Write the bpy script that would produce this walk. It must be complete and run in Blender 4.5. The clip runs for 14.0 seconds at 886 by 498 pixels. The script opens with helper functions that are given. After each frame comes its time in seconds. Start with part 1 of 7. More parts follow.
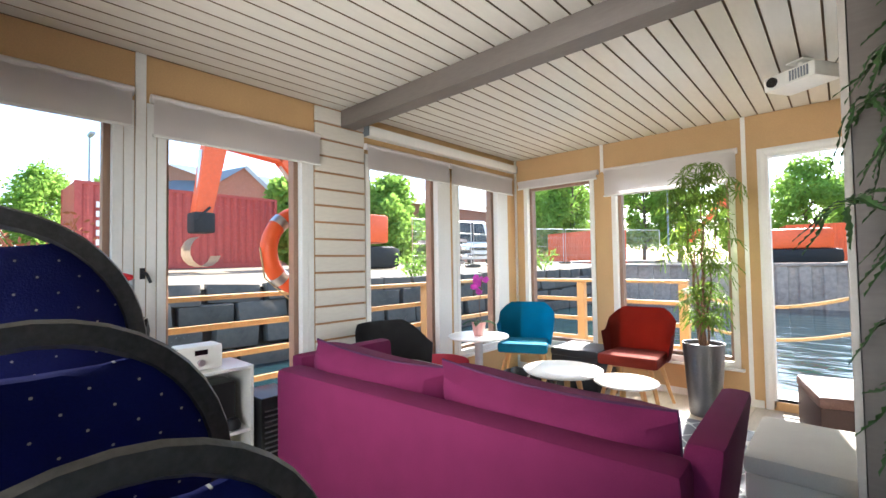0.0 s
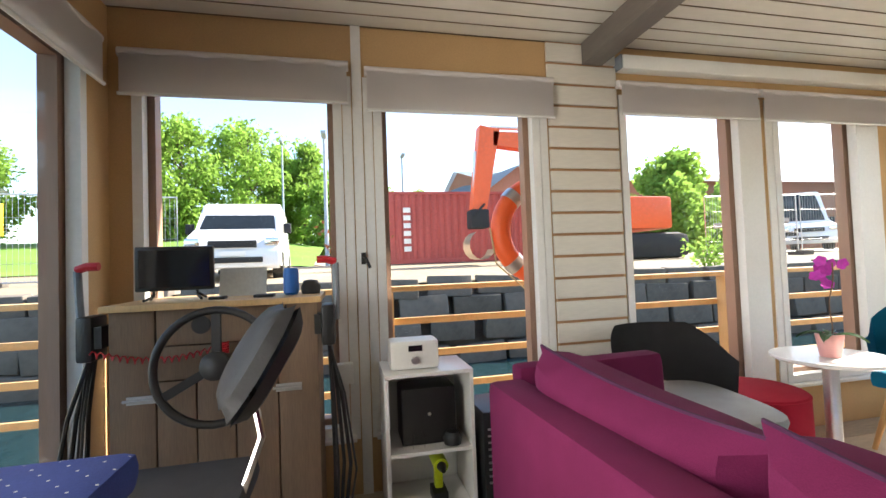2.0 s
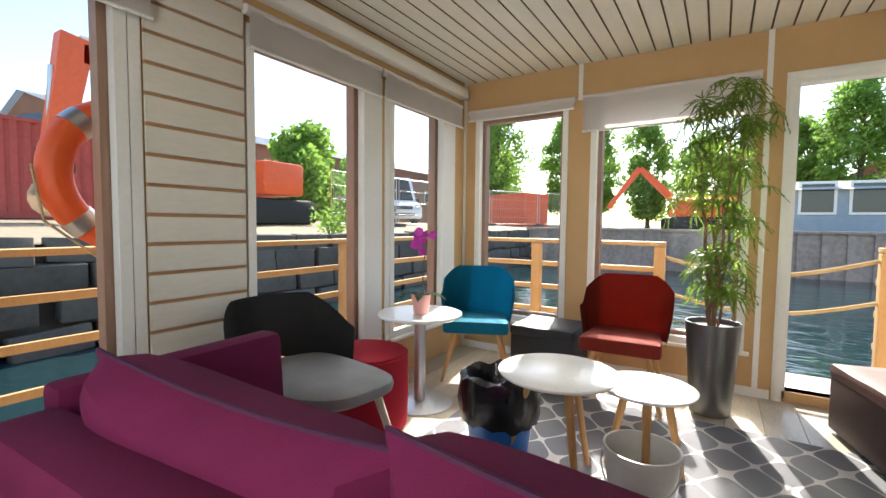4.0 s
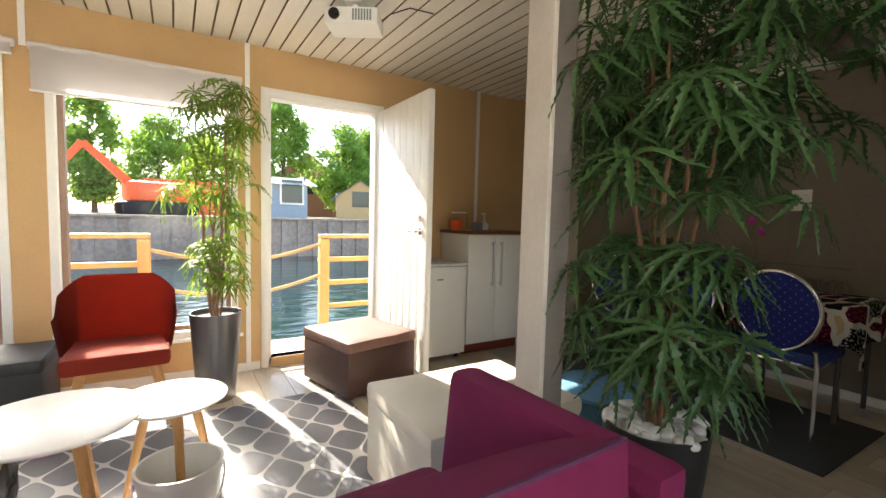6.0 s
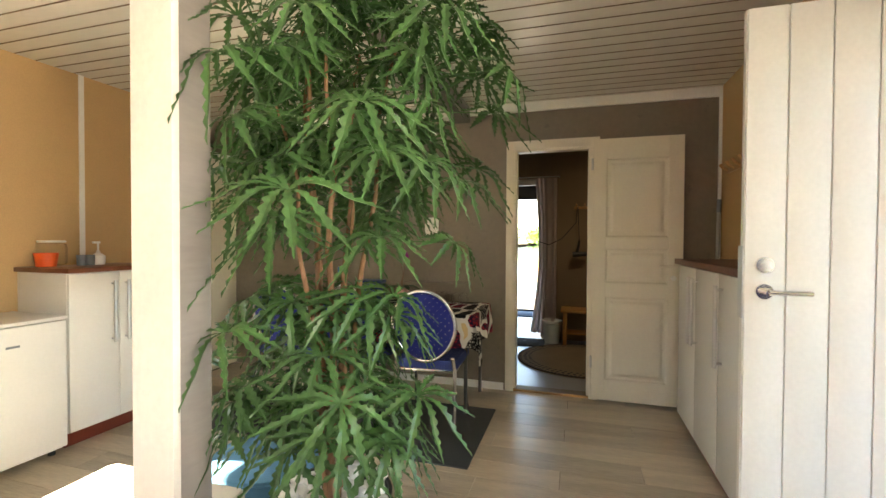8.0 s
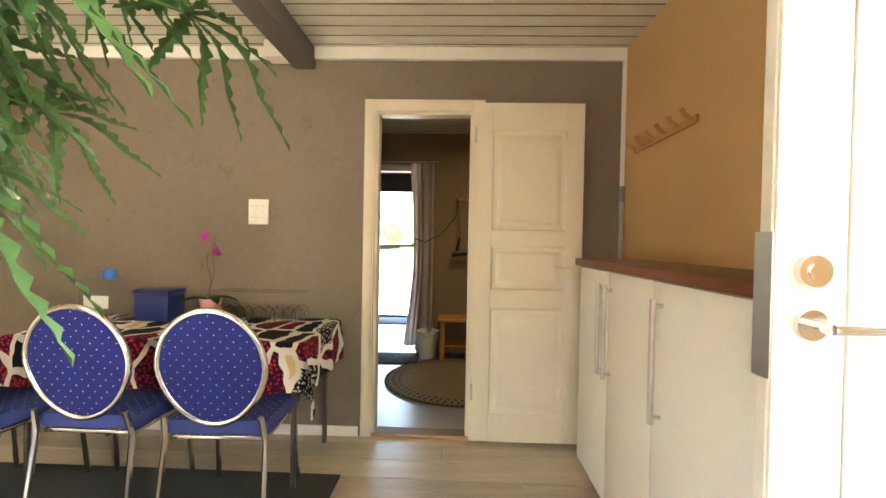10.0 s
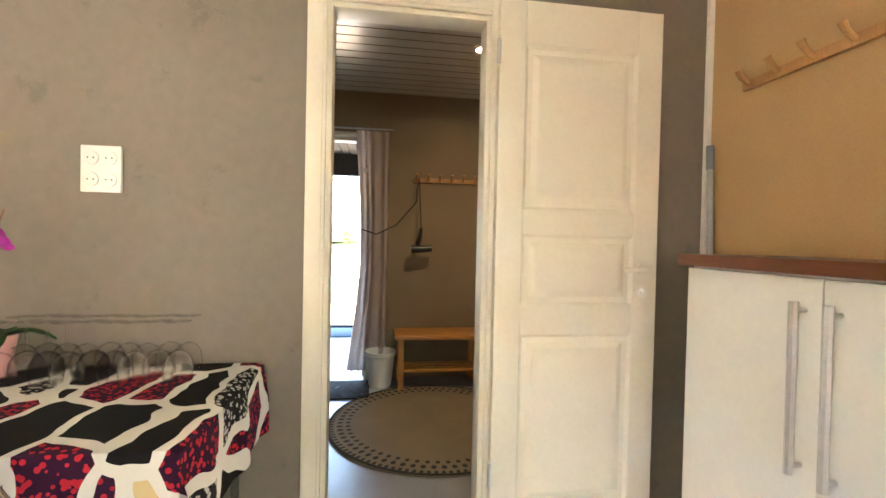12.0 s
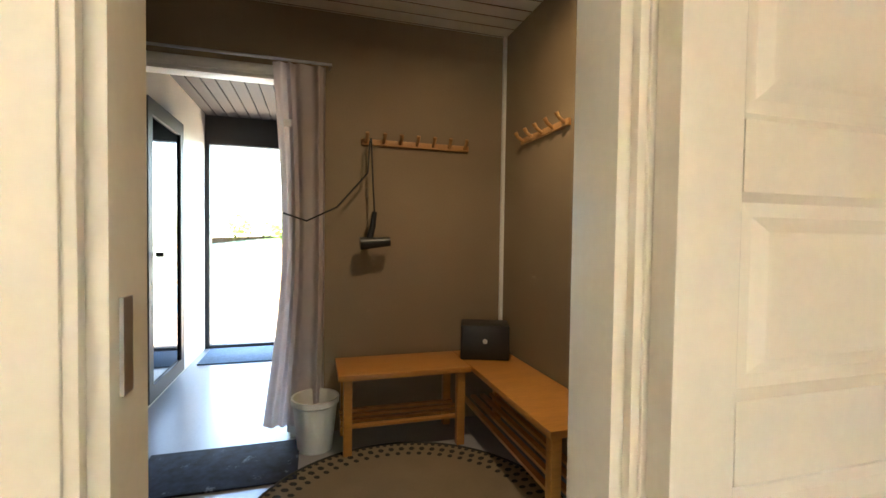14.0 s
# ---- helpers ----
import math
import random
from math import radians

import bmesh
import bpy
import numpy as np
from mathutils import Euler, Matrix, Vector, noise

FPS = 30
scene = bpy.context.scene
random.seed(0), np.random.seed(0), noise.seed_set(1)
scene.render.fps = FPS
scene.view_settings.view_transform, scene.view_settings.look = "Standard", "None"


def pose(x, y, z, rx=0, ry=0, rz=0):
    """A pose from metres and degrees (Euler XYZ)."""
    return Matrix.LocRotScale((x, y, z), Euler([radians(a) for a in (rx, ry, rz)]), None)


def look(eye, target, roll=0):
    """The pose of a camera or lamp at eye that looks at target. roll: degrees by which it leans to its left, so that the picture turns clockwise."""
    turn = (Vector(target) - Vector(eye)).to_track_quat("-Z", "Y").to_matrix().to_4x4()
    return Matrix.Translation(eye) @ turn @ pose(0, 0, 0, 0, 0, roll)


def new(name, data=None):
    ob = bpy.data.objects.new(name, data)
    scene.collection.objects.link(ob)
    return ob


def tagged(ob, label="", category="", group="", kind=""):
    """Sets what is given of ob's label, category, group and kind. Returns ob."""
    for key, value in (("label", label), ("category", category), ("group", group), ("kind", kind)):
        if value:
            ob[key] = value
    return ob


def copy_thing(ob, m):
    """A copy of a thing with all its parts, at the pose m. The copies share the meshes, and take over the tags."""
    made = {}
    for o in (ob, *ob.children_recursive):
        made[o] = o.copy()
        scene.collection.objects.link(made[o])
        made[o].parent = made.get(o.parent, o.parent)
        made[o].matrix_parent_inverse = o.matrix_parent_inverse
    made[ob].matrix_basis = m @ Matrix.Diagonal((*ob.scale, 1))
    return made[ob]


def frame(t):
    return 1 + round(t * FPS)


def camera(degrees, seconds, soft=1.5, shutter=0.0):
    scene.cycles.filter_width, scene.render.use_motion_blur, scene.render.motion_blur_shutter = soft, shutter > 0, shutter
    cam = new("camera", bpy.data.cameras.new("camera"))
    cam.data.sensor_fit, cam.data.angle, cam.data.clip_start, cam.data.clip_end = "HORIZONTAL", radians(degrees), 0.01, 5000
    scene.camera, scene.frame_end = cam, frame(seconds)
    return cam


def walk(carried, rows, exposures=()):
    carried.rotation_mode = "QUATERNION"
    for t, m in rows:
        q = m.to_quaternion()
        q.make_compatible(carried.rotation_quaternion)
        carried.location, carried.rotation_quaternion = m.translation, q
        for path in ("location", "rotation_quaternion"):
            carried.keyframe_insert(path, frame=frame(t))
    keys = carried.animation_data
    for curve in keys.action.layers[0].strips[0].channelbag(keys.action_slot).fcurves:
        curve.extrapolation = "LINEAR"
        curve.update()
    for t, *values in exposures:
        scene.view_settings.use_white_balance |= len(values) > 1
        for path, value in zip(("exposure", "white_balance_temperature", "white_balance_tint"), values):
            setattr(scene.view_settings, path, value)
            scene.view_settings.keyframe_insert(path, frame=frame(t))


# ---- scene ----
cam = camera(90.4, 14.0)
PATH = [
    (0, (1.230, -0.945, 1.222), (-0.114, 0.535, 1.286), -0.9),
    (0.5, (1.093, -0.769, 1.168), (-0.635, 0.232, 1.275), -3.0),
    (1, (0.949, -0.607, 1.155), (-0.96, -0.021, 1.276), -3.1),
    (1.5, (0.82, -0.471, 1.171), (-1.138, -0.076, 1.255), -2.8),
    (2, (0.692, -0.369, 1.15), (-1.257, 0.071, 1.215), -2.1),
    (4.3, (0.356, -0.09, 1.138), (-0.393, 1.758, 0.982), 0.7),
    (4.5, (0.32, -0.088, 1.154), (-0.202, 1.834, 0.968), 0.8),
    (5, (0.235, -0.055, 1.151), (0.297, 1.933, 0.948), 1.3),
    (5.5, (0.202, -0.092, 1.144), (0.786, 1.814, 0.974), 1.8),
    (6, (0.177, -0.066, 1.187), (1.216, 1.637, 1.048), 1.5),
    (6.5, (0.205, 0.016, 1.192), (1.578, 1.469, 1.119), 1.1),
    (7, (0.239, 0.104, 1.213), (1.862, 1.271, 1.171), 0.8),
    (7.5, (0.302, 0.171, 1.248), (2.117, 1.01, 1.211), 0.6),
    (8, (0.461, 0.139, 1.261), (2.375, 0.718, 1.225), 0.3),
    (8.5, (0.65, 0.084, 1.254), (2.61, 0.476, 1.218), 0.3),
    (9, (0.909, 0.066, 1.244), (2.895, 0.308, 1.212), 0.6),
    (11.5, (2.267, 0.342, 1.183), (4.261, 0.193, 1.148), 1.3),
    (12.5, (2.817, 0.479, 1.166), (4.773, 0.067, 1.132), 1.1),
    (13, (3.102, 0.46, 1.172), (5.038, -0.038, 1.131), 0.9),
    (14, (3.685, 0.431, 1.146), (5.603, -0.132, 1.089), 0.8),
]
EXPOSURES = [(0, 2.15, 6100, 10), (1.5, 2.05, 6700, 10), (4.5, 1.45, 6500, 8), (5.5, 1.85, 6700, 9), (6.5, 2.7, 7200, 10), (7.5, 3.6, 7200, 8), (9.0, 4.4, 8400, 9), (11.5, 5.45, 6800, 8), (13.0, 5.4, 6700, 9), (14.0, 5.35, 6700, 8)]
walk(cam, [(t, look(eye, target, roll)) for t, eye, target, roll in PATH], EXPOSURES)

# ---- light ----
world = bpy.data.worlds.new("sky")
scene.world = world
world.use_nodes = True
wn = world.node_tree
sky = wn.nodes.new("ShaderNodeTexSky")
sky.sky_type, sky.sun_disc = "NISHITA", False
SUN_EL, SUN_AZ = 37.0, -12.0      # azimuth from +y, to the right
sky.sun_elevation, sky.sun_rotation = radians(SUN_EL), radians(SUN_AZ)
sky.air_density, sky.dust_density = 1.0, 0.7
wn.links.new(sky.outputs[0], wn.nodes["Background"].inputs[0])
wn.nodes["Background"].inputs[1].default_value = 0.135
sun = new("sun", bpy.data.lights.new("sun", "SUN"))
sun.data.energy, sun.data.angle, sun.data.color = 5.0, radians(0.6), (1.0, 0.94, 0.84)
ce, se = math.cos(radians(SUN_EL)), math.sin(radians(SUN_EL))
sa, ca = math.sin(radians(SUN_AZ)), math.cos(radians(SUN_AZ))
sun.matrix_world = look((sa * ce * 30, ca * ce * 30, se * 30), (0, 0, 0))
# added area lamp in the south window opening, brightens the room beyond the sky
sl = new("sky_fill", bpy.data.lights.new("sky_fill", "AREA"))
sl.data.shape, sl.data.size, sl.data.size_y, sl.data.energy, sl.data.color = "RECTANGLE", 0.85, 1.74, 6.5, (1.0, 0.95, 0.87)
sl.data.spread = radians(125)
sl.matrix_world = pose(0.085, -1.49, 1.21, 90, 0, 0)


# ---- materials ----
def mat(name, color, rough=0.6, metal=0.0, vary=0.12, scale=4.0, bump=0.1, grain=60.0, stretch=(1, 1, 1), rnd=0.0, spec=0.5, coat=0.0):
    """A painted, wooden, stone or cloth surface: two scales of colour noise and fine relief."""
    m = bpy.data.materials.new(name)
    m.use_nodes = True
    t = m.node_tree
    b = t.nodes["Principled BSDF"]
    b.inputs["Roughness"].default_value, b.inputs["Metallic"].default_value = rough, metal
    b.inputs["Specular IOR Level"].default_value = spec
    b.inputs["Coat Weight"].default_value = coat
    co = t.nodes.new("ShaderNodeTexCoord")
    mp = t.nodes.new("ShaderNodeMapping")
    mp.inputs["Scale"].default_value = stretch
    t.links.new(co.outputs["Object"], mp.inputs[0])
    n1, n2 = t.nodes.new("ShaderNodeTexNoise"), t.nodes.new("ShaderNodeTexNoise")
    n1.inputs["Scale"].default_value, n2.inputs["Scale"].default_value = scale, grain
    n1.inputs["Detail"].default_value = 5
    n2.inputs["Detail"].default_value = 3
    for n in (n1, n2):
        t.links.new(mp.outputs[0], n.inputs["Vector"])
    add = t.nodes.new("ShaderNodeMath")
    add.operation = "ADD"
    t.links.new(n1.outputs[0], add.inputs[0])
    t.links.new(n2.outputs[0], add.inputs[1])
    last = add.outputs[0]
    if rnd:
        oi = t.nodes.new("ShaderNodeObjectInfo")
        ma = t.nodes.new("ShaderNodeMath")
        ma.operation = "MULTIPLY_ADD"
        t.links.new(oi.outputs["Random"], ma.inputs[0])
        ma.inputs[1].default_value = rnd
        t.links.new(last, ma.inputs[2])
        last = ma.outputs[0]
    mr = t.nodes.new("ShaderNodeMapRange")
    mr.inputs[1].default_value, mr.inputs[2].default_value = 0.6, 1.4 + rnd
    mr.inputs[3].default_value, mr.inputs[4].default_value = 1 - vary, 1 + vary
    t.links.new(last, mr.inputs[0])
    hs = t.nodes.new("ShaderNodeHueSaturation")
    hs.inputs["Color"].default_value = (*color, 1)
    t.links.new(mr.outputs[0], hs.inputs["Value"])
    t.links.new(hs.outputs[0], b.inputs["Base Color"])
    if bump:
        bp = t.nodes.new("ShaderNodeBump")
        bp.inputs["Strength"].default_value, bp.inputs["Distance"].default_value = bump, 0.004
        t.links.new(n2.outputs[0], bp.inputs["Height"])
        t.links.new(bp.outputs[0], b.inputs["Normal"])
    return m


def leafy(m, share=0.4):
    """Lets light through thin leaves."""
    t = m.node_tree
    b, out = t.nodes["Principled BSDF"], t.nodes["Material Output"]
    tr, mx = t.nodes.new("ShaderNodeBsdfTranslucent"), t.nodes.new("ShaderNodeMixShader")
    mx.inputs[0].default_value = share
    t.links.new(b.inputs["Base Color"].links[0].from_socket, tr.inputs["Color"])
    t.links.new(b.outputs[0], mx.inputs[1])
    t.links.new(tr.outputs[0], mx.inputs[2])
    t.links.new(mx.outputs[0], out.inputs["Surface"])
    return m


def glass_mat(name, color=(1, 1, 1), rough=0.0, ior=1.45):
    m = bpy.data.materials.new(name)
    m.use_nodes = True
    b = m.node_tree.nodes["Principled BSDF"]
    b.inputs["Base Color"].default_value = (*color, 1)
    b.inputs["Transmission Weight"].default_value, b.inputs["Roughness"].default_value, b.inputs["IOR"].default_value = 1, rough, ior
    return m


M = {}
M["ply"] = mat("tan_board", (0.56, 0.36, 0.17), 0.7, vary=0.10, scale=2.5, grain=140, bump=0.08)
M["ceil"] = mat("ceiling_paint", (0.74, 0.71, 0.63), 0.26, vary=0.05, scale=1.5, grain=50, bump=0.05, stretch=(1, 0.2, 1))
# brown of the ceiling grooves, with their shade put into the colour
M["groove"] = mat("brown_groove_shade", (0.20, 0.14, 0.08), 0.85, vary=0.2, scale=3, grain=40)
M["white"] = mat("white_paint", (0.80, 0.79, 0.75), 0.4, vary=0.05, scale=3, bump=0.04)
M["cream"] = mat("cream_paint", (0.78, 0.72, 0.60), 0.4, vary=0.04, scale=3, bump=0.03)
M["brownframe"] = mat("brown_frame_wood", (0.36, 0.22, 0.15), 0.55, vary=0.15, scale=3, grain=40, stretch=(3, 3, 0.3))
M["beam"] = mat("grey_beam_paint", (0.155, 0.135, 0.12), 0.55, vary=0.12, scale=3, grain=40, stretch=(0.4, 2, 2))
M["grey"] = mat("grey_wall_paint", (0.205, 0.172, 0.134), 0.6, vary=0.10, scale=2, grain=25, bump=0.12)
def scuffs(m, amount=0.30, colour=(0.08, 0.075, 0.06)):
    """Rub marks with ragged outlines."""
    t = m.node_tree
    b = t.nodes["Principled BSDF"]
    n = t.nodes.new("ShaderNodeTexNoise")
    n.inputs["Scale"].default_value, n.inputs["Detail"].default_value, n.inputs["Roughness"].default_value = 7.0, 7, 0.72
    co = t.nodes.new("ShaderNodeTexCoord")
    t.links.new(co.outputs["Object"], n.inputs["Vector"])
    r = t.nodes.new("ShaderNodeMapRange")
    r.inputs[1].default_value, r.inputs[2].default_value, r.inputs[4].default_value = 0.60, 0.66, amount
    t.links.new(n.outputs[0], r.inputs[0])
    mx = t.nodes.new("ShaderNodeMixRGB")
    t.links.new(r.outputs[0], mx.inputs[0])
    t.links.new(b.inputs["Base Color"].links[0].from_socket, mx.inputs[1])
    mx.inputs[2].default_value = (*colour, 1)
    t.links.new(mx.outputs[0], b.inputs["Base Color"])


scuffs(M["grey"])
M["siding"] = mat("siding_paint", (0.70, 0.66, 0.58), 0.5, vary=0.08, scale=3, grain=50, stretch=(1, 0.3, 2))
M["rawwood"] = mat("raw_wood", (0.42, 0.23, 0.11), 0.7, vary=0.2, grain=60, stretch=(1, 0.3, 3))
M["floor"] = mat("oak_laminate", (0.50, 0.43, 0.33), 0.33, vary=0.42, scale=2.2, grain=22, stretch=(7, 0.6, 1), bump=0.05, rnd=0.6)
M["joint"] = mat("floor_joint", (0.13, 0.11, 0.09), 0.8)
M["vinyl"] = mat("grey_vinyl", (0.30, 0.30, 0.31), 0.3, vary=0.08)
M["tan"] = mat("tan_wall_paint", (0.25, 0.185, 0.11), 0.7, vary=0.10, scale=2.5, grain=140, bump=0.08)
M["glass"] = glass_mat("window_glass", ior=1.1)
M["blind"] = mat("blind_cloth", (0.72, 0.68, 0.66), 0.9, vary=0.04, grain=300, bump=0.1)
M["pine"] = mat("yellow_pine", (0.62, 0.40, 0.18), 0.5, vary=0.14, scale=4, grain=50, stretch=(3, 3, 0.5))
M["deck"] = mat("deck_wood", (0.42, 0.34, 0.26), 0.7, vary=0.2, grain=50, stretch=(4, 0.5, 1))
M["dark"] = mat("near_black_surface", (0.035, 0.03, 0.03), 0.6)


# ---- mesh helpers ----
def box(bm, x0, x1, y0, y1, z0, z1, m=None, bev=0.0):
    r = bmesh.ops.create_cube(bm, size=1)
    vs = r["verts"]
    for v in vs:
        v.co = Vector((x0 + (v.co.x + .5) * (x1 - x0), y0 + (v.co.y + .5) * (y1 - y0), z0 + (v.co.z + .5) * (z1 - z0)))
    if bev:
        es = list({e for v in vs for e in v.link_edges})
        out = bmesh.ops.bevel(bm, geom=es, offset=bev, segments=2, affect="EDGES", profile=0.6)
        vs = list({v for f in out["faces"] for v in f.verts} | {v for v in vs if v.is_valid})
    if m is not None:
        bmesh.ops.transform(bm, matrix=m, verts=vs)
    return vs


def tube(bm, p, q, r0, r1=None, n=12, cap=True):
    """A round bar from p to q."""
    p, q = Vector(p), Vector(q)
    d = q - p
    rr = bmesh.ops.create_cone(bm, cap_ends=cap, segments=n, radius1=r0, radius2=r0 if r1 is None else r1, depth=d.length)
    bmesh.ops.transform(bm, matrix=Matrix.Translation((p + q) / 2) @ d.to_track_quat("Z", "Y").to_matrix().to_4x4(), verts=rr["verts"])
    return rr["verts"]


def wire(bm, pts, r, n=8, closed=False):
    """A round rod that follows points."""
    pts = [Vector(p) for p in pts]
    rings = []
    k = len(pts)
    up = None
    for i, p in enumerate(pts):
        a = pts[(i - 1) % k] if closed or i else p
        b = pts[(i + 1) % k] if closed or i < k - 1 else p
        d = (b - a).normalized()
        if up is None:
            up = d.orthogonal().normalized()
        up = (up - d * up.dot(d)).normalized()
        w = d.cross(up)
        rad = r[i] if isinstance(r, (list, tuple)) else r
        rings.append([bm.verts.new(p + (up * math.cos(2 * math.pi * j / n) + w * math.sin(2 * math.pi * j / n)) * rad) for j in range(n)])
    for i in range(k if closed else k - 1):
        A, B = rings[i], rings[(i + 1) % k]
        for j in range(n):
            bm.faces.new((A[j], A[(j + 1) % n], B[(j + 1) % n], B[j]))
    if not closed:
        bm.faces.new(rings[0][::-1])
        bm.faces.new(rings[-1])


def lathe(bm, prof, n=32, squash=1.0, at=(0, 0, 0)):
    """A turned body from (radius, height) pairs."""
    rings = []
    for r, z in prof:
        if r < 1e-5:
            rings.append([bm.verts.new((at[0], at[1], at[2] + z))])
        else:
            rings.append([bm.verts.new((at[0] + r * math.cos(2 * math.pi * j / n), at[1] + squash * r * math.sin(2 * math.pi * j / n), at[2] + z)) for j in range(n)])
    for A, B in zip(rings, rings[1:]):
        for j in range(n):
            k = (j + 1) % n
            if len(A) == 1 and len(B) == 1:
                continue
            if len(A) == 1:
                bm.faces.new((A[0], B[k], B[j]))
            elif len(B) == 1:
                bm.faces.new((A[j], A[k], B[0]))
            else:
                bm.faces.new((A[j], A[k], B[k], B[j]))


def surf(bm, grid, thick=0.0):
    """A sheet through a grid of points; with a thickness it becomes a closed slab."""
    vs = [[bm.verts.new(p) for p in row] for row in grid]
    fs = [bm.faces.new((vs[i][j], vs[i + 1][j], vs[i + 1][j + 1], vs[i][j + 1])) for i in range(len(vs) - 1) for j in range(len(vs[0]) - 1)]
    if thick:
        bmesh.ops.solidify(bm, geom=fs, thickness=thick)


def mesh_of(name, bm, material, smooth=True):
    bmesh.ops.recalc_face_normals(bm, faces=bm.faces)
    me = bpy.data.meshes.new(name)
    bm.to_mesh(me)
    bm.free()
    if material is not None:
        me.materials.append(material)
    if smooth:
        me.shade_smooth()
        me.set_sharp_from_angle(angle=radians(38))
    return me


def part(name, bm, material, parent=None, label="", at=None, smooth=True):
    ob = new(name, mesh_of(name, bm, material, smooth))
    ob.parent = parent
    if at is not None:
        ob.matrix_basis = at
    return tagged(ob, label)


def thing(name, label, category, at=None, group="", kind=""):
    ob = new(name)
    ob.empty_display_size = 0.1
    if at is not None:
        ob.matrix_basis = at
    return tagged(ob, label, category, group, kind)


def solid(name, bm, material, label, category, group="", kind="", at=None, smooth=True):
    ob = part(name, bm, material, None, "", at, smooth)
    return tagged(ob, label, category, group, kind)


def BM():
    return bmesh.new()


def boxpart(name, dims, material, parent, label="", bev=0.0):
    bm = BM()
    box(bm, *dims, bev=bev)
    return part(name, bm, material, parent, label)


def limb(bm, p, q, w, h):
    """A tapered box beam from p to q in the yz plane."""
    p, q = Vector(p), Vector(q)
    d = q - p
    m = Matrix.Translation(p) @ d.to_track_quat("Z", "X").to_matrix().to_4x4()
    vs = box(bm, -h / 2, h / 2, -w / 2, w / 2, 0, d.length)
    for v in vs:
        if v.co.z > d.length / 2:
            v.co.x *= 0.7
    bmesh.ops.transform(bm, matrix=m, verts=vs)

# ---- the room: walls A (x = XA, quay side), B (y = YB, water side), C (x = XC, grey), D (y = YD, helm end) ----
XA, YB, XC, YD, YD2, CEIL = -1.62, 3.484, 4.175, -1.42, -0.88, 2.41
WT = 0.10


def wall_mesh(bm, along, u0, u1, v0, v1, z1, holes):
    """A wall along x or y from u0 to u1, between v0 and v1 in thickness, with openings (u0, u1, z0, z1)."""
    us = sorted({u0, u1, *[h[0] for h in holes], *[h[1] for h in holes]})
    for a, b in zip(us, us[1:]):
        mid, z = (a + b) / 2, 0.0
        spans = sorted((h[2], h[3]) for h in holes if h[0] < mid < h[1])
        for lo, hi in spans + [(z1, z1)]:
            if lo > z + 1e-4:
                if along == "x":
                    box(bm, a, b, v0, v1, z, lo)
                else:
                    box(bm, v0, v1, a, b, z, lo)
            z = hi


SILL, HEAD = 0.30, 2.12
A_HOLES = [(-1.32, -0.36, SILL, HEAD), (-0.20, 0.74, SILL, HEAD), (1.26, 2.16, SILL, HEAD), (2.39, 3.14, SILL, HEAD)]
B_HOLES = [(-1.50, -0.66, SILL, HEAD), (-0.48, 0.57, SILL, HEAD), (0.78, 1.66, 0.07, 2.07)]
D_HOLES = [(-1.42, -0.55, SILL, HEAD), (-0.38, 0.55, SILL, HEAD), (1.36, 2.24, 0.07, 2.07)]
C_HOLES = [(0.03, 0.64, 0.02, 2.03)]


def structure(name, bm, material, label, smooth=False):
    return solid(name, bm, material, label, "wall" if "wall" in name else name.split("_")[0], kind="structure", smooth=smooth)


bm = BM()
wall_mesh(bm, "y", YD - WT, YB + WT, XA - WT, XA, CEIL, A_HOLES)
structure("wall_west", bm, M["ply"], "tan board wall with large windows facing the quay")
bm = BM()
wall_mesh(bm, "x", XA, XC, YB, YB + WT, CEIL, B_HOLES)
structure("wall_north", bm, M["ply"], "tan board wall with windows and a door to the water")
bm = BM()
wall_mesh(bm, "x", XA, 2.36, YD - WT, YD, CEIL, D_HOLES)
structure("wall_south", bm, M["ply"], "tan board wall with windows and a white plank door")
bm = BM()
box(bm, 2.36, XC, YD2 - WT, YD2, 0, CEIL)
box(bm, 2.36, 2.46, YD - WT, YD2 - WT, 0, CEIL)
structure("wall_south_return", bm, M["ply"], "tan board wall behind the tall cabinet")
bm = BM()
wall_mesh(bm, "y", YD2 - WT, YB + WT, XC, XC + WT, CEIL, C_HOLES)
structure("wall_east", bm, M["grey"], "taupe grey painted wall with scuffs")

# white cover strips between the boards, baseboards, ceiling moulding
bm = BM()
for x in (-0.57, 0.64, 2.70):
    box(bm, x - 0.016, x + 0.016, YB - 0.010, YB + 0.001, 2.13 if x < 0.6 else 0.06, CEIL)
for y in (-0.28,):
    box(bm, XA - 0.001, XA + 0.012, y - 0.025, y + 0.025, 0.0, CEIL)
box(bm, XA, XA + 0.02, YB - 0.02, YB, 0, CEIL)
for y0, y1 in ((2.163, 2.30), (2.335, 2.386), (3.145, 3.30), (0.745, 0.79), (-0.356, -0.31), (-0.25, -0.204)):
    box(bm, XA - 0.001, XA + 0.008, y0, y1, 0.276, 2.14)
box(bm, XC - 0.02, XC, YD2, YD2 + 0.02, 0, CEIL)
box(bm, XC - 0.03, XC - 0.001, YD2 + 0.02, YB, CEIL - 0.075, CEIL - 0.002)
structure("trim", bm, M["white"], "white cover strips and ceiling moulding")
bm = BM()
box(bm, XC - 0.014, XC - 0.001, 0.72, 2.3, 0, 0.06)
box(bm, -1.6, 0.72, YB - 0.014, YB - 0.001, 0, 0.06)
box(bm, 1.72, 3.44, YB - 0.014, YB - 0.001, 0, 0.06)
structure("baseboard", bm, M["white"], "low white baseboard")

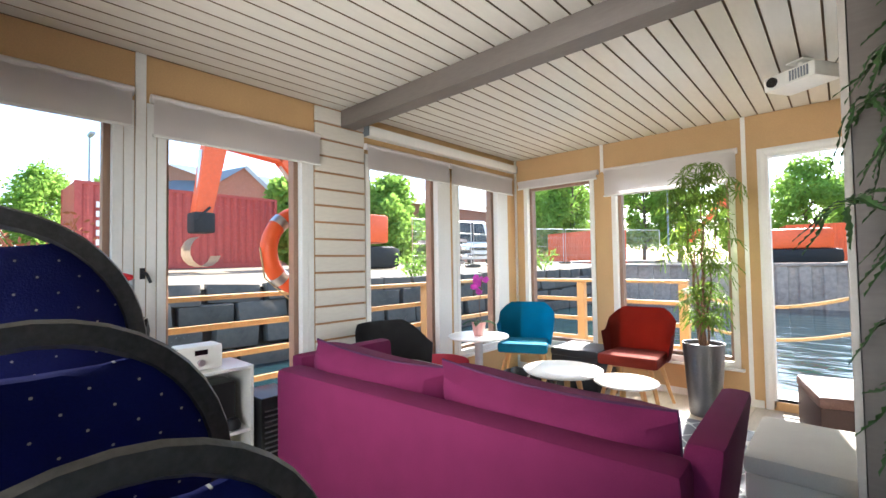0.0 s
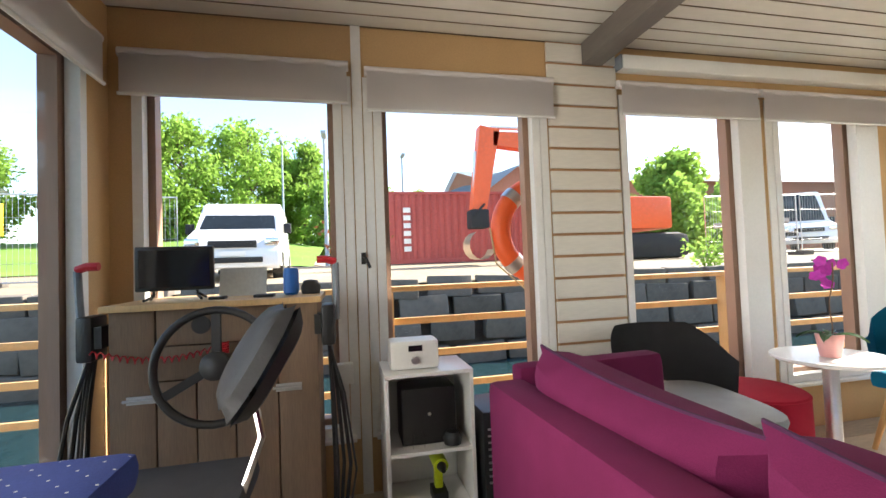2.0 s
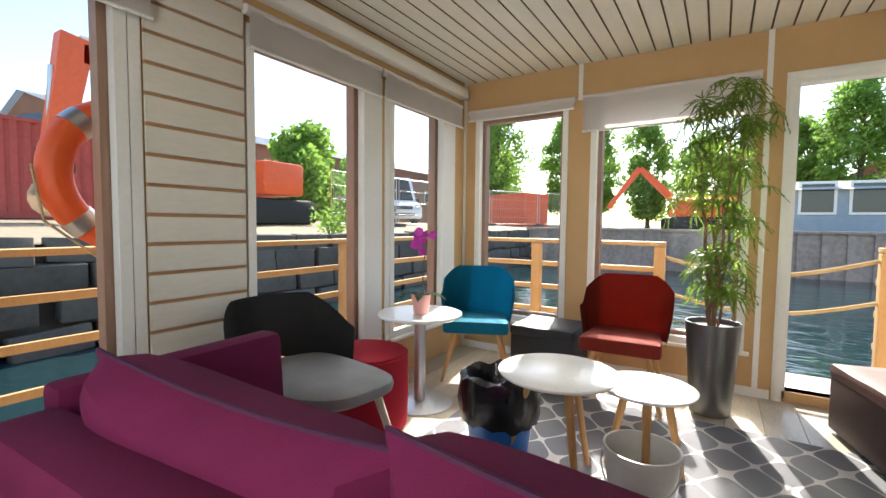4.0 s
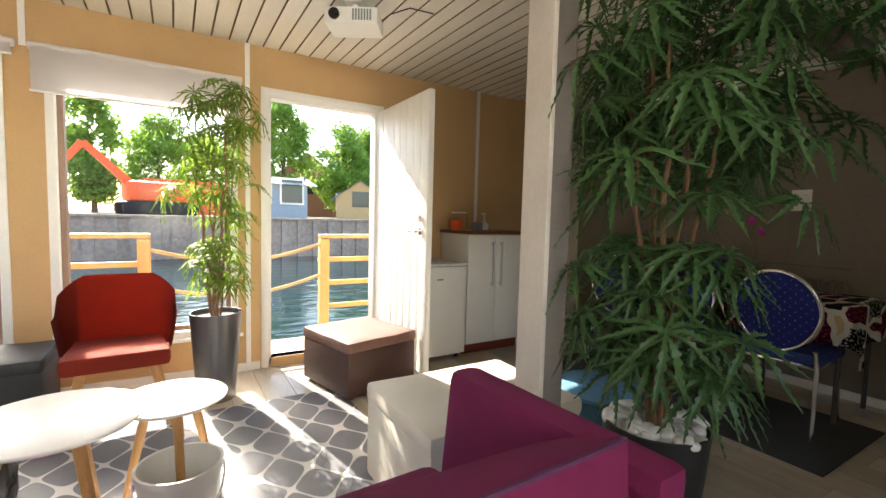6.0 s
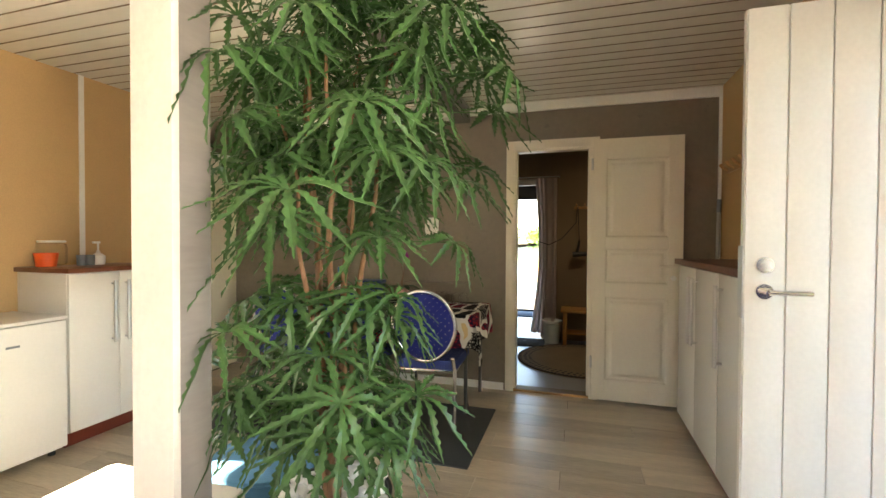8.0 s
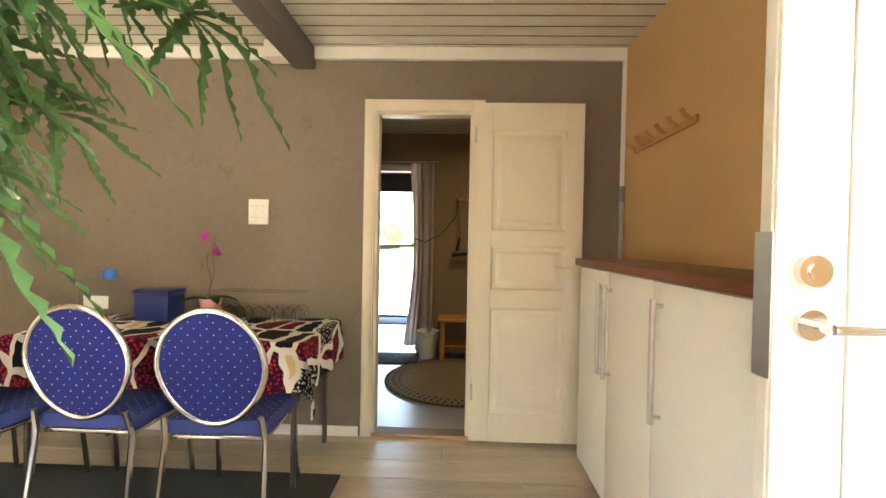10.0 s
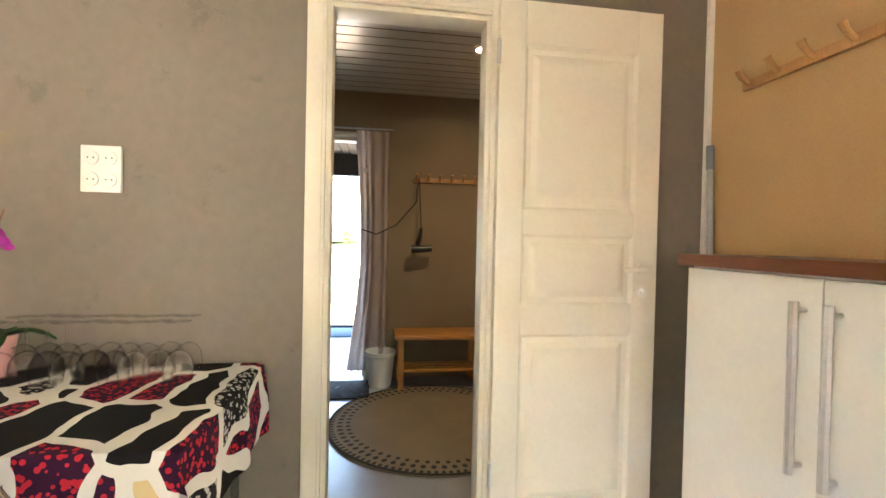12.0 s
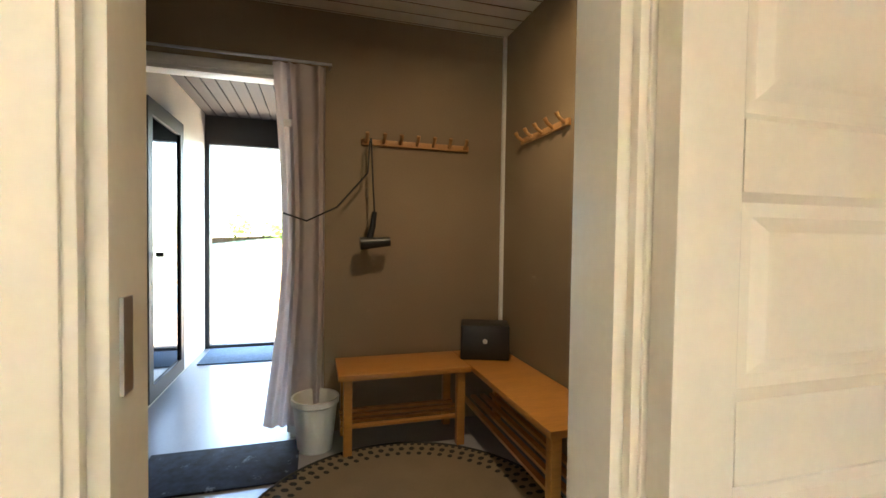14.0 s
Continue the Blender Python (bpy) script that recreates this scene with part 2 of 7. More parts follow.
# ceiling of narrow boards that run along y
def shade_edges(ob):
    """Colours the narrow edges of ceiling boards dark brown, as painted-in groove shade."""
    ob.data.materials.append(M["groove"])
    for f in ob.data.polygons:
        if abs(f.normal.x) > 0.9:
            f.material_index = 1


bm = BM()
pitch = 0.1123
n = int((XC - XA) / pitch) + 1
for i in range(n):
    x0 = XA + 0.014 + i * pitch
    x1 = min(x0 + pitch - 0.011, XC)
    if x1 > x0:
        box(bm, x0, x1, YD, YB, CEIL, CEIL + 0.02)
cl = solid("ceiling", bm, M["ceil"], "glossy cream painted tongue-and-groove board ceiling", "ceiling", kind="structure", smooth=False)
shade_edges(cl)
bm = BM()
box(bm, XA - WT, XC + WT, YD - WT, YB + WT, CEIL + 0.021, CEIL + 0.07)
solid("ceiling_backing", bm, M["groove"], "backing boards coloured dark brown for the shade in the ceiling grooves", "ceiling", kind="structure", smooth=False)

# floor slab; its planks come last
bm = BM()
box(bm, XA - WT, XC, YD - WT, YB + WT, -0.10, -0.008)
floor_ob = solid("floor", bm, M["joint"], "grey oak laminate floor", "floor", kind="structure", smooth=False)

# the roof over the room and its eaves
bm = BM()
box(bm, XA - 0.40, 8.8, YD - 1.35, YB + 0.35, CEIL + 0.09, CEIL + 0.20)
solid("roof", bm, M["dark"], "dark flat roof with eaves", "roof", kind="structure", smooth=False)


def window(name, along, u0, u1, v_in, out, z0, z1):
    """A fixed window: white inner lining, brown outer frame, pane; out is the outward sign."""
    w = thing(name, "tall fixed window with white frame and brown outer frame", "window", kind="structure")

    def bx(a, b, c, d, e, f):
        lo, hi = sorted((v_in + out * c, v_in + out * d))
        return (a, b, lo, hi, e, f) if along == "x" else (lo, hi, a, b, e, f)
    for nm, material, d0, d1, wd in (("lining", M["white"], -0.012, 0.045, 0.045), ("outer_frame", M["brownframe"], 0.055, 0.125, 0.075)):
        bm = BM()
        box(bm, *bx(u0, u0 + wd, d0, d1, z0, z1))
        box(bm, *bx(u1 - wd, u1, d0, d1, z0, z1))
        box(bm, *bx(u0 + wd, u1 - wd, d0, d1, z0, z0 + wd))
        box(bm, *bx(u0 + wd, u1 - wd, d0, d1, z1 - wd, z1))
        part(nm, bm, material, w, smooth=False)
    bm = BM()
    box(bm, *bx(u0 + 0.04, u1 - 0.04, 0.047, 0.052, z0 + 0.03, z1 - 0.03))
    pane = part("pane", bm, M["glass"], w, smooth=False)
    pane.visible_shadow = False
    bm = BM()
    box(bm, *bx(u0 - 0.03, u1 + 0.03, -0.045, 0.0, z0 - 0.025, z0 - 0.002), bev=0.004)
    part("sill", bm, M["white"], w)
    return w


def blind(along, u0, u1, v, inward, ztop, zbot):
    """A roller blind: roll, cloth and bottom bar, hung from the wall."""
    w = thing("roller_blind", "pale grey roller blind pulled a little way down", "blind", group="roller blinds")
    s = inward

    def P(u, d, z):
        return (u, v + s * d, z) if along == "x" else (v + s * d, u, z)
    bm = BM()
    tube(bm, P(u0, 0.035, ztop - 0.03), P(u1, 0.035, ztop - 0.03), 0.026, n=14)
    part("roll", bm, M["blind"], w)
    bm = BM()
    k = 24
    surf(bm, [[P(u0 + 0.01 + (u1 - u0 - 0.02) * i / k, 0.059 + 0.002 * math.sin(i * 1.3), z) for z in (ztop - 0.03, (ztop + zbot) / 2, zbot)] for i in range(k + 1)], 0.002)
    part("cloth", bm, M["blind"], w)
    bm = BM()
    tube(bm, P(u0 + 0.005, 0.060, zbot), P(u1 - 0.005, 0.060, zbot), 0.009, n=10)
    part("bottom_bar", bm, M["white"], w)
    return w


for i, (a, b, z0, z1) in enumerate(A_HOLES):
    window("window_%d" % (i + 1), "y", a, b, XA, -1, z0, z1)
for i, (a, b, z0, z1) in enumerate(B_HOLES[:2]):
    window("window_%d" % (i + 5), "x", a, b, YB, 1, z0, z1)
for i, (a, b, z0, z1) in enumerate(D_HOLES[:2]):
    window("window_%d" % (i + 7), "x", a, b, YD, -1, z0, z1)
blind("y", -1.36, -0.32, XA, 1, 2.21, 1.98)
blind("y", -0.24, 0.82, XA, 1, 2.19, 1.95)
blind("y", 1.24, 2.24, XA, 1, 2.20, 1.99)
blind("y", 2.27, 3.34, XA, 1, 2.20, 1.99)
blind("x", -1.55, -0.60, YB, -1, 2.16, 2.06)
blind("x", -0.54, 0.60, YB, -1, 2.16, 1.87)
blind("x", -1.46, -0.45, YD, 1, 2.21, 1.98)

# horizontal siding on the wall between the windows, gaps of raw wood between the boards
bm = BM()
box(bm, XA - 0.001, XA + 0.012, 0.80, 1.235, 0.30, CEIL)
sid = solid("wall_siding", bm, M["rawwood"], "white painted horizontal siding boards with raw wood gaps", "siding", kind="structure", smooth=False)
bm = BM()
box(bm, 0, 0.016, 0, 0.445, 0, 0.108, bev=0.004)
sid_me = mesh_of("board", bm, M["siding"])
for k in range(17):
    b = new("board", sid_me)
    b.parent = sid
    b.matrix_basis = pose(XA + 0.010, 0.795, 0.305 + k * 0.124)

# ceiling beam, its post and brace
bm = BM()
box(bm, XA + 0.02, XC - 0.002, 1.02, 1.15, 2.28, CEIL - 0.001, bev=0.006)
solid("ceiling_beam", bm, M["beam"], "thick grey painted ceiling beam", "beam", kind="structure")

# ---- the changing room beyond wall C and the corridor ----
X2, YR2, YL2 = 6.30, -0.93, 2.4
bm = BM()
wall_mesh(bm, "y", YR2, YL2, X2, X2 + WT, CEIL, [(0.55, 1.34, 0.0, 2.02)])
structure("wall_changing_back", bm, M["tan"], "tan painted wall of the changing room")
bm = BM()
box(bm, XC + WT, X2 + WT, YR2 - WT, YR2, 0, CEIL)
structure("wall_changing_side", bm, M["tan"], "tan painted side wall of the changing room")
bm = BM()
box(bm, XC + WT, X2, YL2, YL2 + WT, 0, CEIL)
structure("wall_changing_far", bm, M["tan"], "tan painted wall of the changing room")
bm = BM()
for i in range(19):
    box(bm, XC + WT + i * 0.112, XC + WT + i * 0.112 + 0.102, YR2, YL2, CEIL, CEIL + 0.02)
shade_edges(solid("ceiling_changing", bm, M["ceil"], "cream board ceiling of the changing room", "ceiling", kind="structure", smooth=False))
bm = BM()
box(bm, XC + WT, X2 + WT, YR2 - WT, YL2 + WT, CEIL + 0.021, CEIL + 0.06)
solid("ceiling_changing_backing", bm, M["groove"], "backing boards coloured dark brown for groove shade above the changing room ceiling", "ceiling", kind="structure", smooth=False)
bm = BM()
box(bm, XC, 8.6, YR2 - WT, YL2 + WT, -0.10, 0.0)
solid("floor_changing", bm, M["vinyl"], "grey vinyl floor of the changing room and corridor", "floor", kind="structure", smooth=False)

# ---- materials of the things ----
M["purple"] = mat("purple_wool", (0.145, 0.014, 0.062), 0.92, vary=0.14, scale=8, grain=350, bump=0.25, spec=0.2)
M["piping"] = mat("dark_piping", (0.06, 0.012, 0.05), 0.9)
M["teal"] = mat("teal_wool", (0.004, 0.14, 0.23), 0.9, vary=0.12, scale=8, grain=350, bump=0.25, spec=0.2)
M["rust"] = mat("dark_red_wool", (0.17, 0.018, 0.010), 0.9, vary=0.14, scale=8, grain=350, bump=0.25, spec=0.2)
M["red"] = mat("crimson_wool", (0.38, 0.012, 0.03), 0.9, vary=0.14, scale=8, grain=350, bump=0.25, spec=0.2)
M["felt"] = mat("charcoal_felt", (0.055, 0.054, 0.056), 0.95, vary=0.2, scale=8, grain=300, bump=0.3, spec=0.2)
M["seatgrey"] = mat("grey_wool", (0.33, 0.33, 0.33), 0.95, vary=0.12, scale=8, grain=300, bump=0.3, spec=0.2)
M["creamcloth"] = mat("cream_cloth", (0.62, 0.58, 0.50), 0.9, vary=0.1, scale=6, grain=300, bump=0.2, spec=0.2)
M["brownleather"] = mat("brown_leather", (0.045, 0.018, 0.014), 0.6, vary=0.25, scale=6, grain=120, bump=0.25)
M["blackleather"] = mat("black_leather", (0.012, 0.012, 0.013), 0.6, vary=0.2, scale=6, grain=120, bump=0.2)
M["bluepouf"] = mat("blue_wool", (0.10, 0.24, 0.38), 0.9, vary=0.12, scale=8, grain=300, bump=0.2, spec=0.2)
M["oak"] = mat("oiled_oak", (0.50, 0.27, 0.10), 0.45, vary=0.18, scale=5, grain=40, stretch=(4, 4, 0.5))
M["ash"] = mat("pale_ash", (0.66, 0.60, 0.50), 0.45, vary=0.1, scale=5, grain=40, stretch=(4, 4, 0.5))
M["laminate"] = mat("white_laminate", (0.84, 0.83, 0.80), 0.25, vary=0.03, bump=0.0)
M["steel"] = mat("brushed_steel", (0.60, 0.60, 0.60), 0.42, metal=1.0, vary=0.06, bump=0.03)
M["chrome"] = mat("chrome", (0.75, 0.75, 0.75), 0.12, metal=1.0, vary=0.03, bump=0.0)
M["planter"] = mat("grey_planter_metal", (0.13, 0.13, 0.135), 0.36, metal=0.7, vary=0.10, scale=3, grain=80, bump=0.03)
M["black"] = mat("black_plastic", (0.018, 0.018, 0.018), 0.4, vary=0.15, bump=0.05)
M["bag"] = mat("black_bag_film", (0.012, 0.012, 0.014), 0.18, vary=0.2, scale=14, grain=40, bump=0.5)
M["bluebin"] = mat("blue_plastic", (0.015, 0.14, 0.50), 0.35, vary=0.06, bump=0.02)
M["whiteplastic"] = mat("white_plastic", (0.80, 0.79, 0.74), 0.35, vary=0.04, bump=0.02)
M["pinkpot"] = mat("pink_ceramic", (0.72, 0.36, 0.33), 0.4, vary=0.05, bump=0.02)
M["worktop"] = mat("brown_worktop", (0.16, 0.055, 0.025), 0.35, vary=0.2, scale=4, grain=30, stretch=(0.5, 4, 4))
M["plinth"] = mat("red_brown_plinth", (0.17, 0.035, 0.02), 0.45, vary=0.12)
M["leaf"] = leafy(mat("green_leaf", (0.15, 0.24, 0.03), 0.45, vary=0.35, scale=9, grain=60, bump=0.08, spec=0.4))
M["leafd"] = leafy(mat("deep_green_leaf", (0.052, 0.120, 0.036), 0.36, vary=0.4, scale=9, grain=60, bump=0.08, spec=0.4), 0.3)
M["cane"] = mat("brown_cane", (0.19, 0.095, 0.045), 0.65, vary=0.3, scale=12, grain=80, stretch=(1, 1, 0.4), bump=0.4)
M["soil"] = mat("dark_soil", (0.05, 0.035, 0.025), 0.95, bump=0.5)
M["pebble"] = mat("white_pebble", (0.74, 0.72, 0.68), 0.5, vary=0.1, scale=12, rnd=0.3, bump=0.05)
M["magenta"] = mat("magenta_petal", (0.55, 0.04, 0.42), 0.6, vary=0.2, scale=30)
M["glassware"] = glass_mat("drinking_glass", ior=1.12)
M["glassware"].node_tree.nodes["Principled BSDF"].inputs["Alpha"].default_value = 0.35
M["oldwood"] = mat("weathered_planks", (0.20, 0.13, 0.08), 0.75, vary=0.34, scale=3, grain=35, stretch=(3, 6, 0.5), rnd=0.4, bump=0.3)
M["screenblack"] = mat("screen_glass", (0.008, 0.009, 0.011), 0.08, vary=0.05, bump=0.0)
M["redplastic"] = mat("red_plastic", (0.55, 0.02, 0.03), 0.4)
M["greyplastic"] = mat("grey_plastic", (0.20, 0.23, 0.26), 0.5)
M["lime"] = mat("lime_plastic", (0.50, 0.62, 0.02), 0.4)
M["orangeplastic"] = mat("orange_plastic", (0.80, 0.11, 0.02), 0.45, vary=0.1)
M["curtain"] = leafy(mat("curtain_cloth", (0.74, 0.67, 0.65), 0.95, vary=0.06, grain=250, bump=0.1), 0.45)
M["mat"] = mat("charcoal_mat", (0.045, 0.05, 0.055), 0.95, vary=0.15, grain=400, bump=0.3)
M["paper"] = mat("paper", (0.66, 0.68, 0.66), 0.8)


def dotted(name, base, dot, cell, size, rough=0.9, flat=1):
    """Cloth with a diagonal grid of small woven dots."""
    m = mat(name, base, rough, vary=0.18, scale=7, grain=300, bump=0.2, spec=0.2)
    t = m.node_tree
    b = t.nodes["Principled BSDF"]
    co = t.nodes.new("ShaderNodeTexCoord")
    vo = t.nodes.new("ShaderNodeTexVoronoi")
    vo.inputs["Scale"].default_value, vo.inputs["Randomness"].default_value = 1 / cell, 0.0
    mp = t.nodes.new("ShaderNodeMapping")
    mp.inputs["Rotation"].default_value = (0, radians(45), 0) if flat == 1 else (0, 0, radians(45))
    mp.inputs["Scale"].default_value = (1, 0, 1) if flat == 1 else (1, 1, 0)
    t.links.new(co.outputs["Object"], mp.inputs[0])
    t.links.new(mp.outputs[0], vo.inputs["Vector"])
    lt = t.nodes.new("ShaderNodeMath")
    lt.operation = "LESS_THAN"
    lt.inputs[1].default_value = size
    t.links.new(vo.outputs["Distance"], lt.inputs[0])
    mx = t.nodes.new("ShaderNodeMixRGB")
    old = b.inputs["Base Color"].links[0].from_socket
    t.links.new(lt.outputs[0], mx.inputs[0])
    t.links.new(old, mx.inputs[1])
    mx.inputs[2].default_value = (*dot, 1)
    t.links.new(mx.outputs[0], b.inputs["Base Color"])
    return m


M["dots"] = dotted("blue_dotted_cloth", (0.014, 0.020, 0.15), (0.55, 0.55, 0.48), 0.036, 0.060)
# the same blue cloth for the stack, darkened to hold the shade there
M["darkdots"] = dotted("shaded_blue_dotted_cloth", (0.008, 0.012, 0.10), (0.42, 0.42, 0.38), 0.036, 0.050)
M["seatdots"] = dotted("blue_dotted_seat_cloth", (0.035, 0.055, 0.20), (0.55, 0.55, 0.48), 0.036, 0.065, flat=2)


# ---- sofa ----
def cushion(w, h, d, seed=0, k=14):
    """A plump cushion standing in the xz plane, with pinched corners."""
    bm = BM()
    rng = random.Random(seed)
    fr, bk = [], []
    for i in range(k + 1):
        rf, rb = [], []
        for j in range(k + 1):
            u, v = -1 + 2 * i / k, -1 + 2 * j / k
            full = ((1 - u ** 4) * (1 - v ** 4)) ** 0.45
            x = u * w / 2 * (1 - 0.05 * (1 - abs(u)) * v * v)
            z = v * h / 2 * (1 - 0.15 * (1 - u * u))
            y = d / 2 * full * (1 + 0.08 * math.sin(3.1 * u + seed) * math.cos(2.7 * v))
            rf.append(Vector((x, y + 0.006, z)))
            rb.append(Vector((x, -y - 0.006, z)))
        fr.append(rf)
        bk.append(rb)
    surf(bm, fr)
    surf(bm, bk)
    bmesh.ops.remove_doubles(bm, verts=bm.verts, dist=0.0005)
    edge = [fr[i][0] for i in range(k)] + [fr[k][j] for j in range(k)] + [fr[k - i][k] for i in range(k)] + [fr[0][k - j] for j in range(k)]
    return bm, [Vector((p.x, 0, p.z)) for p in edge]


def sofa():
    s = thing("sofa", "purple wool two-seat sofa with loose back cushions on the rug", "sofa", pose(0.0, 0.188, 0, 0, 0, 2.5))
    W = 1.86
    bm = BM()
    box(bm, -W / 2, W / 2, 0.0, 0.15, 0.14, 0.70, bev=0.035)
    part("backrest", bm, M["purple"], s)
    bm = BM()
    box(bm, -W / 2 + 0.09, W / 2 - 0.09, 0.15, 0.82, 0.14, 0.30, bev=0.02)
    part("base", bm, M["purple"], s)
    for sx in (-1, 1):
        bm = BM()
        vs = box(bm, min(sx * W / 2, sx * (W / 2 - 0.10)), max(sx * W / 2, sx * (W / 2 - 0.10)), 0.13, 0.76, 0.14, 0.74, bev=0.03)
        for v in vs:
            f = max(0.0, (v.co.z - 0.3)) / 0.4
            v.co.x += sx * 0.07 * f
            if v.co.y > 0.6:
                v.co.y += 0.03 * f
        part("arm", bm, M["purple"], s)
    for x0, x1 in ((-0.885, -0.003), (0.003, 0.885)):
        bm = BM()
        box(bm, x0, x1, 0.15, 0.84, 0.30, 0.44, bev=0.04)
        part("seat_cushion", bm, M["purple"], s)
    for n, (xc, w, tilt) in enumerate(((-0.44, 0.84, 3), (0.43, 0.90, -3))):
        bm, e = cushion(w, 0.40, 0.25, n)
        c = part("back_cushion", bm, M["purple"], s, at=pose(xc, 0.265, 0.612, 14, 1.5 if n else 3, tilt))
        bm = BM()
        wire(bm, e, 0.006, 6, True)
        part("piping", bm, M["piping"], c, "dark piping")
    for x in (-0.9, 0.9):
        for y in (0.08, 0.76):
            bm = BM()
            tube(bm, (x, y, 0.0), (x, y, 0.15), 0.014, 0.022)
            part("leg", bm, M["oak"], s)


sofa()


# ---- armchairs ----
def armchair(label, cloth, m):
    """A shell chair with cut corners on four splayed oak legs; it faces +y."""
    c = thing("armchair", label, "armchair", m, group="shell armchairs")
    bm = BM()
    out, inn = [], []
    k = 24
    for i in range(k + 1):
        a = math.pi * (-0.02 + 1.04 * i / k)
        ca, sa_ = math.cos(a), -math.sin(a)
        x, y = 0.30 * ca / max(abs(ca), abs(sa_), 0.82) * 0.94, 0.27 * sa_ / max(abs(ca), abs(sa_), 0.86) * 0.94
        back = max(0, -sa_) ** 0.8 if sa_ < 0 else 0
        s = max(0.0, math.sin(a))
        top = 0.60 + (0.20 if s > 0.86 else 0.20 * max(0, (s - 0.30) / 0.56))
        row_o, row_i = [], []
        for j in range(7):
            v = j / 6
            flare = 0.86 + 0.14 * v ** 0.7
            row_o.append((x * flare, y * flare - 0.10 * s * (v - 0.3) * 0.6, 0.38 + (top - 0.38) * v))
        out.append(row_o)
    surf(bm, out, 0.035)
    part("shell", bm, cloth, c)
    bm = BM()
    vs = box(bm, -0.235, 0.235, -0.20, 0.27, 0.36, 0.455, bev=0.03)
    for v in vs:
        if v.co.y < 0:
            v.co.x *= 0.9
            v.co.z -= 0.015
    part("seat", bm, cloth, c)
    bm = BM()
    box(bm, -0.16, 0.16, -0.14, 0.18, 0.335, 0.362, bev=0.006)
    part("seat_frame", bm, M["oak"], c)
    for sx in (-1, 1):
        for y0, y1 in ((0.16, 0.23), (-0.13, -0.22)):
            bm = BM()
            tube(bm, (sx * 0.15, y0, 0.37), (sx * 0.24, y1, 0.0), 0.022, 0.012)
            part("leg", bm, M["oak"], c)
    return c


armchair("teal wool shell armchair on oak legs by the window", M["teal"], pose(-1.14, 2.86, 0, 0, 0, 205))
armchair("dark red wool shell armchair on oak legs by the window", M["rust"], pose(-0.10, 2.93, 0, 0, 0, 183))


def lounge_chair():
    c = thing("lounge_chair", "charcoal felt lounge chair with wrapped back and pale legs", "lounge chair", pose(-1.12, 1.24, 0, 0, 0, -98))
    bm = BM()
    rows = []
    k = 26
    for i in range(k + 1):
        a = math.pi * (0.0 + 1.0 * i / k)
        s = math.sin(a)
        x, y = 0.31 * math.cos(a), -0.12 - 0.28 * s
        if i in (0, k):
            y += 0.03
        top = 0.60 + 0.17 * min(1, s * 1.35)
        low = 0.40 + 0.12 * max(0, s - 0.6)
        rows.append([(x * (0.94 + 0.06 * j / 5), y - 0.03 * s * j / 5, low + (top - low) * j / 5) for j in range(6)])
    surf(bm, rows, 0.04)
    part("back_shell", bm, M["felt"], c)
    bm = BM()
    k = 48
    for inset, z in ((0.03, 0.400), (0.006, 0.415), (0.0, 0.435), (0.006, 0.453), (0.03, 0.466), (0.16, 0.470)):
        for i in range(k):
            a = 2 * math.pi * i / k
            cx, cy = math.cos(a), math.sin(a)
            x = (0.27 - inset) * math.copysign(abs(cx) ** 0.55, cx)
            y = 0.035 + (0.365 - inset) * math.copysign(abs(cy) ** 0.55, cy)
            bm.verts.new((x * (1 - 0.25 * max(0, y) / 0.4), y, z + 0.03 * max(0, y) / 0.4))
    bm.verts.ensure_lookup_table()
    for r in range(5):
        for i in range(k):
            bm.faces.new([bm.verts[q] for q in (r * k + i, r * k + (i + 1) % k, (r + 1) * k + (i + 1) % k, (r + 1) * k + i)])
    bm.faces.new([bm.verts[i] for i in range(k)])
    bm.faces.new([bm.verts[5 * k + i] for i in range(k)])
    part("seat", bm, M["seatgrey"], c)
    for sx in (-1, 1):
        for y0, y1 in ((0.22, 0.33), (-0.20, -0.34)):
            bm = BM()
            tube(bm, (sx * 0.17, y0, 0.41), (sx * 0.25, y1, 0.0), 0.020, 0.013)
            part("leg", bm, M["ash"], c)


lounge_chair()


# ---- poufs and footstools ----
def pouf(name, label, m, cloth, r, h):
    p = thing(name, label, "pouf", m)
    bm = BM()
    lathe(bm, [(0, 0.0), (r * 0.93, 0.0), (r * 0.98, 0.02), (r, h * 0.5), (r * 0.99, h - 0.03), (r * 0.95, h - 0.008), (r * 0.85, h), (0, h + 0.006)], 40)
    part("body", bm, cloth, p)
    bm = BM()
    wire(bm, [(r * 0.985 * math.cos(2 * math.pi * i / 40), r * 0.985 * math.sin(2 * math.pi * i / 40), h - 0.02) for i in range(40)], 0.004, 6, True)
    part("seam", bm, cloth, p)


pouf("pouf", "round crimson wool pouf beside the lounge chair", pose(-1.27, 1.74, 0), M["red"], 0.25, 0.43)
pouf("pouf", "round blue wool pouf beside the big potted plant", pose(2.02, 1.36, 0), M["bluepouf"], 0.25, 0.37)


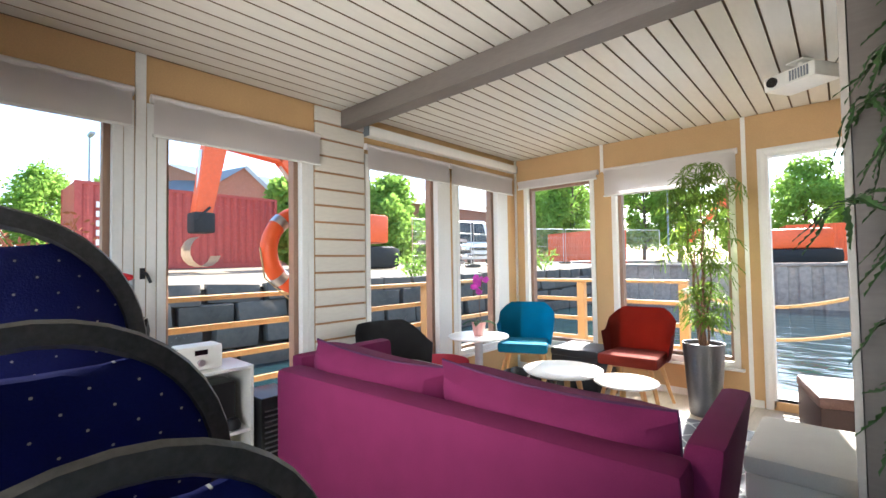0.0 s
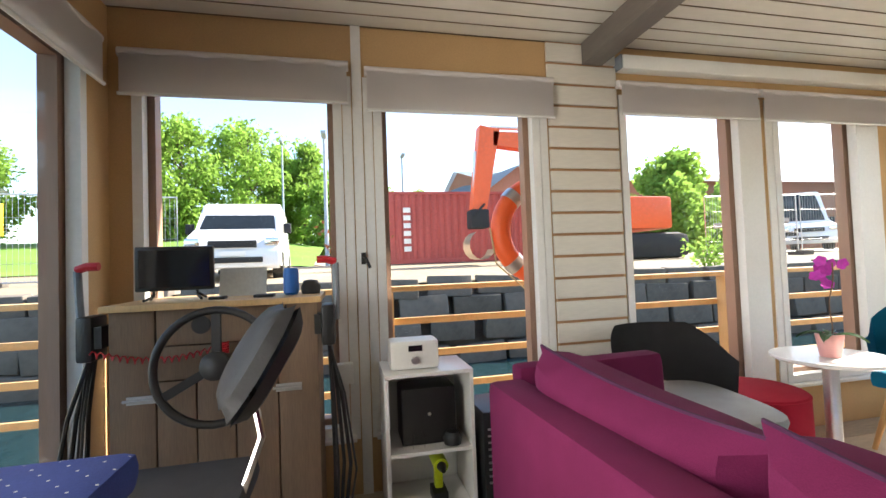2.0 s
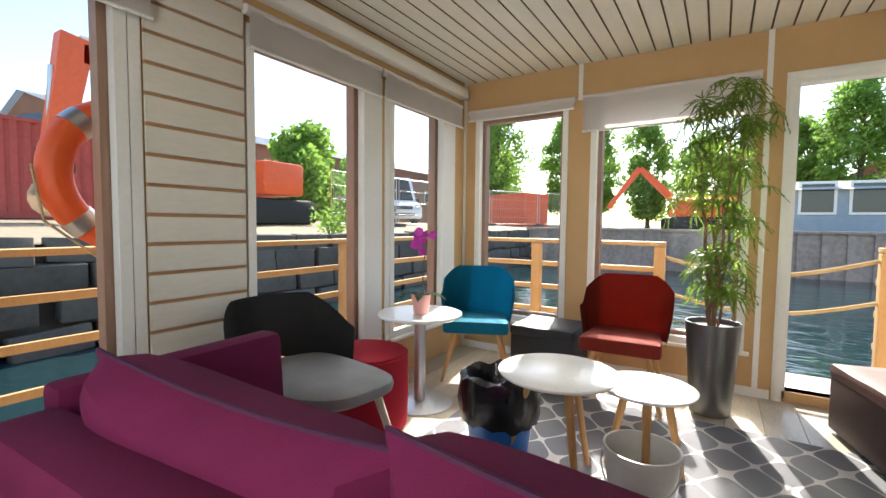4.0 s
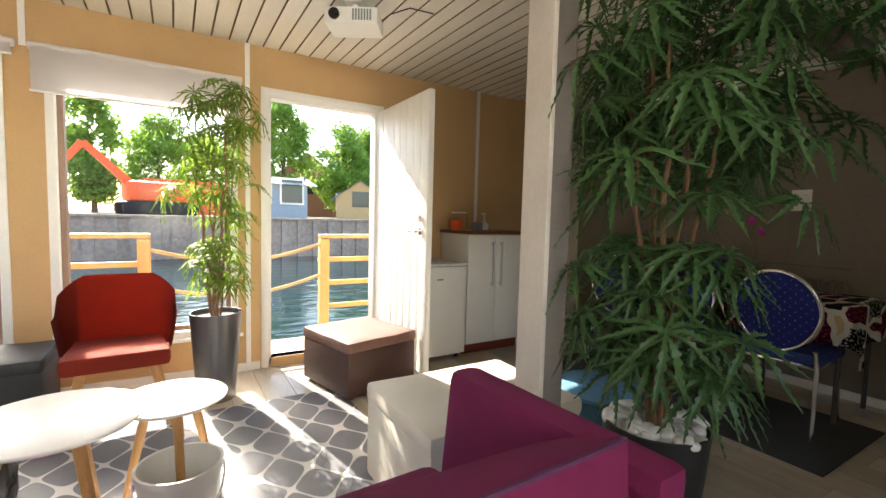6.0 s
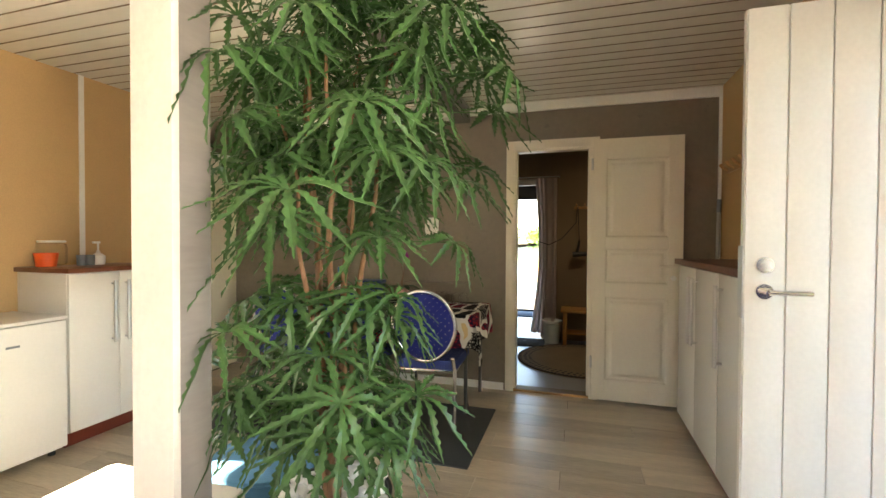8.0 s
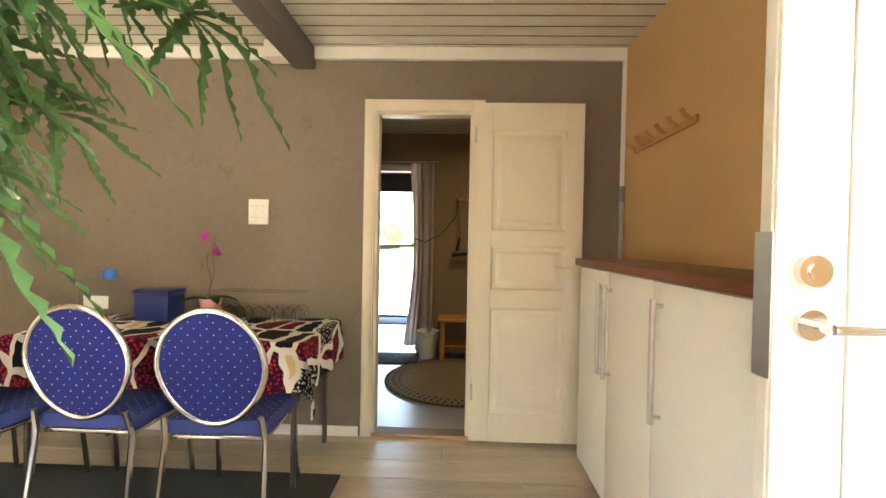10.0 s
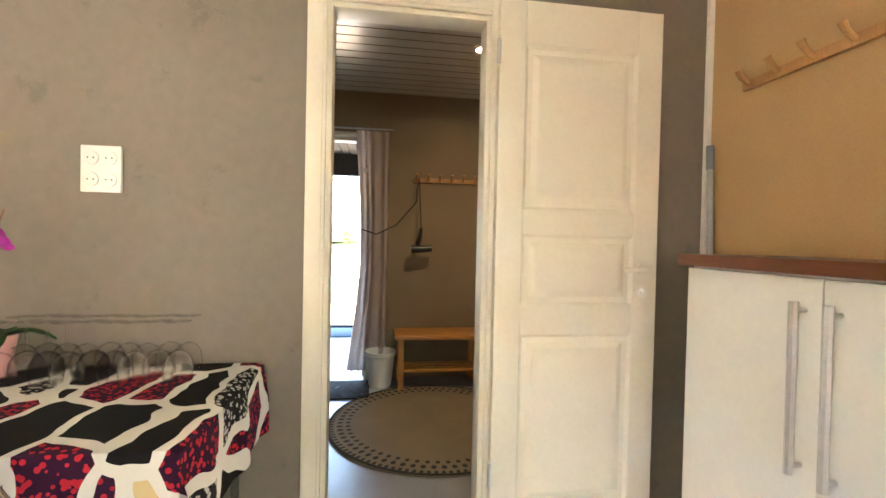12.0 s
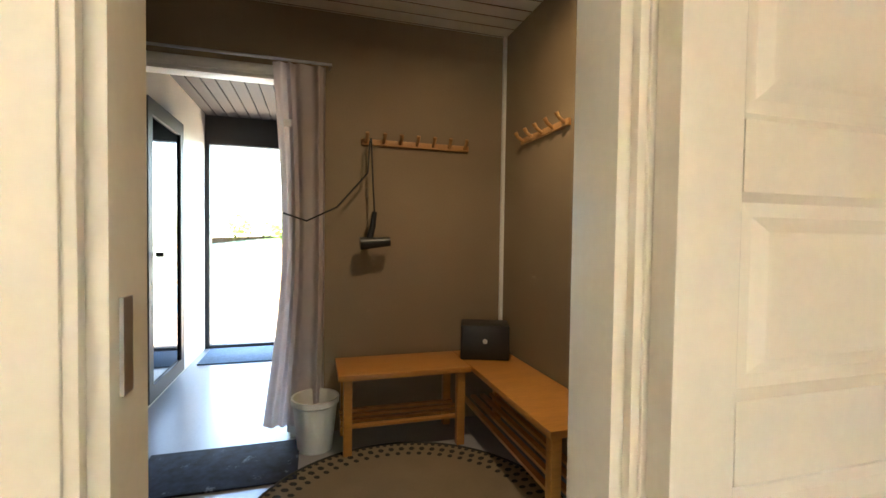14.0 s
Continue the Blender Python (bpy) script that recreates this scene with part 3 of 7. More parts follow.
def footstool(label, m, cloth, w, d, h, cap=None):
    p = thing("footstool", label, "footstool", m)
    bm = BM()
    box(bm, -w / 2, w / 2, -d / 2, d / 2, 0.02, h - 0.07, bev=0.015)
    part("body", bm, cloth, p)
    bm = BM()
    vs = box(bm, -w / 2 - 0.006, w / 2 + 0.006, -d / 2 - 0.006, d / 2 + 0.006, h - 0.075, h, bev=0.022)
    bmesh.ops.subdivide_edges(bm, edges=[e for e in bm.edges if e.calc_length() > 0.2], cuts=5, use_grid_fill=True)
    rng = random.Random(int(w * 1000))
    for v in bm.verts:
        if v.co.z > h - 0.005:
            v.co.z += 0.006 * noise.noise(v.co * 9)
    part("cushion_top", bm, cap or cloth, p)
    for sx in (-1, 1):
        for sy in (-1, 1):
            bm = BM()
            tube(bm, (sx * (w / 2 - 0.05), sy * (d / 2 - 0.05), 0), (sx * (w / 2 - 0.05), sy * (d / 2 - 0.05), 0.03), 0.02)
            part("foot", bm, M["black"], p)


# the footstool's top is a paler brown than its body
M["browncap"] = mat("paler_brown_leather", (0.15, 0.075, 0.06), 0.6, vary=0.3, scale=5, grain=90, bump=0.2)
footstool("dark brown leather cube footstool with a paler top", pose(1.30, 2.90, 0, 0, 0, 14), M["brownleather"], 0.56, 0.58, 0.385, M["browncap"])
footstool("black leather cube footstool between the two armchairs", pose(-0.66, 3.14, 0), M["blackleather"], 0.46, 0.44, 0.40)
footstool("large cream cloth footstool in the sun by the sofa", pose(1.28, 1.47, 0), M["creamcloth"], 0.74, 0.58, 0.44)


# ---- tables ----
def coffee_table(label, m, r, h):
    t = thing("coffee_table", label, "coffee table", m, group="nesting coffee tables")
    bm = BM()
    lathe(bm, [(0, h - 0.018), (r - 0.012, h - 0.018), (r, h - 0.008), (r, h - 0.002), (r - 0.004, h), (0, h)], 56)
    part("tabletop", bm, M["laminate"], t)
    for i in range(3):
        a = 2 * math.pi * (i / 3) + 0.5
        bm = BM()
        tube(bm, (0.45 * r * math.cos(a), 0.45 * r * math.sin(a), h - 0.018), (0.92 * r * math.cos(a), 0.92 * r * math.sin(a), 0), 0.020, 0.013)
        part("leg", bm, M["oak"], t)


coffee_table("round white coffee table with three oak legs on the rug", pose(-0.17, 1.76, 0.011, 0, 0, 40), 0.255, 0.50)
coffee_table("smaller round white coffee table with oak legs on the rug", pose(0.16, 1.98, 0.011, 0, 0, 10), 0.20, 0.43)


def pedestal_table():
    t = thing("pedestal_table", "round white side table on a grey metal pedestal", "side table", pose(-1.18, 2.16, 0))
    h = 0.58
    bm = BM()
    lathe(bm, [(0, h - 0.022), (0.255, h - 0.022), (0.265, h - 0.014), (0.265, h - 0.003), (0.262, h), (0, h)], 56)
    part("tabletop", bm, M["laminate"], t)
    bm = BM()
    tube(bm, (0, 0, 0.015), (0, 0, h - 0.022), 0.036, n=24)
    part("column", bm, M["steel"], t)
    bm = BM()
    lathe(bm, [(0, 0), (0.21, 0), (0.21, 0.008), (0.20, 0.013), (0.05, 0.020), (0, 0.020)], 48)
    part("base", bm, M["steel"], t)


pedestal_table()


# ---- plants ----
def flower_pot(parent, r0, r1, h, material, label=""):
    bm = BM()
    lathe(bm, [(0, 0), (r0, 0), (r1, h - 0.004), (r1, h), (r1 - 0.01, h), (r1 - 0.014, h - 0.03), (0, h - 0.03)], 40)
    part("pot", bm, material, parent, label)


def orchid(m, bloom, label):
    o = thing("orchid", label, "potted plant", m)
    flower_pot(o, 0.045, 0.062, 0.12, M["pinkpot"], "pink ceramic pot")
    rng = random.Random(4)
    for i, (a, ln) in enumerate(((0.3, 0.16), (2.2, 0.17), (3.9, 0.14), (5.2, 0.15))):
        bm = BM()
        g = []
        for k in range(9):
            u = k / 8
            w = 0.028 * math.sin(math.pi * min(1, u * 0.95 + 0.05)) ** 0.6
            p = Vector((math.cos(a), math.sin(a), 0)) * ln * u
            s = Vector((-math.sin(a), math.cos(a), 0)) * w
            z = 0.10 + 0.10 * u - 0.11 * u * u
            g.append([p - s + Vector((0, 0, z + 0.01)), p + Vector((0, 0, z)), p + s + Vector((0, 0, z + 0.01))])
        surf(bm, g, 0.002)
        part("leaf", bm, M["leafd"], o)
    for sgn, top in ((1, 0.50), (-1, 0.40))[: 1 if bloom > 10 else 2]:
        bm = BM()
        pts = [(sgn * 0.01 + sgn * 0.03 * (i / 10) ** 2, 0.01 * math.sin(i), 0.09 + (top - 0.09) * i / 10) for i in range(11)]
        wire(bm, pts, 0.0032, 6)
        part("stem", bm, M["cane"], o)
    for i in range(bloom):
        x, y, z = rng.uniform(-0.05, 0.07), rng.uniform(-0.05, 0.05), rng.uniform(0.37, 0.52)
        bm = BM()
        q = pose(x, y, z, rng.uniform(50, 120), 0, rng.uniform(0, 360))
        for j in range(5):
            a = 2 * math.pi * j / 5
            vs = bmesh.ops.create_circle(bm, cap_ends=True, segments=8, radius=0.016)["verts"]
            bmesh.ops.transform(bm, matrix=q @ pose(0.016 * math.cos(a), 0.016 * math.sin(a), 0, 12 * math.sin(a), -12 * math.cos(a), 0), verts=vs)
        part("blossom", bm, M["magenta"], o)


orchid(pose(-1.16, 2.14, 0.58), 11, "magenta orchid in a pink pot on the side table")
orchid(pose(4.02, 1.58, 0.742), 3, "faded orchid in a pink pot on the dining table")


def compound_leaf(bm, base, d, size, fingers, rng, width, teeth, tooth):
    """Long toothed leaflets that fan out from one point like the ribs of an umbrella."""
    nrm = (Vector((0, 0, 1)) + d * rng.uniform(0.35, 1.1)).normalized()
    ahead = (d - nrm * d.dot(nrm)).normalized()
    side = nrm.cross(ahead)
    droop = rng.uniform(0.18, 0.5)
    for i in range(fingers):
        a = (i / (fingers - 1) - 0.5) * radians(290) + rng.uniform(-0.09, 0.09)
        dirv = (ahead * math.cos(a) + side * math.sin(a) + nrm * rng.uniform(-0.12, 0.12)).normalized()
        ln = size * (1.0 - 0.40 * (abs(a) / 2.5) ** 1.5) * rng.uniform(0.82, 1.12)
        w = width * rng.uniform(0.8, 1.2)
        across = dirv.cross(nrm).normalized()
        rows = []
        n = teeth * 2 + 1
        for k in range(n):
            u = k / (n - 1)
            lift = (0.10 * math.sin(math.pi * min(1, u * 1.6)) - droop * u * u) * ln
            c = base + dirv * ln * u + nrm * lift
            body = w * min(1.0, 0.12 + 2.2 * u) * (1 - u ** 3) + 0.0006
            ww = body * (1 + tooth if k % 2 else 1 - tooth)
            fwd = dirv * (ln / n * 0.55 if k % 2 else 0)
            rows.append([bm.verts.new(c - across * ww + nrm * ww * 0.3 + fwd), bm.verts.new(c), bm.verts.new(c + across * ww + nrm * ww * 0.3 + fwd)])
        for p, q in zip(rows, rows[1:]):
            bm.faces.new((p[0], p[1], q[1], q[0]))
            bm.faces.new((p[1], p[2], q[2], q[1]))


def tall_plant(label, m, pot, canes, top, zones, size, fingers, seed, leafmat, width, teeth, tooth, cane_r):
    """zones: (z from, z to, number of leaves, reach, centre shift x, y)."""
    p = thing("potted_plant", label, "potted plant", m)
    r0, r1, h, pm = pot
    flower_pot(p, r0, r1, h, pm, "smooth dark grey pot")
    bm = BM()
    lathe(bm, [(0, h - 0.05), (r1 - 0.02, h - 0.045)], 24)
    part("soil", bm, M["soil"], p)
    rng = random.Random(seed)
    stems = []
    for i in range(canes):
        a = 2 * math.pi * i / canes + rng.uniform(-0.4, 0.4)
        b0 = Vector((0.028 * math.cos(a), 0.028 * math.sin(a), h - 0.05))
        lean = Vector((math.cos(a), math.sin(a), 0)) * rng.uniform(0.05, 0.17)
        ht = top * rng.uniform(0.80, 1.0) - h
        pts = [b0 + lean * (k / 12) ** 1.4 + Vector((0.011 * math.sin(k * 1.7 + i), 0.011 * math.cos(k * 1.3 + i), ht * k / 12)) for k in range(13)]
        bm = BM()
        wire(bm, pts, [cane_r * (1.25 - 0.07 * k) * (1.15 if k in (3, 7) else 1) * (0.75 + 0.5 * ((i * 7) % 5) / 4) for k in range(13)], 8)
        part("cane", bm, M["cane"], p)
        stems.append(pts)
    leaves = [BM() for _ in stems]
    for z0, z1, count, reach, sx, sy in zones:
        for q in range(count):
            i = rng.randrange(canes)
            pts, bm = stems[i], leaves[i]
            z = rng.uniform(z0, z1)
            u = (z - z0) / (z1 - z0)
            f = min(0.999, max(0, (z - 0.06 - pts[0].z) / (pts[-1].z - pts[0].z))) * 12
            k = int(f)
            c = pts[k].lerp(pts[min(12, k + 1)], f - k)
            a = 2.4 * q + rng.uniform(-0.5, 0.5)
            out = Vector((math.cos(a), math.sin(a), 0))
            r = reach * math.sqrt(rng.uniform(0.04, 1.0)) * (0.55 + 0.45 * math.sin(math.pi * min(1.0, 0.25 + 0.7 * u)))
            tip = Vector((c.x, c.y, z)) + out * r + Vector((sx, sy, 0)) * rng.uniform(0.4, 1)
            wire(bm, [c, c.lerp(tip, 0.55) + Vector((0, 0, 0.03)), tip], 0.0022, 4)
            compound_leaf(bm, tip, out, size * rng.uniform(0.75, 1.2), fingers, rng, width, teeth, tooth)
    for bm in leaves:
        part("foliage", bm, leafmat, p)
    return p


tall_plant("tall potted false aralia plant in a slim metal planter", pose(0.39, 3.03, 0, 0, 0, 20), (0.11, 0.150, 0.56, M["planter"]), 5, 1.80,
           [(1.58, 1.95, 46, 0.17, 0, 0), (1.10, 1.58, 46, 0.20, 0, 0), (0.70, 1.05, 34, 0.16, 0, 0)], 0.135, 10, 11, M["leaf"], 0.0065, 4, 0.12, 0.009)
big = tall_plant("tall bushy potted plant with toothed leaves and white pebbles", pose(1.69, 0.87, 0), (0.145, 0.185, 0.46, M["black"]), 7, 2.05,
                 [(1.50, 2.14, 104, 0.43, 0.05, -0.07), (1.24, 1.55, 36, 0.40, 0.10, -0.10), (0.66, 1.12, 60, 0.33, -0.03, 0.03)], 0.20, 10, 5, M["leafd"], 0.0105, 9, 0.34, 0.0105)
rng = random.Random(9)
bm = BM()
bmesh.ops.create_icosphere(bm, subdivisions=2, radius=0.022)
for v in bm.verts:
    v.co = Vector((v.co.x * 1.35, v.co.y, v.co.z * 0.7)) * (1 + 0.12 * noise.noise(v.co * 60))
pme = mesh_of("pebble", bm, M["pebble"])
for i in range(110):
    a, r = rng.uniform(0, 2 * math.pi), 0.165 * math.sqrt(rng.random())
    if r < 0.03:
        continue
    p = new("pebble", pme)
    p.parent = big
    s = rng.uniform(0.75, 1.35)
    p.matrix_basis = pose(r * math.cos(a), r * math.sin(a), 0.432 + rng.uniform(0, 0.035), rng.uniform(-30, 30), rng.uniform(-30, 30), rng.uniform(0, 360)) @ Matrix.Scale(s, 4)


# ---- bin and bucket ----
def waste_bin():
    b = thing("waste_bin", "blue plastic bin lined with a black bag", "bin", pose(-0.47, 1.82, 0.012) @ Matrix.Scale(1.18, 4))
    bm = BM()
    lathe(bm, [(0, 0), (0.115, 0), (0.145, 0.28), (0.150, 0.29), (0.140, 0.29), (0.11, 0.01), (0, 0.01)], 36)
    part("tub", bm, M["bluebin"], b)
    bm = BM()
    rows = []
    for j, (r, z) in enumerate(((0.155, 0.17), (0.162, 0.20), (0.166, 0.25), (0.165, 0.31), (0.160, 0.345), (0.135, 0.355), (0.115, 0.30), (0.09, 0.22))):
        rows.append([((r + 0.011 * noise.noise(Vector((i * 0.9, j * 0.8, 3)))) * math.cos(2 * math.pi * i / 44), (r + 0.011 * noise.noise(Vector((i * 0.9, j * 0.8, 7)))) * math.sin(2 * math.pi * i / 44),
                      z + (0.030 if j in (0, 4, 5) else 0.012) * noise.noise(Vector((i * 0.35, j * 0.3, 1)))) for i in range(44)])
    for r in rows:
        r.append(r[0])
    surf(bm, rows)
    part("bag", bm, M["bag"], b, "crumpled shiny black bag")


waste_bin()


def bucket():
    b = thing("bucket", "white plastic bucket with a black grip standing on the rug", "bucket", pose(0.18, 1.72, 0.012))
    bm = BM()
    lathe(bm, [(0, 0), (0.105, 0), (0.110, 0.004), (0.136, 0.25), (0.142, 0.252), (0.142, 0.275), (0.132, 0.275), (0.105, 0.012), (0, 0.012)], 44)
    part("tub", bm, M["whiteplastic"], b)
    bm = BM()
    wire(bm, [(0.142 * math.cos(a), -0.015 - 0.145 * abs(math.sin(a)) ** 0.8, 0.245 - 0.115 * math.sin(a)) for a in np.linspace(0, math.pi, 17)], 0.003, 6)
    part("handle", bm, M["steel"], b)
    bm = BM()
    wire(bm, [(0.142 * math.cos(a), -0.015 - 0.145 * abs(math.sin(a)) ** 0.8, 0.245 - 0.115 * math.sin(a)) for a in np.linspace(1.1, 2.0, 8)], 0.010, 8)
    part("grip", bm, M["black"], b)


bucket()

# ---- banquet chairs ----
def banquet_chair(m, frame_mat, label, group, cloth, band=False):
    """A stacking chair that faces +y: oval upholstered back in a tube frame, padded seat, four legs."""
    c = thing("banquet_chair", label, "chair", m, group=group)
    k = 40
    oval = []
    for i in range(k):
        a = 2 * math.pi * i / k
        x, z = 0.215 * math.cos(a), 0.70 + 0.235 * math.sin(a)
        x *= 1 - 0.10 * max(0, -math.sin(a))
        oval.append(Vector((x, -0.215 - 0.13 * (z - 0.46) , z)))
    bm = BM()
    rows = [[p.lerp(Vector((0, -0.245, 0.70)), f) + Vector((0, s * 0.018 * min(1, f * 5), 0)) for p in oval + oval[:1]] for s, f in ((-1, 1.0), (-1, 0.6), (-1, 0.2), (-1, 0.06), (0, 0.0), (1, 0.06), (1, 0.2), (1, 0.6), (1, 1.0))]
    surf(bm, rows)
    bmesh.ops.remove_doubles(bm, verts=bm.verts, dist=0.0004)
    if band:
        # the cloth dips below the top of the frame and leaves a slot to grip
        for v in bm.verts:
            lim = 0.885 + 0.9 * v.co.x ** 2
            if v.co.z > lim:
                v.co.y += 0.13 * (v.co.z - lim)
                v.co.z = lim
    part("backrest", bm, cloth, c)
    bm = BM()
    if band:
        mid = Vector((0, 0, 0.70))
        rings = []
        for p in oval:
            o = (p - mid)
            o.y = 0
            o.normalize()
            q = Vector((0, 1, 0))
            rings.append([bm.verts.new(p + o * a_ + q * b_) for a_, b_ in ((0.012, -0.010), (0.016, 0.0), (0.012, 0.010), (-0.012, 0.010), (-0.018, 0.0), (-0.012, -0.010))])
        for A, B in zip(rings, rings[1:] + rings[:1]):
            for j in range(6):
                bm.faces.new((A[j], A[(j + 1) % 6], B[(j + 1) % 6], B[j]))
    else:
        wire(bm, oval, 0.0135, 10, True)
    part("back_frame", bm, frame_mat, c)
    bm = BM()
    vs = box(bm, -0.215, 0.215, -0.20, 0.23, 0.405, 0.475, bev=0.028)
    part("seat", bm, M["seatdots"], c)
    bm = BM()
    box(bm, -0.20, 0.20, -0.19, 0.21, 0.385, 0.404, bev=0.005)
    part("seat_frame", bm, frame_mat, c)
    for sx in (-1, 1):
        bm = BM()
        wire(bm, [(sx * 0.195, -0.235, 0.50), (sx * 0.205, -0.21, 0.40), (sx * 0.215, -0.27, 0.0)], 0.0125, 8)
        part("rear_leg", bm, frame_mat, c)
        bm = BM()
        wire(bm, [(sx * 0.19, 0.18, 0.39), (sx * 0.20, 0.225, 0.0)], 0.0125, 8)
        part("front_leg", bm, frame_mat, c)
    return c


M["wornframe"] = mat("worn_dark_frame", (0.085, 0.082, 0.078), 0.45, metal=0.5, vary=0.35, scale=25, grain=120, bump=0.15)
st = banquet_chair(pose(0.60, -0.88, 0, 0, 0, 90), M["wornframe"], "dark-framed blue dotted banquet chair in a stack", "stacked banquet chairs", M["darkdots"], True)
for x, y, z in ((0.51, -0.86, 0.125), (0.28, -0.89, 0.215), (0.03, -0.94, 0.37)):
    copy_thing(st, pose(x, y, z, 0, 0, 90))
dc = banquet_chair(pose(3.42, 1.10, 0, 0, 0, -88), M["chrome"], "blue dotted banquet chair with silver frame at the table", "chairs at the dining table", M["dots"])
copy_thing(dc, pose(3.44, 1.66, 0, 0, 0, -90))
copy_thing(dc, pose(3.42, 2.20, 0, 0, 0, -93))


# ---- dining table with its cloth ----
def cloth_mat():
    """White cloth printed with rounded black shapes and red shapes full of berries."""
    m = mat("patterned_cloth", (0.75, 0.72, 0.66), 0.9, vary=0.05, grain=300, bump=0.15, spec=0.2)
    t = m.node_tree
    b = t.nodes["Principled BSDF"]
    co = t.nodes.new("ShaderNodeTexCoord")
    wob = t.nodes.new("ShaderNodeTexNoise")
    wob.inputs["Scale"].default_value, wob.inputs["Detail"].default_value = 9, 1
    t.links.new(co.outputs["Object"], wob.inputs["Vector"])
    mixv = t.nodes.new("ShaderNodeVectorMath")
    mixv.operation = "MULTIPLY_ADD"
    mixv.inputs[1].default_value = (0.06, 0.06, 0.06)
    t.links.new(wob.outputs["Color"], mixv.inputs[0])
    t.links.new(co.outputs["Object"], mixv.inputs[2])
    mp = t.nodes.new("ShaderNodeMapping")
    mp.inputs["Scale"].default_value = (4.2, 7.0, 4.6)
    t.links.new(mixv.outputs[0], mp.inputs[0])

    def cells(feature, scale, src):
        v = t.nodes.new("ShaderNodeTexVoronoi")
        v.feature = feature
        v.inputs["Scale"].default_value = scale
        t.links.new(src, v.inputs["Vector"])
        return v

    def test(src, op, value):
        n = t.nodes.new("ShaderNodeMath")
        n.operation, n.inputs[1].default_value = op, value
        t.links.new(src, n.inputs[0])
        return n.outputs[0]

    def blend(fac, a, c):
        n = t.nodes.new("ShaderNodeMixRGB")
        t.links.new(fac, n.inputs[0])
        for k, v in ((1, a), (2, c)):
            if isinstance(v, tuple):
                n.inputs[k].default_value = (*v, 1)
            else:
                t.links.new(v, n.inputs[k])
        return n.outputs[0]
    cell = cells("F1", 1.0, mp.outputs[0])
    edge = cells("DISTANCE_TO_EDGE", 1.0, mp.outputs[0])
    sep = t.nodes.new("ShaderNodeSeparateColor")
    t.links.new(cell.outputs["Color"], sep.inputs[0])
    berry = cells("F1", 62, co.outputs["Object"])
    dot = test(berry.outputs["Distance"], "LESS_THAN", 0.40)
    red = blend(dot, (0.035, 0.008, 0.03), (0.50, 0.02, 0.035))
    pale = blend(dot, (0.012, 0.011, 0.012), (0.50, 0.48, 0.44))
    body = blend(test(sep.outputs[0], "GREATER_THAN", 0.60), (0.012, 0.011, 0.012), red)
    body = blend(test(sep.outputs[1], "GREATER_THAN", 0.86), body, pale)
    body = blend(test(sep.outputs[2], "GREATER_THAN", 0.93), body, (0.66, 0.50, 0.26))
    col = blend(test(edge.outputs["Distance"], "GREATER_THAN", 0.075), (0.74, 0.72, 0.66), body)
    t.links.new(col, b.inputs["Base Color"])
    return m


TX0, TX1, TY0, TY1, TZ = 3.50, 4.13, 0.84, 2.30, 0.73
tb = thing("dining_table", "plain folding table under a patterned cloth", "table")
boxpart("tabletop", (TX0, TX1, TY0, TY1, TZ - 0.03, TZ), M["white"], tb, bev=0.004)
for x in (TX0 + 0.06, TX1 - 0.06):
    for y in (TY0 + 0.06, TY1 - 0.06):
        bm = BM()
        tube(bm, (x, y, 0), (x, y, TZ - 0.03), 0.014)
        part("leg", bm, M["wornframe"], tb)
bm = BM()
ov, g = 0.24, []
nx, ny = 44, 84
for i in range(nx + 1):
    row = []
    for j in range(ny + 1):
        u = TX0 - ov + (TX1 + 0.01 - TX0 + ov) * i / nx
        v = TY0 - ov + (TY1 - TY0 + 2 * ov) * j / ny
        dx, dy = max(0, TX0 - u), max(0, TY0 - v, v - TY1)
        over = math.hypot(dx, dy)
        x, y = min(max(u, TX0), TX1 + 0.01), min(max(v, TY0), TY1)
        z = TZ + 0.006
        if over > 0:
            rip = 0.022 * math.sin((v * 19 if dx > dy else u * 23)) * min(1, over / 0.12) + 0.05 * (over / ov if dx > 0.03 and dy > 0.03 else 0)
            nx_, ny_ = (-1 if dx else 0), ((-1 if v < TY0 else 1) if dy else 0)
            x += nx_ * (0.008 + max(0, rip) + 0.02 * over)
            y += ny_ * (0.008 + max(0, rip) + 0.02 * over)
            z -= over + 0.015 * noise.noise(Vector((u * 5, v * 5, 0))) * over / ov
        row.append((x, y, z))
    g.append(row)
surf(bm, g)
solid("tablecloth", bm, cloth_mat(), "black, white and red patterned tablecloth draped over the table", "tablecloth")


def wine_glass():
    bm = BM()
    lathe(bm, [(0.036, 0.0), (0.041, 0.035), (0.039, 0.065), (0.026, 0.088), (0.005, 0.098), (0.0035, 0.11), (0.0035, 0.172), (0.008, 0.178), (0.035, 0.181), (0.035, 0.183), (0.0, 0.185)], 20)
    return mesh_of("wine_glass", bm, M["glassware"])


wg = wine_glass()
for j in range(9):
    for i in range(2):
        o = new("wine_glass", wg)
        tagged(o, "clear wine glass turned upside down on the tablecloth", "wine glass", "upturned wine glasses")
        o.matrix_basis = pose(3.93 + i * 0.10 + 0.01 * math.sin(j * 2.1), 1.02 + j * 0.058 + 0.012 * i, TZ + 0.008)
wt = thing("water_canister", "clear plastic water canister with blue cap", "canister", pose(3.92, 2.12, TZ + 0.008))
bm = BM()
box(bm, -0.09, 0.09, -0.11, 0.11, 0, 0.24, bev=0.03)
part("body", bm, M["glassware"], wt)
bm = BM()
tube(bm, (0, 0, 0.24), (0, 0, 0.29), 0.035)
part("cap", bm, M["bluebin"], wt, "blue screw cap")
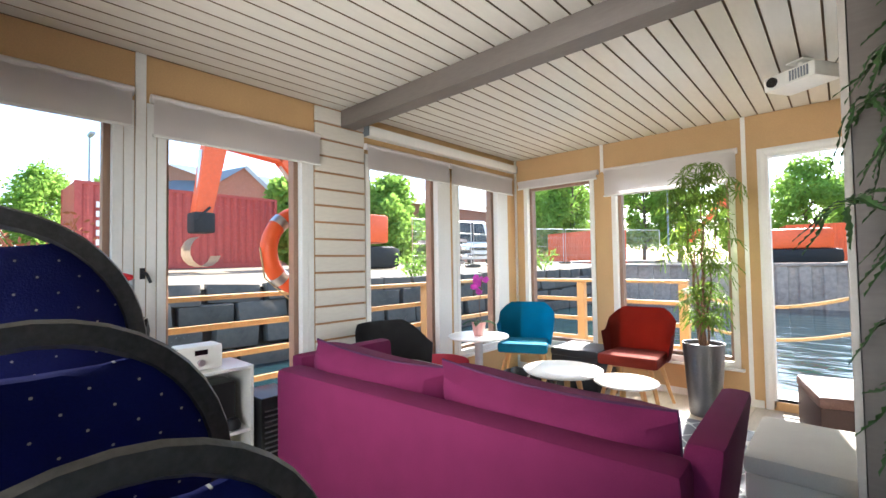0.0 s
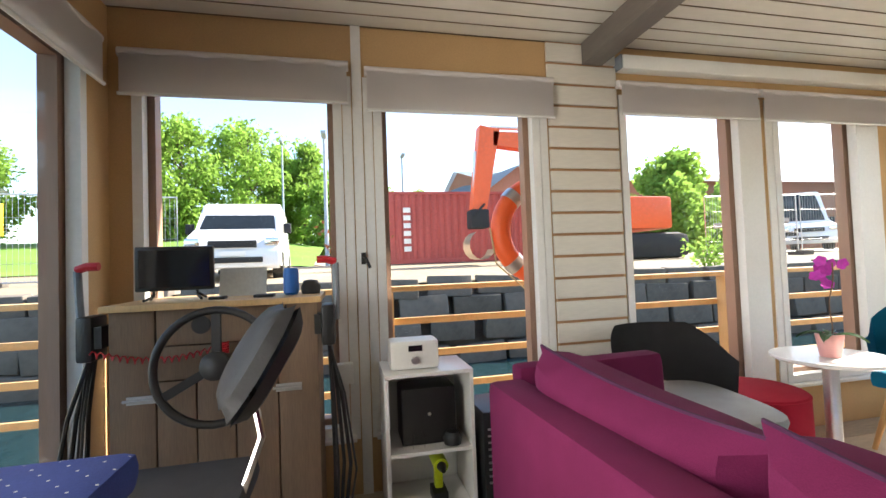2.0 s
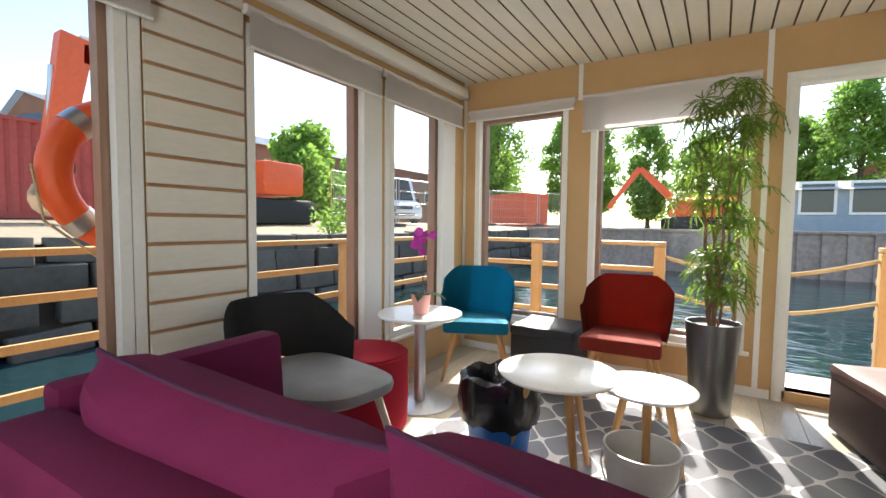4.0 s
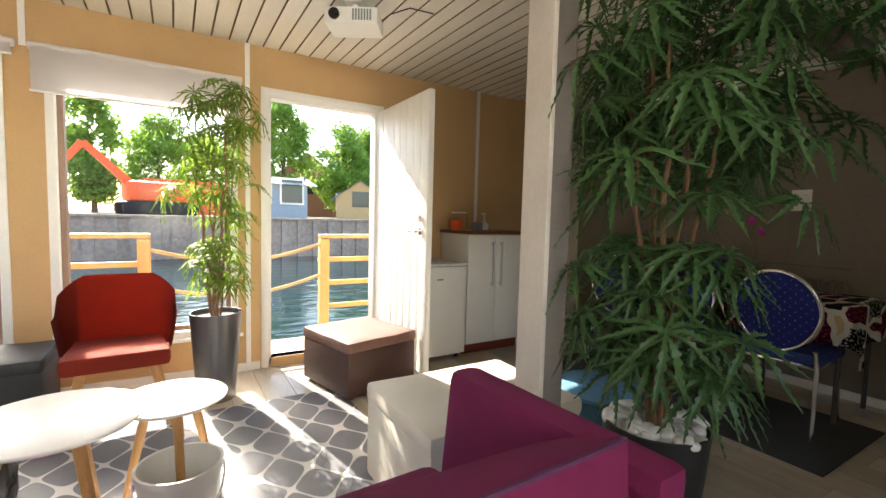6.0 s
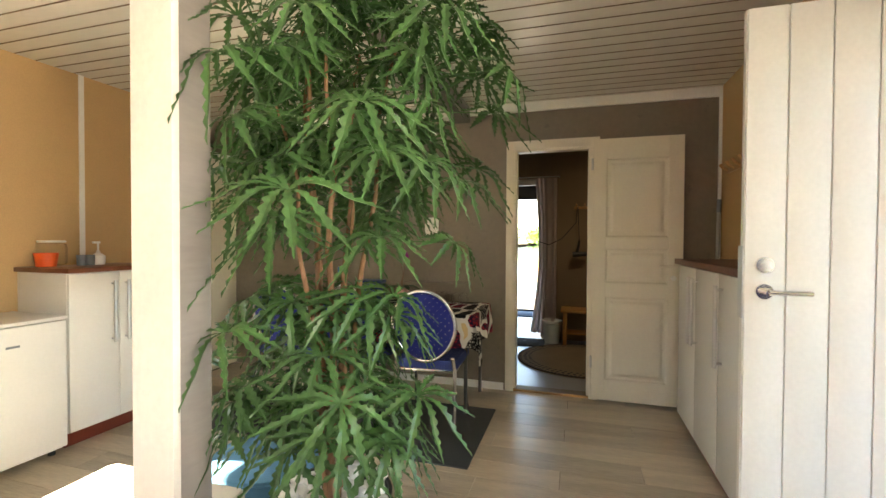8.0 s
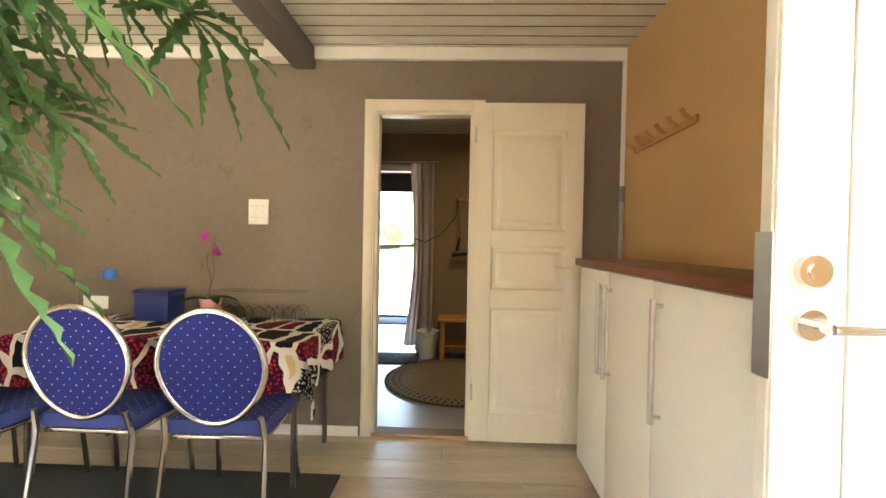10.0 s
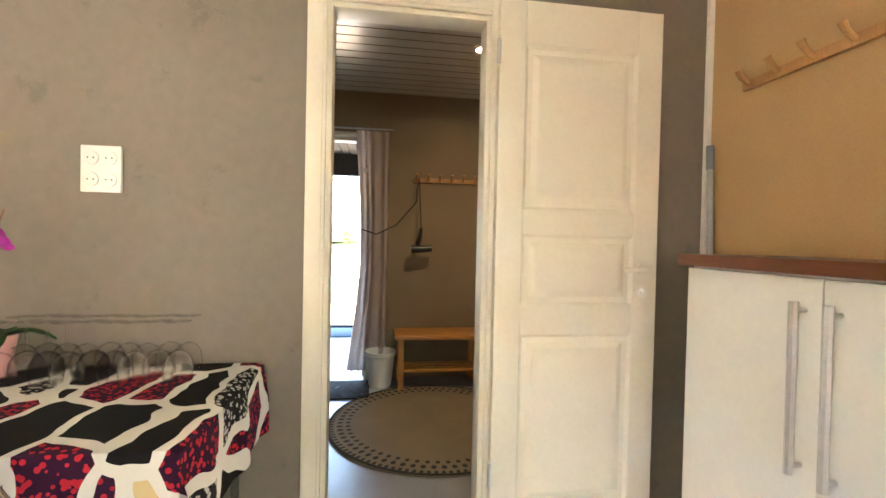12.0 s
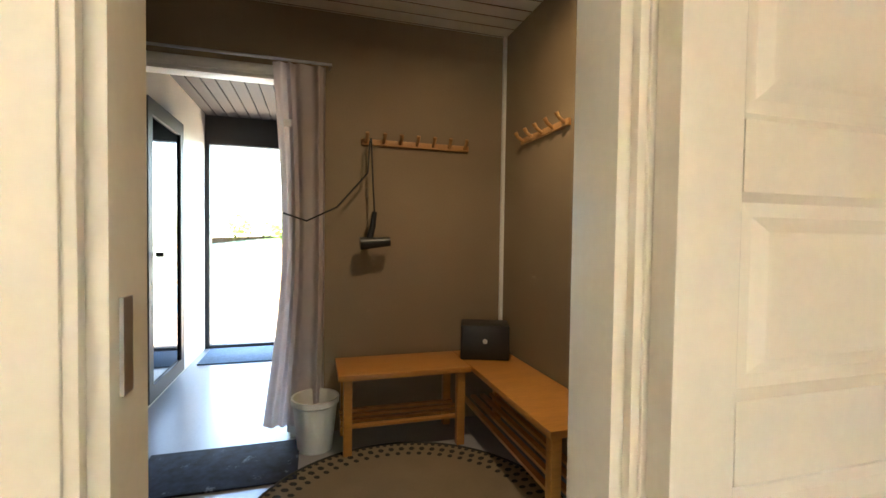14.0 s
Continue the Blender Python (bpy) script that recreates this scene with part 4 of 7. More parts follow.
boxpart("label", (-0.094, -0.091, -0.07, 0.07, 0.08, 0.15), M["paper"], wt)
cb = thing("cooler_box", "small dark blue box on the dining table", "box", pose(3.98, 1.86, TZ + 0.008))
M["navyplastic"] = mat("navy_plastic", (0.012, 0.03, 0.17), 0.4)
boxpart("body", (-0.08, 0.08, -0.10, 0.10, 0, 0.15), M["navyplastic"], cb, bev=0.01)
boxpart("lid", (-0.085, 0.085, -0.105, 0.105, 0.152, 0.18), M["navyplastic"], cb, bev=0.008)
bm = BM()
box(bm, 2.80, 3.70, 0.70, 2.62, 0.0, 0.009, bev=0.003)
solid("floor_mat", bm, M["mat"], "charcoal floor mat under the dining chairs", "mat")


# ---- socket ----
sk = thing("wall_socket", "white four-way wall socket on the grey wall", "socket", pose(XC - 0.001, 1.365, 1.39))
boxpart("plate", (-0.014, 0, -0.062, 0.062, -0.078, 0.078), M["whiteplastic"], sk, bev=0.004)
for y in (-0.028, 0.028):
    for z in (-0.036, 0.036):
        bm = BM()
        tube(bm, (-0.0145, y, z), (-0.019, y, z), 0.024, 0.023, 24)
        o = part("outlet", bm, M["whiteplastic"], sk)
        for d in (-0.009, 0.009):
            bm = BM()
            tube(bm, (-0.0185, y + d, z), (-0.0195, y + d, z), 0.0026, n=8)
            part("hole", bm, M["black"], o)


# ---- doors ----
def handle(parent, x, y, z, side, along, rose=0.026, lever=0.12, finish="chrome"):
    """A lever handle on a face whose outward normal is side (a vector); the lever points along."""
    s, a = Vector(side), Vector(along)
    p = Vector((x, y, z))
    bm = BM()
    tube(bm, p, p + s * 0.012, rose, n=24)
    tube(bm, p + s * 0.01, p + s * 0.05, 0.009, n=12)
    wire(bm, [p + s * 0.05, p + s * 0.052 + a * 0.02, p + s * 0.05 + a * lever], 0.009, 10)
    part("door_handle", bm, M[finish], parent, finish + " lever handle")


def plank_leaf(name, label, along, u0, u1, v0, v1, z0, z1):
    d = thing(name, label, "door", kind="structure")
    n = 8
    bm = BM()
    box(bm, *( (u0, u1, v0 + 0.008, v1 - 0.008, z0, z1) if along == "x" else (v0 + 0.008, v1 - 0.008, u0, u1, z0, z1)))
    part("core", bm, M["white"], d, smooth=False)
    w = (u1 - u0) / n
    for i in range(n):
        a, b = u0 + i * w + 0.003, u0 + (i + 1) * w - 0.003
        for c0, c1 in ((v0, v0 + 0.007), (v1 - 0.007, v1)):
            bm = BM()
            box(bm, *((a, b, c0, c1, z0, z1) if along == "x" else (c0, c1, a, b, z0, z1)), bev=0.002)
            part("plank", bm, M["white"], d)
    return d


db = plank_leaf("door_1", "white plank door standing open into the room", "y", 2.58, 3.46, 1.655, 1.70, 0.08, 2.06)
handle(db, 1.655, 2.655, 1.09, (-1, 0, 0), (0, 1, 0))
bm = BM()
tube(bm, (1.655, 2.655, 1.18), (1.643, 2.655, 1.18), 0.024, n=24)
part("lock", bm, M["chrome"], db, "round chrome lock")
dd = plank_leaf("door_2", "white plank door standing open beside the cabinet", "y", -1.40, -0.415, 2.215, 2.255, 0.06, 2.06)
handle(dd, 2.215, -0.475, 1.095, (-1, 0, 0), (0, -1, 0))
bm = BM()
tube(bm, (2.215, -0.475, 1.185), (2.200, -0.475, 1.185), 0.027, n=24)
tube(bm, (2.200, -0.475, 1.185), (2.196, -0.475, 1.185), 0.013, n=16)
part("lock", bm, M["chrome"], dd, "round chrome lock")
bm = BM()
for s0, s1 in ((2.11, 2.14),):
    box(bm, 2.213, 2.257, -0.414, -0.411, 1.0, 1.25)
part("lock_plate", bm, M["steel"], dd)


def casing(name, along, u0, u1, v, out, z1, wd=0.07, material=None, sill=True, depth=None):
    f = thing(name, "white painted door casing", "door frame", kind="structure")
    depth = depth or WT

    def bx(a, b, c, d, e, g_):
        lo, hi = sorted((v + out * c, v + out * d))
        return (a, b, lo, hi, e, g_) if along == "x" else (lo, hi, a, b, e, g_)
    for a, b, e, g_ in ((u0 - wd, u0 + 0.004, 0, z1 + wd), (u1 - 0.004, u1 + wd, 0, z1 + wd), (u0 + 0.004, u1 - 0.004, z1 - 0.004, z1 + wd)):
        bm = BM()
        box(bm, *bx(a, b, 0.001, 0.016, e, g_), bev=0.003)
        inner = (a + 0.012, b - 0.012, e, g_ - 0.012) if b - a < 0.2 else (a, b, e + 0.012, g_ - 0.012)
        box(bm, *bx(inner[0], inner[1], 0.016, 0.022, inner[2], inner[3]), bev=0.003)
        part("trim_board", bm, material or M["white"], f)
    for a, b, e, g_ in ((u0 - 0.001, u0 + 0.022, 0.02, z1), (u1 - 0.022, u1 + 0.001, 0.02, z1), (u0 + 0.022, u1 - 0.022, z1 - 0.022, z1)):
        bm = BM()
        box(bm, *bx(a, b, -depth - 0.002, -0.0, e, g_), bev=0.002)
        part("jamb", bm, material or M["white"], f)
    if sill:
        bm = BM()
        box(bm, *bx(u0 + 0.002, u1 - 0.002, -depth - 0.03, -0.002, 0.0, 0.07), bev=0.004)
        part("threshold", bm, M["white"], f)
    return f


casing("door_frame_1", "x", 0.78, 1.66, YB, -1, 2.07, 0.05)
casing("door_frame_2", "x", 1.36, 2.24, YD, 1, 2.07, 0.05)
fc = casing("door_frame_3", "y", 0.03, 0.64, XC, -1, 2.03, 0.065, M["cream"], False)
bm = BM()
box(bm, XC + 0.022, XC + 0.046, 0.614, 0.6185, 0.98, 1.08)
part("strike_plate", bm, M["steel"], fc, "steel strike plate")
bm = BM()
box(bm, XC - 0.01, XC + WT + 0.01, 0.03, 0.64, 0.0, 0.018, bev=0.004)
part("threshold", bm, M["oak"], fc, "varnished wooden threshold")


def panel_leaf(x, y0, y1, z0, z1):
    """A three-panel cream door, swung flat against the wall; its face looks to -x."""
    d = thing("door_3", "cream three-panel door swung open against the grey wall", "door", kind="structure")
    th = 0.04
    rails = [(z0, z0 + 0.16), (z0 + 0.81, z0 + 0.92), (z0 + 1.185, z0 + 1.275), (z1 - 0.16, z1)]
    for e, g_ in rails:
        bm = BM()
        box(bm, x, x + th, y0 + 0.101, y1 - 0.101, e, g_)
        part("rail", bm, M["cream"], d, smooth=False)
    for a, b in ((y0, y0 + 0.10), (y1 - 0.10, y1)):
        bm = BM()
        box(bm, x, x + th, a, b, z0, z1, bev=0.003)
        part("stile", bm, M["cream"], d)
    for (a, b), (c, e) in zip(rails, rails[1:]):
        bm = BM()
        ys, zs = (y0 + 0.10, y1 - 0.10), (b, c)
        def ring(inset, dx):
            return [(x + dx, ys[0] + inset, zs[0] + inset), (x + dx, ys[1] - inset, zs[0] + inset), (x + dx, ys[1] - inset, zs[1] - inset), (x + dx, ys[0] + inset, zs[1] - inset)]
        rs = [[bm.verts.new(p) for p in ring(i, q)] for i, q in ((0, 0.001), (0.012, 0.011), (0.03, 0.012), (0.05, 0.003), (0.056, 0.002))]
        for A, B in zip(rs, rs[1:]):
            for k in range(4):
                bm.faces.new((A[k], A[(k + 1) % 4], B[(k + 1) % 4], B[k]))
        bm.faces.new(rs[-1])
        part("panel", bm, M["cream"], d, smooth=False)
    handle(d, x, y0 + 0.065, z0 + 1.06, (-1, 0, 0), (0, 1, 0), 0.022, 0.10, "cream")
    bm = BM()
    tube(bm, (x, y0 + 0.065, z0 + 0.97), (x - 0.014, y0 + 0.065, z0 + 0.97), 0.02, n=20)
    tube(bm, (x - 0.014, y0 + 0.065, z0 + 0.97), (x - 0.028, y0 + 0.065, z0 + 0.97), 0.011, n=16)
    part("turn_knob", bm, M["whiteplastic"], d)
    for z in (z0 + 0.25, z0 + 1.80):
        bm = BM()
        tube(bm, (x - 0.004, y1 + 0.004, z), (x - 0.004, y1 + 0.004, z + 0.09), 0.008, n=10)
        part("hinge", bm, M["steel"], d)


panel_leaf(4.108, -0.625, 0.018, 0.022, 2.062)

# white door in the last stretch of the north wall, taupe paint above it
bm = BM()
box(bm, 3.50, XC - 0.001, YB - 0.012, YB + 0.001, 0.0, CEIL)
structure("wall_north_end", bm, M["grey"], "taupe painted end of the north wall")
d4 = thing("door_4", "closed plain white door in the corner", "door", kind="structure")
boxpart("leaf", (3.57, 4.14, YB - 0.032, YB - 0.013, 0.02, 2.04), M["cream"], d4, bev=0.003)
bm = BM()
box(bm, 3.50, 3.565, YB - 0.036, YB - 0.013, 0, 2.10, bev=0.003)
box(bm, 3.565, 4.16, YB - 0.036, YB - 0.013, 2.045, 2.10, bev=0.003)
part("casing", bm, M["white"], d4)


# ---- kitchen corner by the water door ----
def bar_handle(parent, p, q, off):
    p, q, off = Vector(p), Vector(q), Vector(off)
    bm = BM()
    d = (q - p).normalized()
    s = off.cross(d).normalized() * 0.011
    wire(bm, [p + off, q + off], 0.010, 8)
    tube(bm, p + d * 0.02, p + d * 0.02 + off, 0.006)
    tube(bm, q - d * 0.02, q - d * 0.02 + off, 0.006)
    part("handle", bm, M["steel"], parent, "long brushed steel bar handle")


def cabinet(label, x0, x1, yf, yb, z1, sgn, handles):
    """A tall base cabinet; sgn is the side its doors face along y."""
    c = thing("cabinet", label, "cabinet")
    lo, hi = sorted((yf - sgn * 0.02, yb))
    boxpart("body", (x0, x1, lo, hi, 0.09, z1), M["laminate"], c, bev=0.002)
    lo, hi = sorted((yf - sgn * 0.05, yb))
    boxpart("plinth", (x0 + 0.003, x1 - 0.003, lo, hi, 0.0, 0.089), M["plinth"], c, "red-brown plinth")
    n = len(handles)
    for i, hx in enumerate(handles):
        a, b = x0 + (x1 - x0) * i / n + 0.002, x0 + (x1 - x0) * (i + 1) / n - 0.002
        lo, hi = sorted((yf - sgn * 0.0195, yf))
        d = boxpart("door", (a, b, lo, hi, 0.095, z1 - 0.006), M["laminate"], c, bev=0.002)
        bar_handle(d, (hx, yf, z1 - 0.06), (hx, yf, z1 - 0.46), (0, sgn * 0.032, 0))
    return c


cabinet("white kitchen cabinet with two doors beside the fridge", 2.32, 2.93, 3.03, YB - 0.002, 1.055, -1, [2.575, 2.665])
bm = BM()
box(bm, 2.30, 2.95, 3.00, YB - 0.002, 1.057, 1.085, bev=0.003)
solid("worktop", bm, M["worktop"], "dark brown worktop on the cabinet beside the fridge", "worktop")
cabinet("white tall cabinet with two doors under the coat hooks", 2.95, 3.82, -0.54, YD2 + 0.002, 1.112, 1, [3.345, 3.425])
cabinet("white tall cabinet beside the open plank door", 2.42, 2.945, -0.54, YD2 + 0.002, 1.112, 1, [2.88])
bm = BM()
box(bm, 2.40, 3.84, YD2 + 0.002, -0.515, 1.114, 1.149, bev=0.003)
solid("worktop", bm, M["worktop"], "brown worktop over the cabinets", "worktop")

fr = thing("fridge", "small white fridge beside the open door", "fridge")
boxpart("body", (1.75, 2.28, 3.03, 3.46, 0.03, 0.795), M["laminate"], fr, bev=0.006)
d = boxpart("door", (1.75, 2.28, 2.985, 3.026, 0.05, 0.79), M["laminate"], fr, bev=0.010)
boxpart("badge", (1.99, 2.05, 2.982, 2.9855, 0.68, 0.692), M["greyplastic"], d)
boxpart("top_board", (1.745, 2.285, 2.985, 3.46, 0.797, 0.815), M["laminate"], fr, bev=0.004)
for x in (1.79, 2.24):
    bm = BM()
    tube(bm, (x, 3.06, 0), (x, 3.06, 0.03), 0.018)
    part("foot", bm, M["black"], fr)

sb = thing("soap_bottle", "white soap pump bottle on the worktop", "bottle", pose(2.68, 3.30, 1.087))
bm = BM()
lathe(bm, [(0, 0), (0.038, 0), (0.042, 0.02), (0.040, 0.06), (0.022, 0.075), (0.012, 0.08), (0.012, 0.095), (0, 0.095)], 24)
part("body", bm, M["whiteplastic"], sb)
bm = BM()
tube(bm, (0, 0, 0.095), (0, 0, 0.15), 0.006)
box(bm, -0.035, 0.012, -0.008, 0.008, 0.145, 0.16, bev=0.003)
part("pump", bm, M["whiteplastic"], sb)
ob_ = thing("plastic_tub", "orange plastic tub on the worktop", "tub", pose(2.38, 3.32, 1.087))
bm = BM()
lathe(bm, [(0, 0), (0.05, 0), (0.062, 0.085), (0.066, 0.087), (0.058, 0.087), (0.05, 0.01), (0, 0.01)], 24)
part("body", bm, M["orangeplastic"], ob_)
kt = thing("storage_jar", "clear rounded plastic jar with lid", "jar", pose(2.46, 3.40, 1.087))
bm = BM()
box(bm, -0.07, 0.07, -0.055, 0.055, 0, 0.15, bev=0.03)
part("body", bm, M["glassware"], kt)
boxpart("lid", (-0.06, 0.06, -0.045, 0.045, 0.151, 0.165), M["whiteplastic"], kt, bev=0.005)
for x in (2.545, 2.60):
    mug = thing("mug", "small grey and white mug on the worktop", "mug", pose(x, 3.26, 1.087), group="mugs on the worktop")
    bm = BM()
    lathe(bm, [(0, 0), (0.025, 0), (0.027, 0.07), (0.024, 0.07), (0.022, 0.006), (0, 0.006)], 20)
    part("body", bm, M["greyplastic"], mug)


# ---- coat hooks, broom handle ----
def hook_rack(label, m, L, n):
    r = thing("hook_rack", label, "coat rack", m)
    boxpart("rail", (-L / 2, L / 2, 0, 0.018, -0.018, 0.018), M["oak"], r, bev=0.006)
    for i in range(n):
        x = -L / 2 + 0.03 + (L - 0.06) * i / (n - 1)
        bm = BM()
        wire(bm, [(x, 0.017, 0.0), (x, 0.05, 0.022), (x, 0.065, 0.045)], [0.009, 0.010, 0.012], 8)
        part("peg", bm, M["oak"], r)


hook_rack("oak peg rack on the tan wall above the cabinet", pose(3.66, YD2, 1.76), 0.66, 6)
hook_rack("oak peg rack on the changing room wall", pose(X2, -0.16, 1.69, 0, 0, 90), 0.66, 7)
hook_rack("oak peg rack on the side wall of the changing room", pose(5.78, -0.735, 1.70), 0.5, 5)
M["polegrey"] = mat("grey_lacquer", (0.36, 0.37, 0.38), 0.4)
bh = thing("broom_handle", "grey metal broom handle leaning in the corner", "broom")
bm = BM()
tube(bm, (4.00, -0.80, 0.0), (4.135, -0.86, 1.56), 0.012)
part("pole", bm, M["polegrey"], bh)
bm = BM()
tube(bm, (4.128, -0.857, 1.48), (4.136, -0.861, 1.575), 0.015)
part("grip", bm, M["greyplastic"], bh)
sm = thing("smoke_box", "small white box on the beam end", "fixture", pose(4.10, 1.22, 2.335))
boxpart("body", (-0.06, 0.06, -0.07, 0.07, -0.03, 0.07), M["whiteplastic"], sm, bev=0.006)


# ---- post and projector ----
M["postboard"] = mat("pale_grey_board", (0.50, 0.46, 0.41), 0.5, vary=0.08, scale=3)
ps = thing("post", "grey painted post with a white board on one side", "post", kind="structure")
boxpart("timber", (1.265, 1.365, 1.03, 1.14, 0, 2.279), M["beam"], ps, bev=0.004)
boxpart("cover_board", (1.242, 1.263, 1.02, 1.145, 0, 2.279), M["postboard"], ps, bev=0.003)
pj = thing("projector", "white projector hung under the ceiling", "projector", pose(1.08, 2.46, 2.30, 0, 0, -32))
boxpart("body", (-0.15, 0.15, -0.11, 0.11, -0.045, 0.045), M["whiteplastic"], pj, bev=0.015)
bm = BM()
tube(bm, (-0.09, -0.108, 0), (-0.09, -0.125, 0), 0.030, n=24)
part("lens", bm, M["screenblack"], pj)
for k in range(7):
    boxpart("vent_slat", (0.01 + k * 0.016, 0.019 + k * 0.016, -0.1135, -0.1095, -0.03, 0.03), M["greyplastic"], pj)
bm = BM()
tube(bm, (0, 0, 0.045), (0, 0, 0.105), 0.018)
box(bm, -0.05, 0.05, -0.05, 0.05, 0.097, 0.107)
part("bracket", bm, M["whiteplastic"], pj)
bm = BM()
wire(bm, [(0.12, 0.08, 0.03), (0.2, 0.02, 0.06), (0.32, -0.02, 0.08), (0.45, 0.10, 0.105)], 0.004, 6)
part("cable", bm, M["black"], pj)

# projection screen housing over the west windows
sh = thing("screen_housing", "long white roll-up screen housing above the windows", "screen housing")
boxpart("case", (XA + 0.002, XA + 0.085, 1.25, 3.40, 2.25, 2.335), M["whiteplastic"], sh, bev=0.014)
for y0, y1 in ((1.238, 1.249), (3.401, 3.412)):
    boxpart("end_cap", (XA + 0.004, XA + 0.082, y0, y1, 2.252, 2.333), M["greyplastic"], sh)


# ---- helm ----
hm = thing("helm_console", "console of weathered planks with a light board top", "helm console")
HX = -1.20
bm = BM()
box(bm, XA + 0.012, HX - 0.024, -1.235, -0.485, 0.02, 1.005)
part("body", bm, M["oldwood"], hm, smooth=False)
cuts = [-1.24, -1.08, -0.94, -0.80, -0.64, -0.48]
for a, b in zip(cuts, cuts[1:]):
    bm = BM()
    box(bm, HX - 0.022, HX, a + 0.003, b - 0.003, 0.01, 0.735 if -1.1 < a < -0.65 else 1.008, bev=0.003)
    part("plank", bm, M["oldwood"], hm)
for z0, z1 in ((0.741, 0.868), (0.874, 1.008)):
    bm = BM()
    box(bm, HX - 0.022, HX, -1.077, -0.643, z0, z1, bev=0.003)
    part("plank", bm, M["oldwood"], hm)
bm = BM()
box(bm, XA + 0.012, HX + 0.025, -1.26, -0.465, 1.01, 1.035, bev=0.003)
part("top", bm, M["pine"], hm, "light pine top board")
bm = BM()
tube(bm, (HX, -0.92, 0.945), (HX + 0.002, -0.92, 0.945), 0.035, n=24)
part("finger_hole", bm, M["dark"], hm)
for y in (-1.13, -0.60):
    bm = BM()
    box(bm, HX, HX + 0.004, y - 0.05, y + 0.05, 0.66, 0.69)
    tube(bm, (HX + 0.009, y - 0.06, 0.675), (HX + 0.009, y + 0.05, 0.675), 0.006)
    part("latch", bm, M["steel"], hm)

wh = thing("steering_wheel", "black three-spoke steering wheel on the console", "steering wheel", pose(HX + 0.20, -0.82, 0.82, 0, 82, 0))
bm = BM()
wire(bm, [(0.195 * math.cos(2 * math.pi * i / 40), 0.195 * math.sin(2 * math.pi * i / 40), 0) for i in range(40)], 0.014, 10, True)
part("rim", bm, M["black"], wh)
for a in (180, 45, -60):
    bm = BM()
    limb(bm, (0.03 * math.cos(radians(a)), 0.03 * math.sin(radians(a)), -0.02), (0.19 * math.cos(radians(a)), 0.19 * math.sin(radians(a)), 0), 0.03, 0.018)
    part("spoke", bm, M["black"], wh)
bm = BM()
lathe(bm, [(0, -0.19), (0.035, -0.19), (0.045, -0.04), (0.05, -0.03), (0.05, 0.005), (0.035, 0.015), (0, 0.015)], 24)
part("hub", bm, M["black"], wh)

mo = thing("monitor", "small black navigation screen on the console", "monitor", pose(-1.36, -1.06, 1.037, 0, 0, 6))
boxpart("housing", (-0.02, 0.015, -0.145, 0.145, 0.04, 0.225), M["black"], mo, bev=0.008)
boxpart("screen", (0.0155, 0.018, -0.13, 0.13, 0.055, 0.21), M["screenblack"], mo)
bm = BM()
for y in (-0.08, 0.08):
    wire(bm, [(0, y, 0.045), (0.0, y, 0.02), (0.05, y * 1.3, 0.005)], 0.006, 6)
    wire(bm, [(0, y, 0.03), (-0.05, y * 1.3, 0.005)], 0.006, 6)
part("stand", bm, M["black"], mo)
cn = thing("drink_can", "blue drinks can on the console", "can", pose(-1.36, -0.60, 1.037))
bm = BM()
lathe(bm, [(0, 0), (0.024, 0), (0.033, 0.01), (0.033, 0.105), (0.027, 0.118), (0, 0.116)], 24)
part("body", bm, M["bluebin"], cn)
pp = thing("paper_sheet", "pale sheet of paper leaning on the console", "paper", pose(-1.46, -0.82, 1.037, 0, -14, 0))
boxpart("sheet", (0, 0.002, -0.10, 0.10, 0.0, 0.13), M["paper"], pp)
for y, w in ((-0.88, 0.06), (-0.70, 0.08)):
    ph = thing("phone", "flat black device lying on the console", "device", pose(-1.29, y, 1.036))
    boxpart("body", (-0.03, 0.03, -w / 2, w / 2, 0.0, 0.013), M["black"], ph, bev=0.004)
bw = thing("binocular_case", "small black rounded case on the console", "case", pose(-1.40, -0.52, 1.036))
bm = BM()
lathe(bm, [(0, 0), (0.04, 0.0), (0.045, 0.03), (0.03, 0.06), (0, 0.065)], 20)
part("body", bm, M["black"], bw)

for y, s in ((-1.31, -1), (-0.44, 1)):
    th_ = thing("throttle_lever", "grey and red boat throttle with black housing", "throttle", pose(HX - 0.04, y, 0.93), group="boat throttles")
    boxpart("housing", (-0.06, 0.06, -0.028, 0.028, -0.10, 0.07), M["black"], th_, bev=0.015)
    bm = BM()
    wire(bm, [(0, s * 0.032, 0.0), (0.01, s * 0.035, 0.12), (0.02, s * 0.035, 0.24)], 0.014, 8)
    part("arm", bm, M["greyplastic"], th_)
    bm = BM()
    wire(bm, [(0.02, s * 0.035, 0.245), (0.03, s * 0.00, 0.255), (0.03, -s * 0.04, 0.255)], 0.016, 8)
    part("grip", bm, M["redplastic"], th_)
    boxpart("mount", (-0.05, 0.05, min(s * -0.03, s * -0.055), max(s * -0.03, s * -0.055), -0.05, 0.03), M["black"], th_)
    rng = random.Random(int(y * 10))
    for k in range(6):
        bm = BM()
        dx, dy = rng.uniform(-0.02, 0.10), s * rng.uniform(0.0, 0.12)
        wire(bm, [(rng.uniform(-0.03, 0.03), 0, -0.09), (dx * 0.6, dy * 0.6, -0.30), (dx, dy, -0.60), (dx * 0.2, dy * 0.5, -0.9)], rng.uniform(0.004, 0.009), 6)
        part("cable", bm, M["black"], th_)
cc = thing("kill_cord", "coiled red safety cord hanging at the wheel", "cord")
bm = BM()
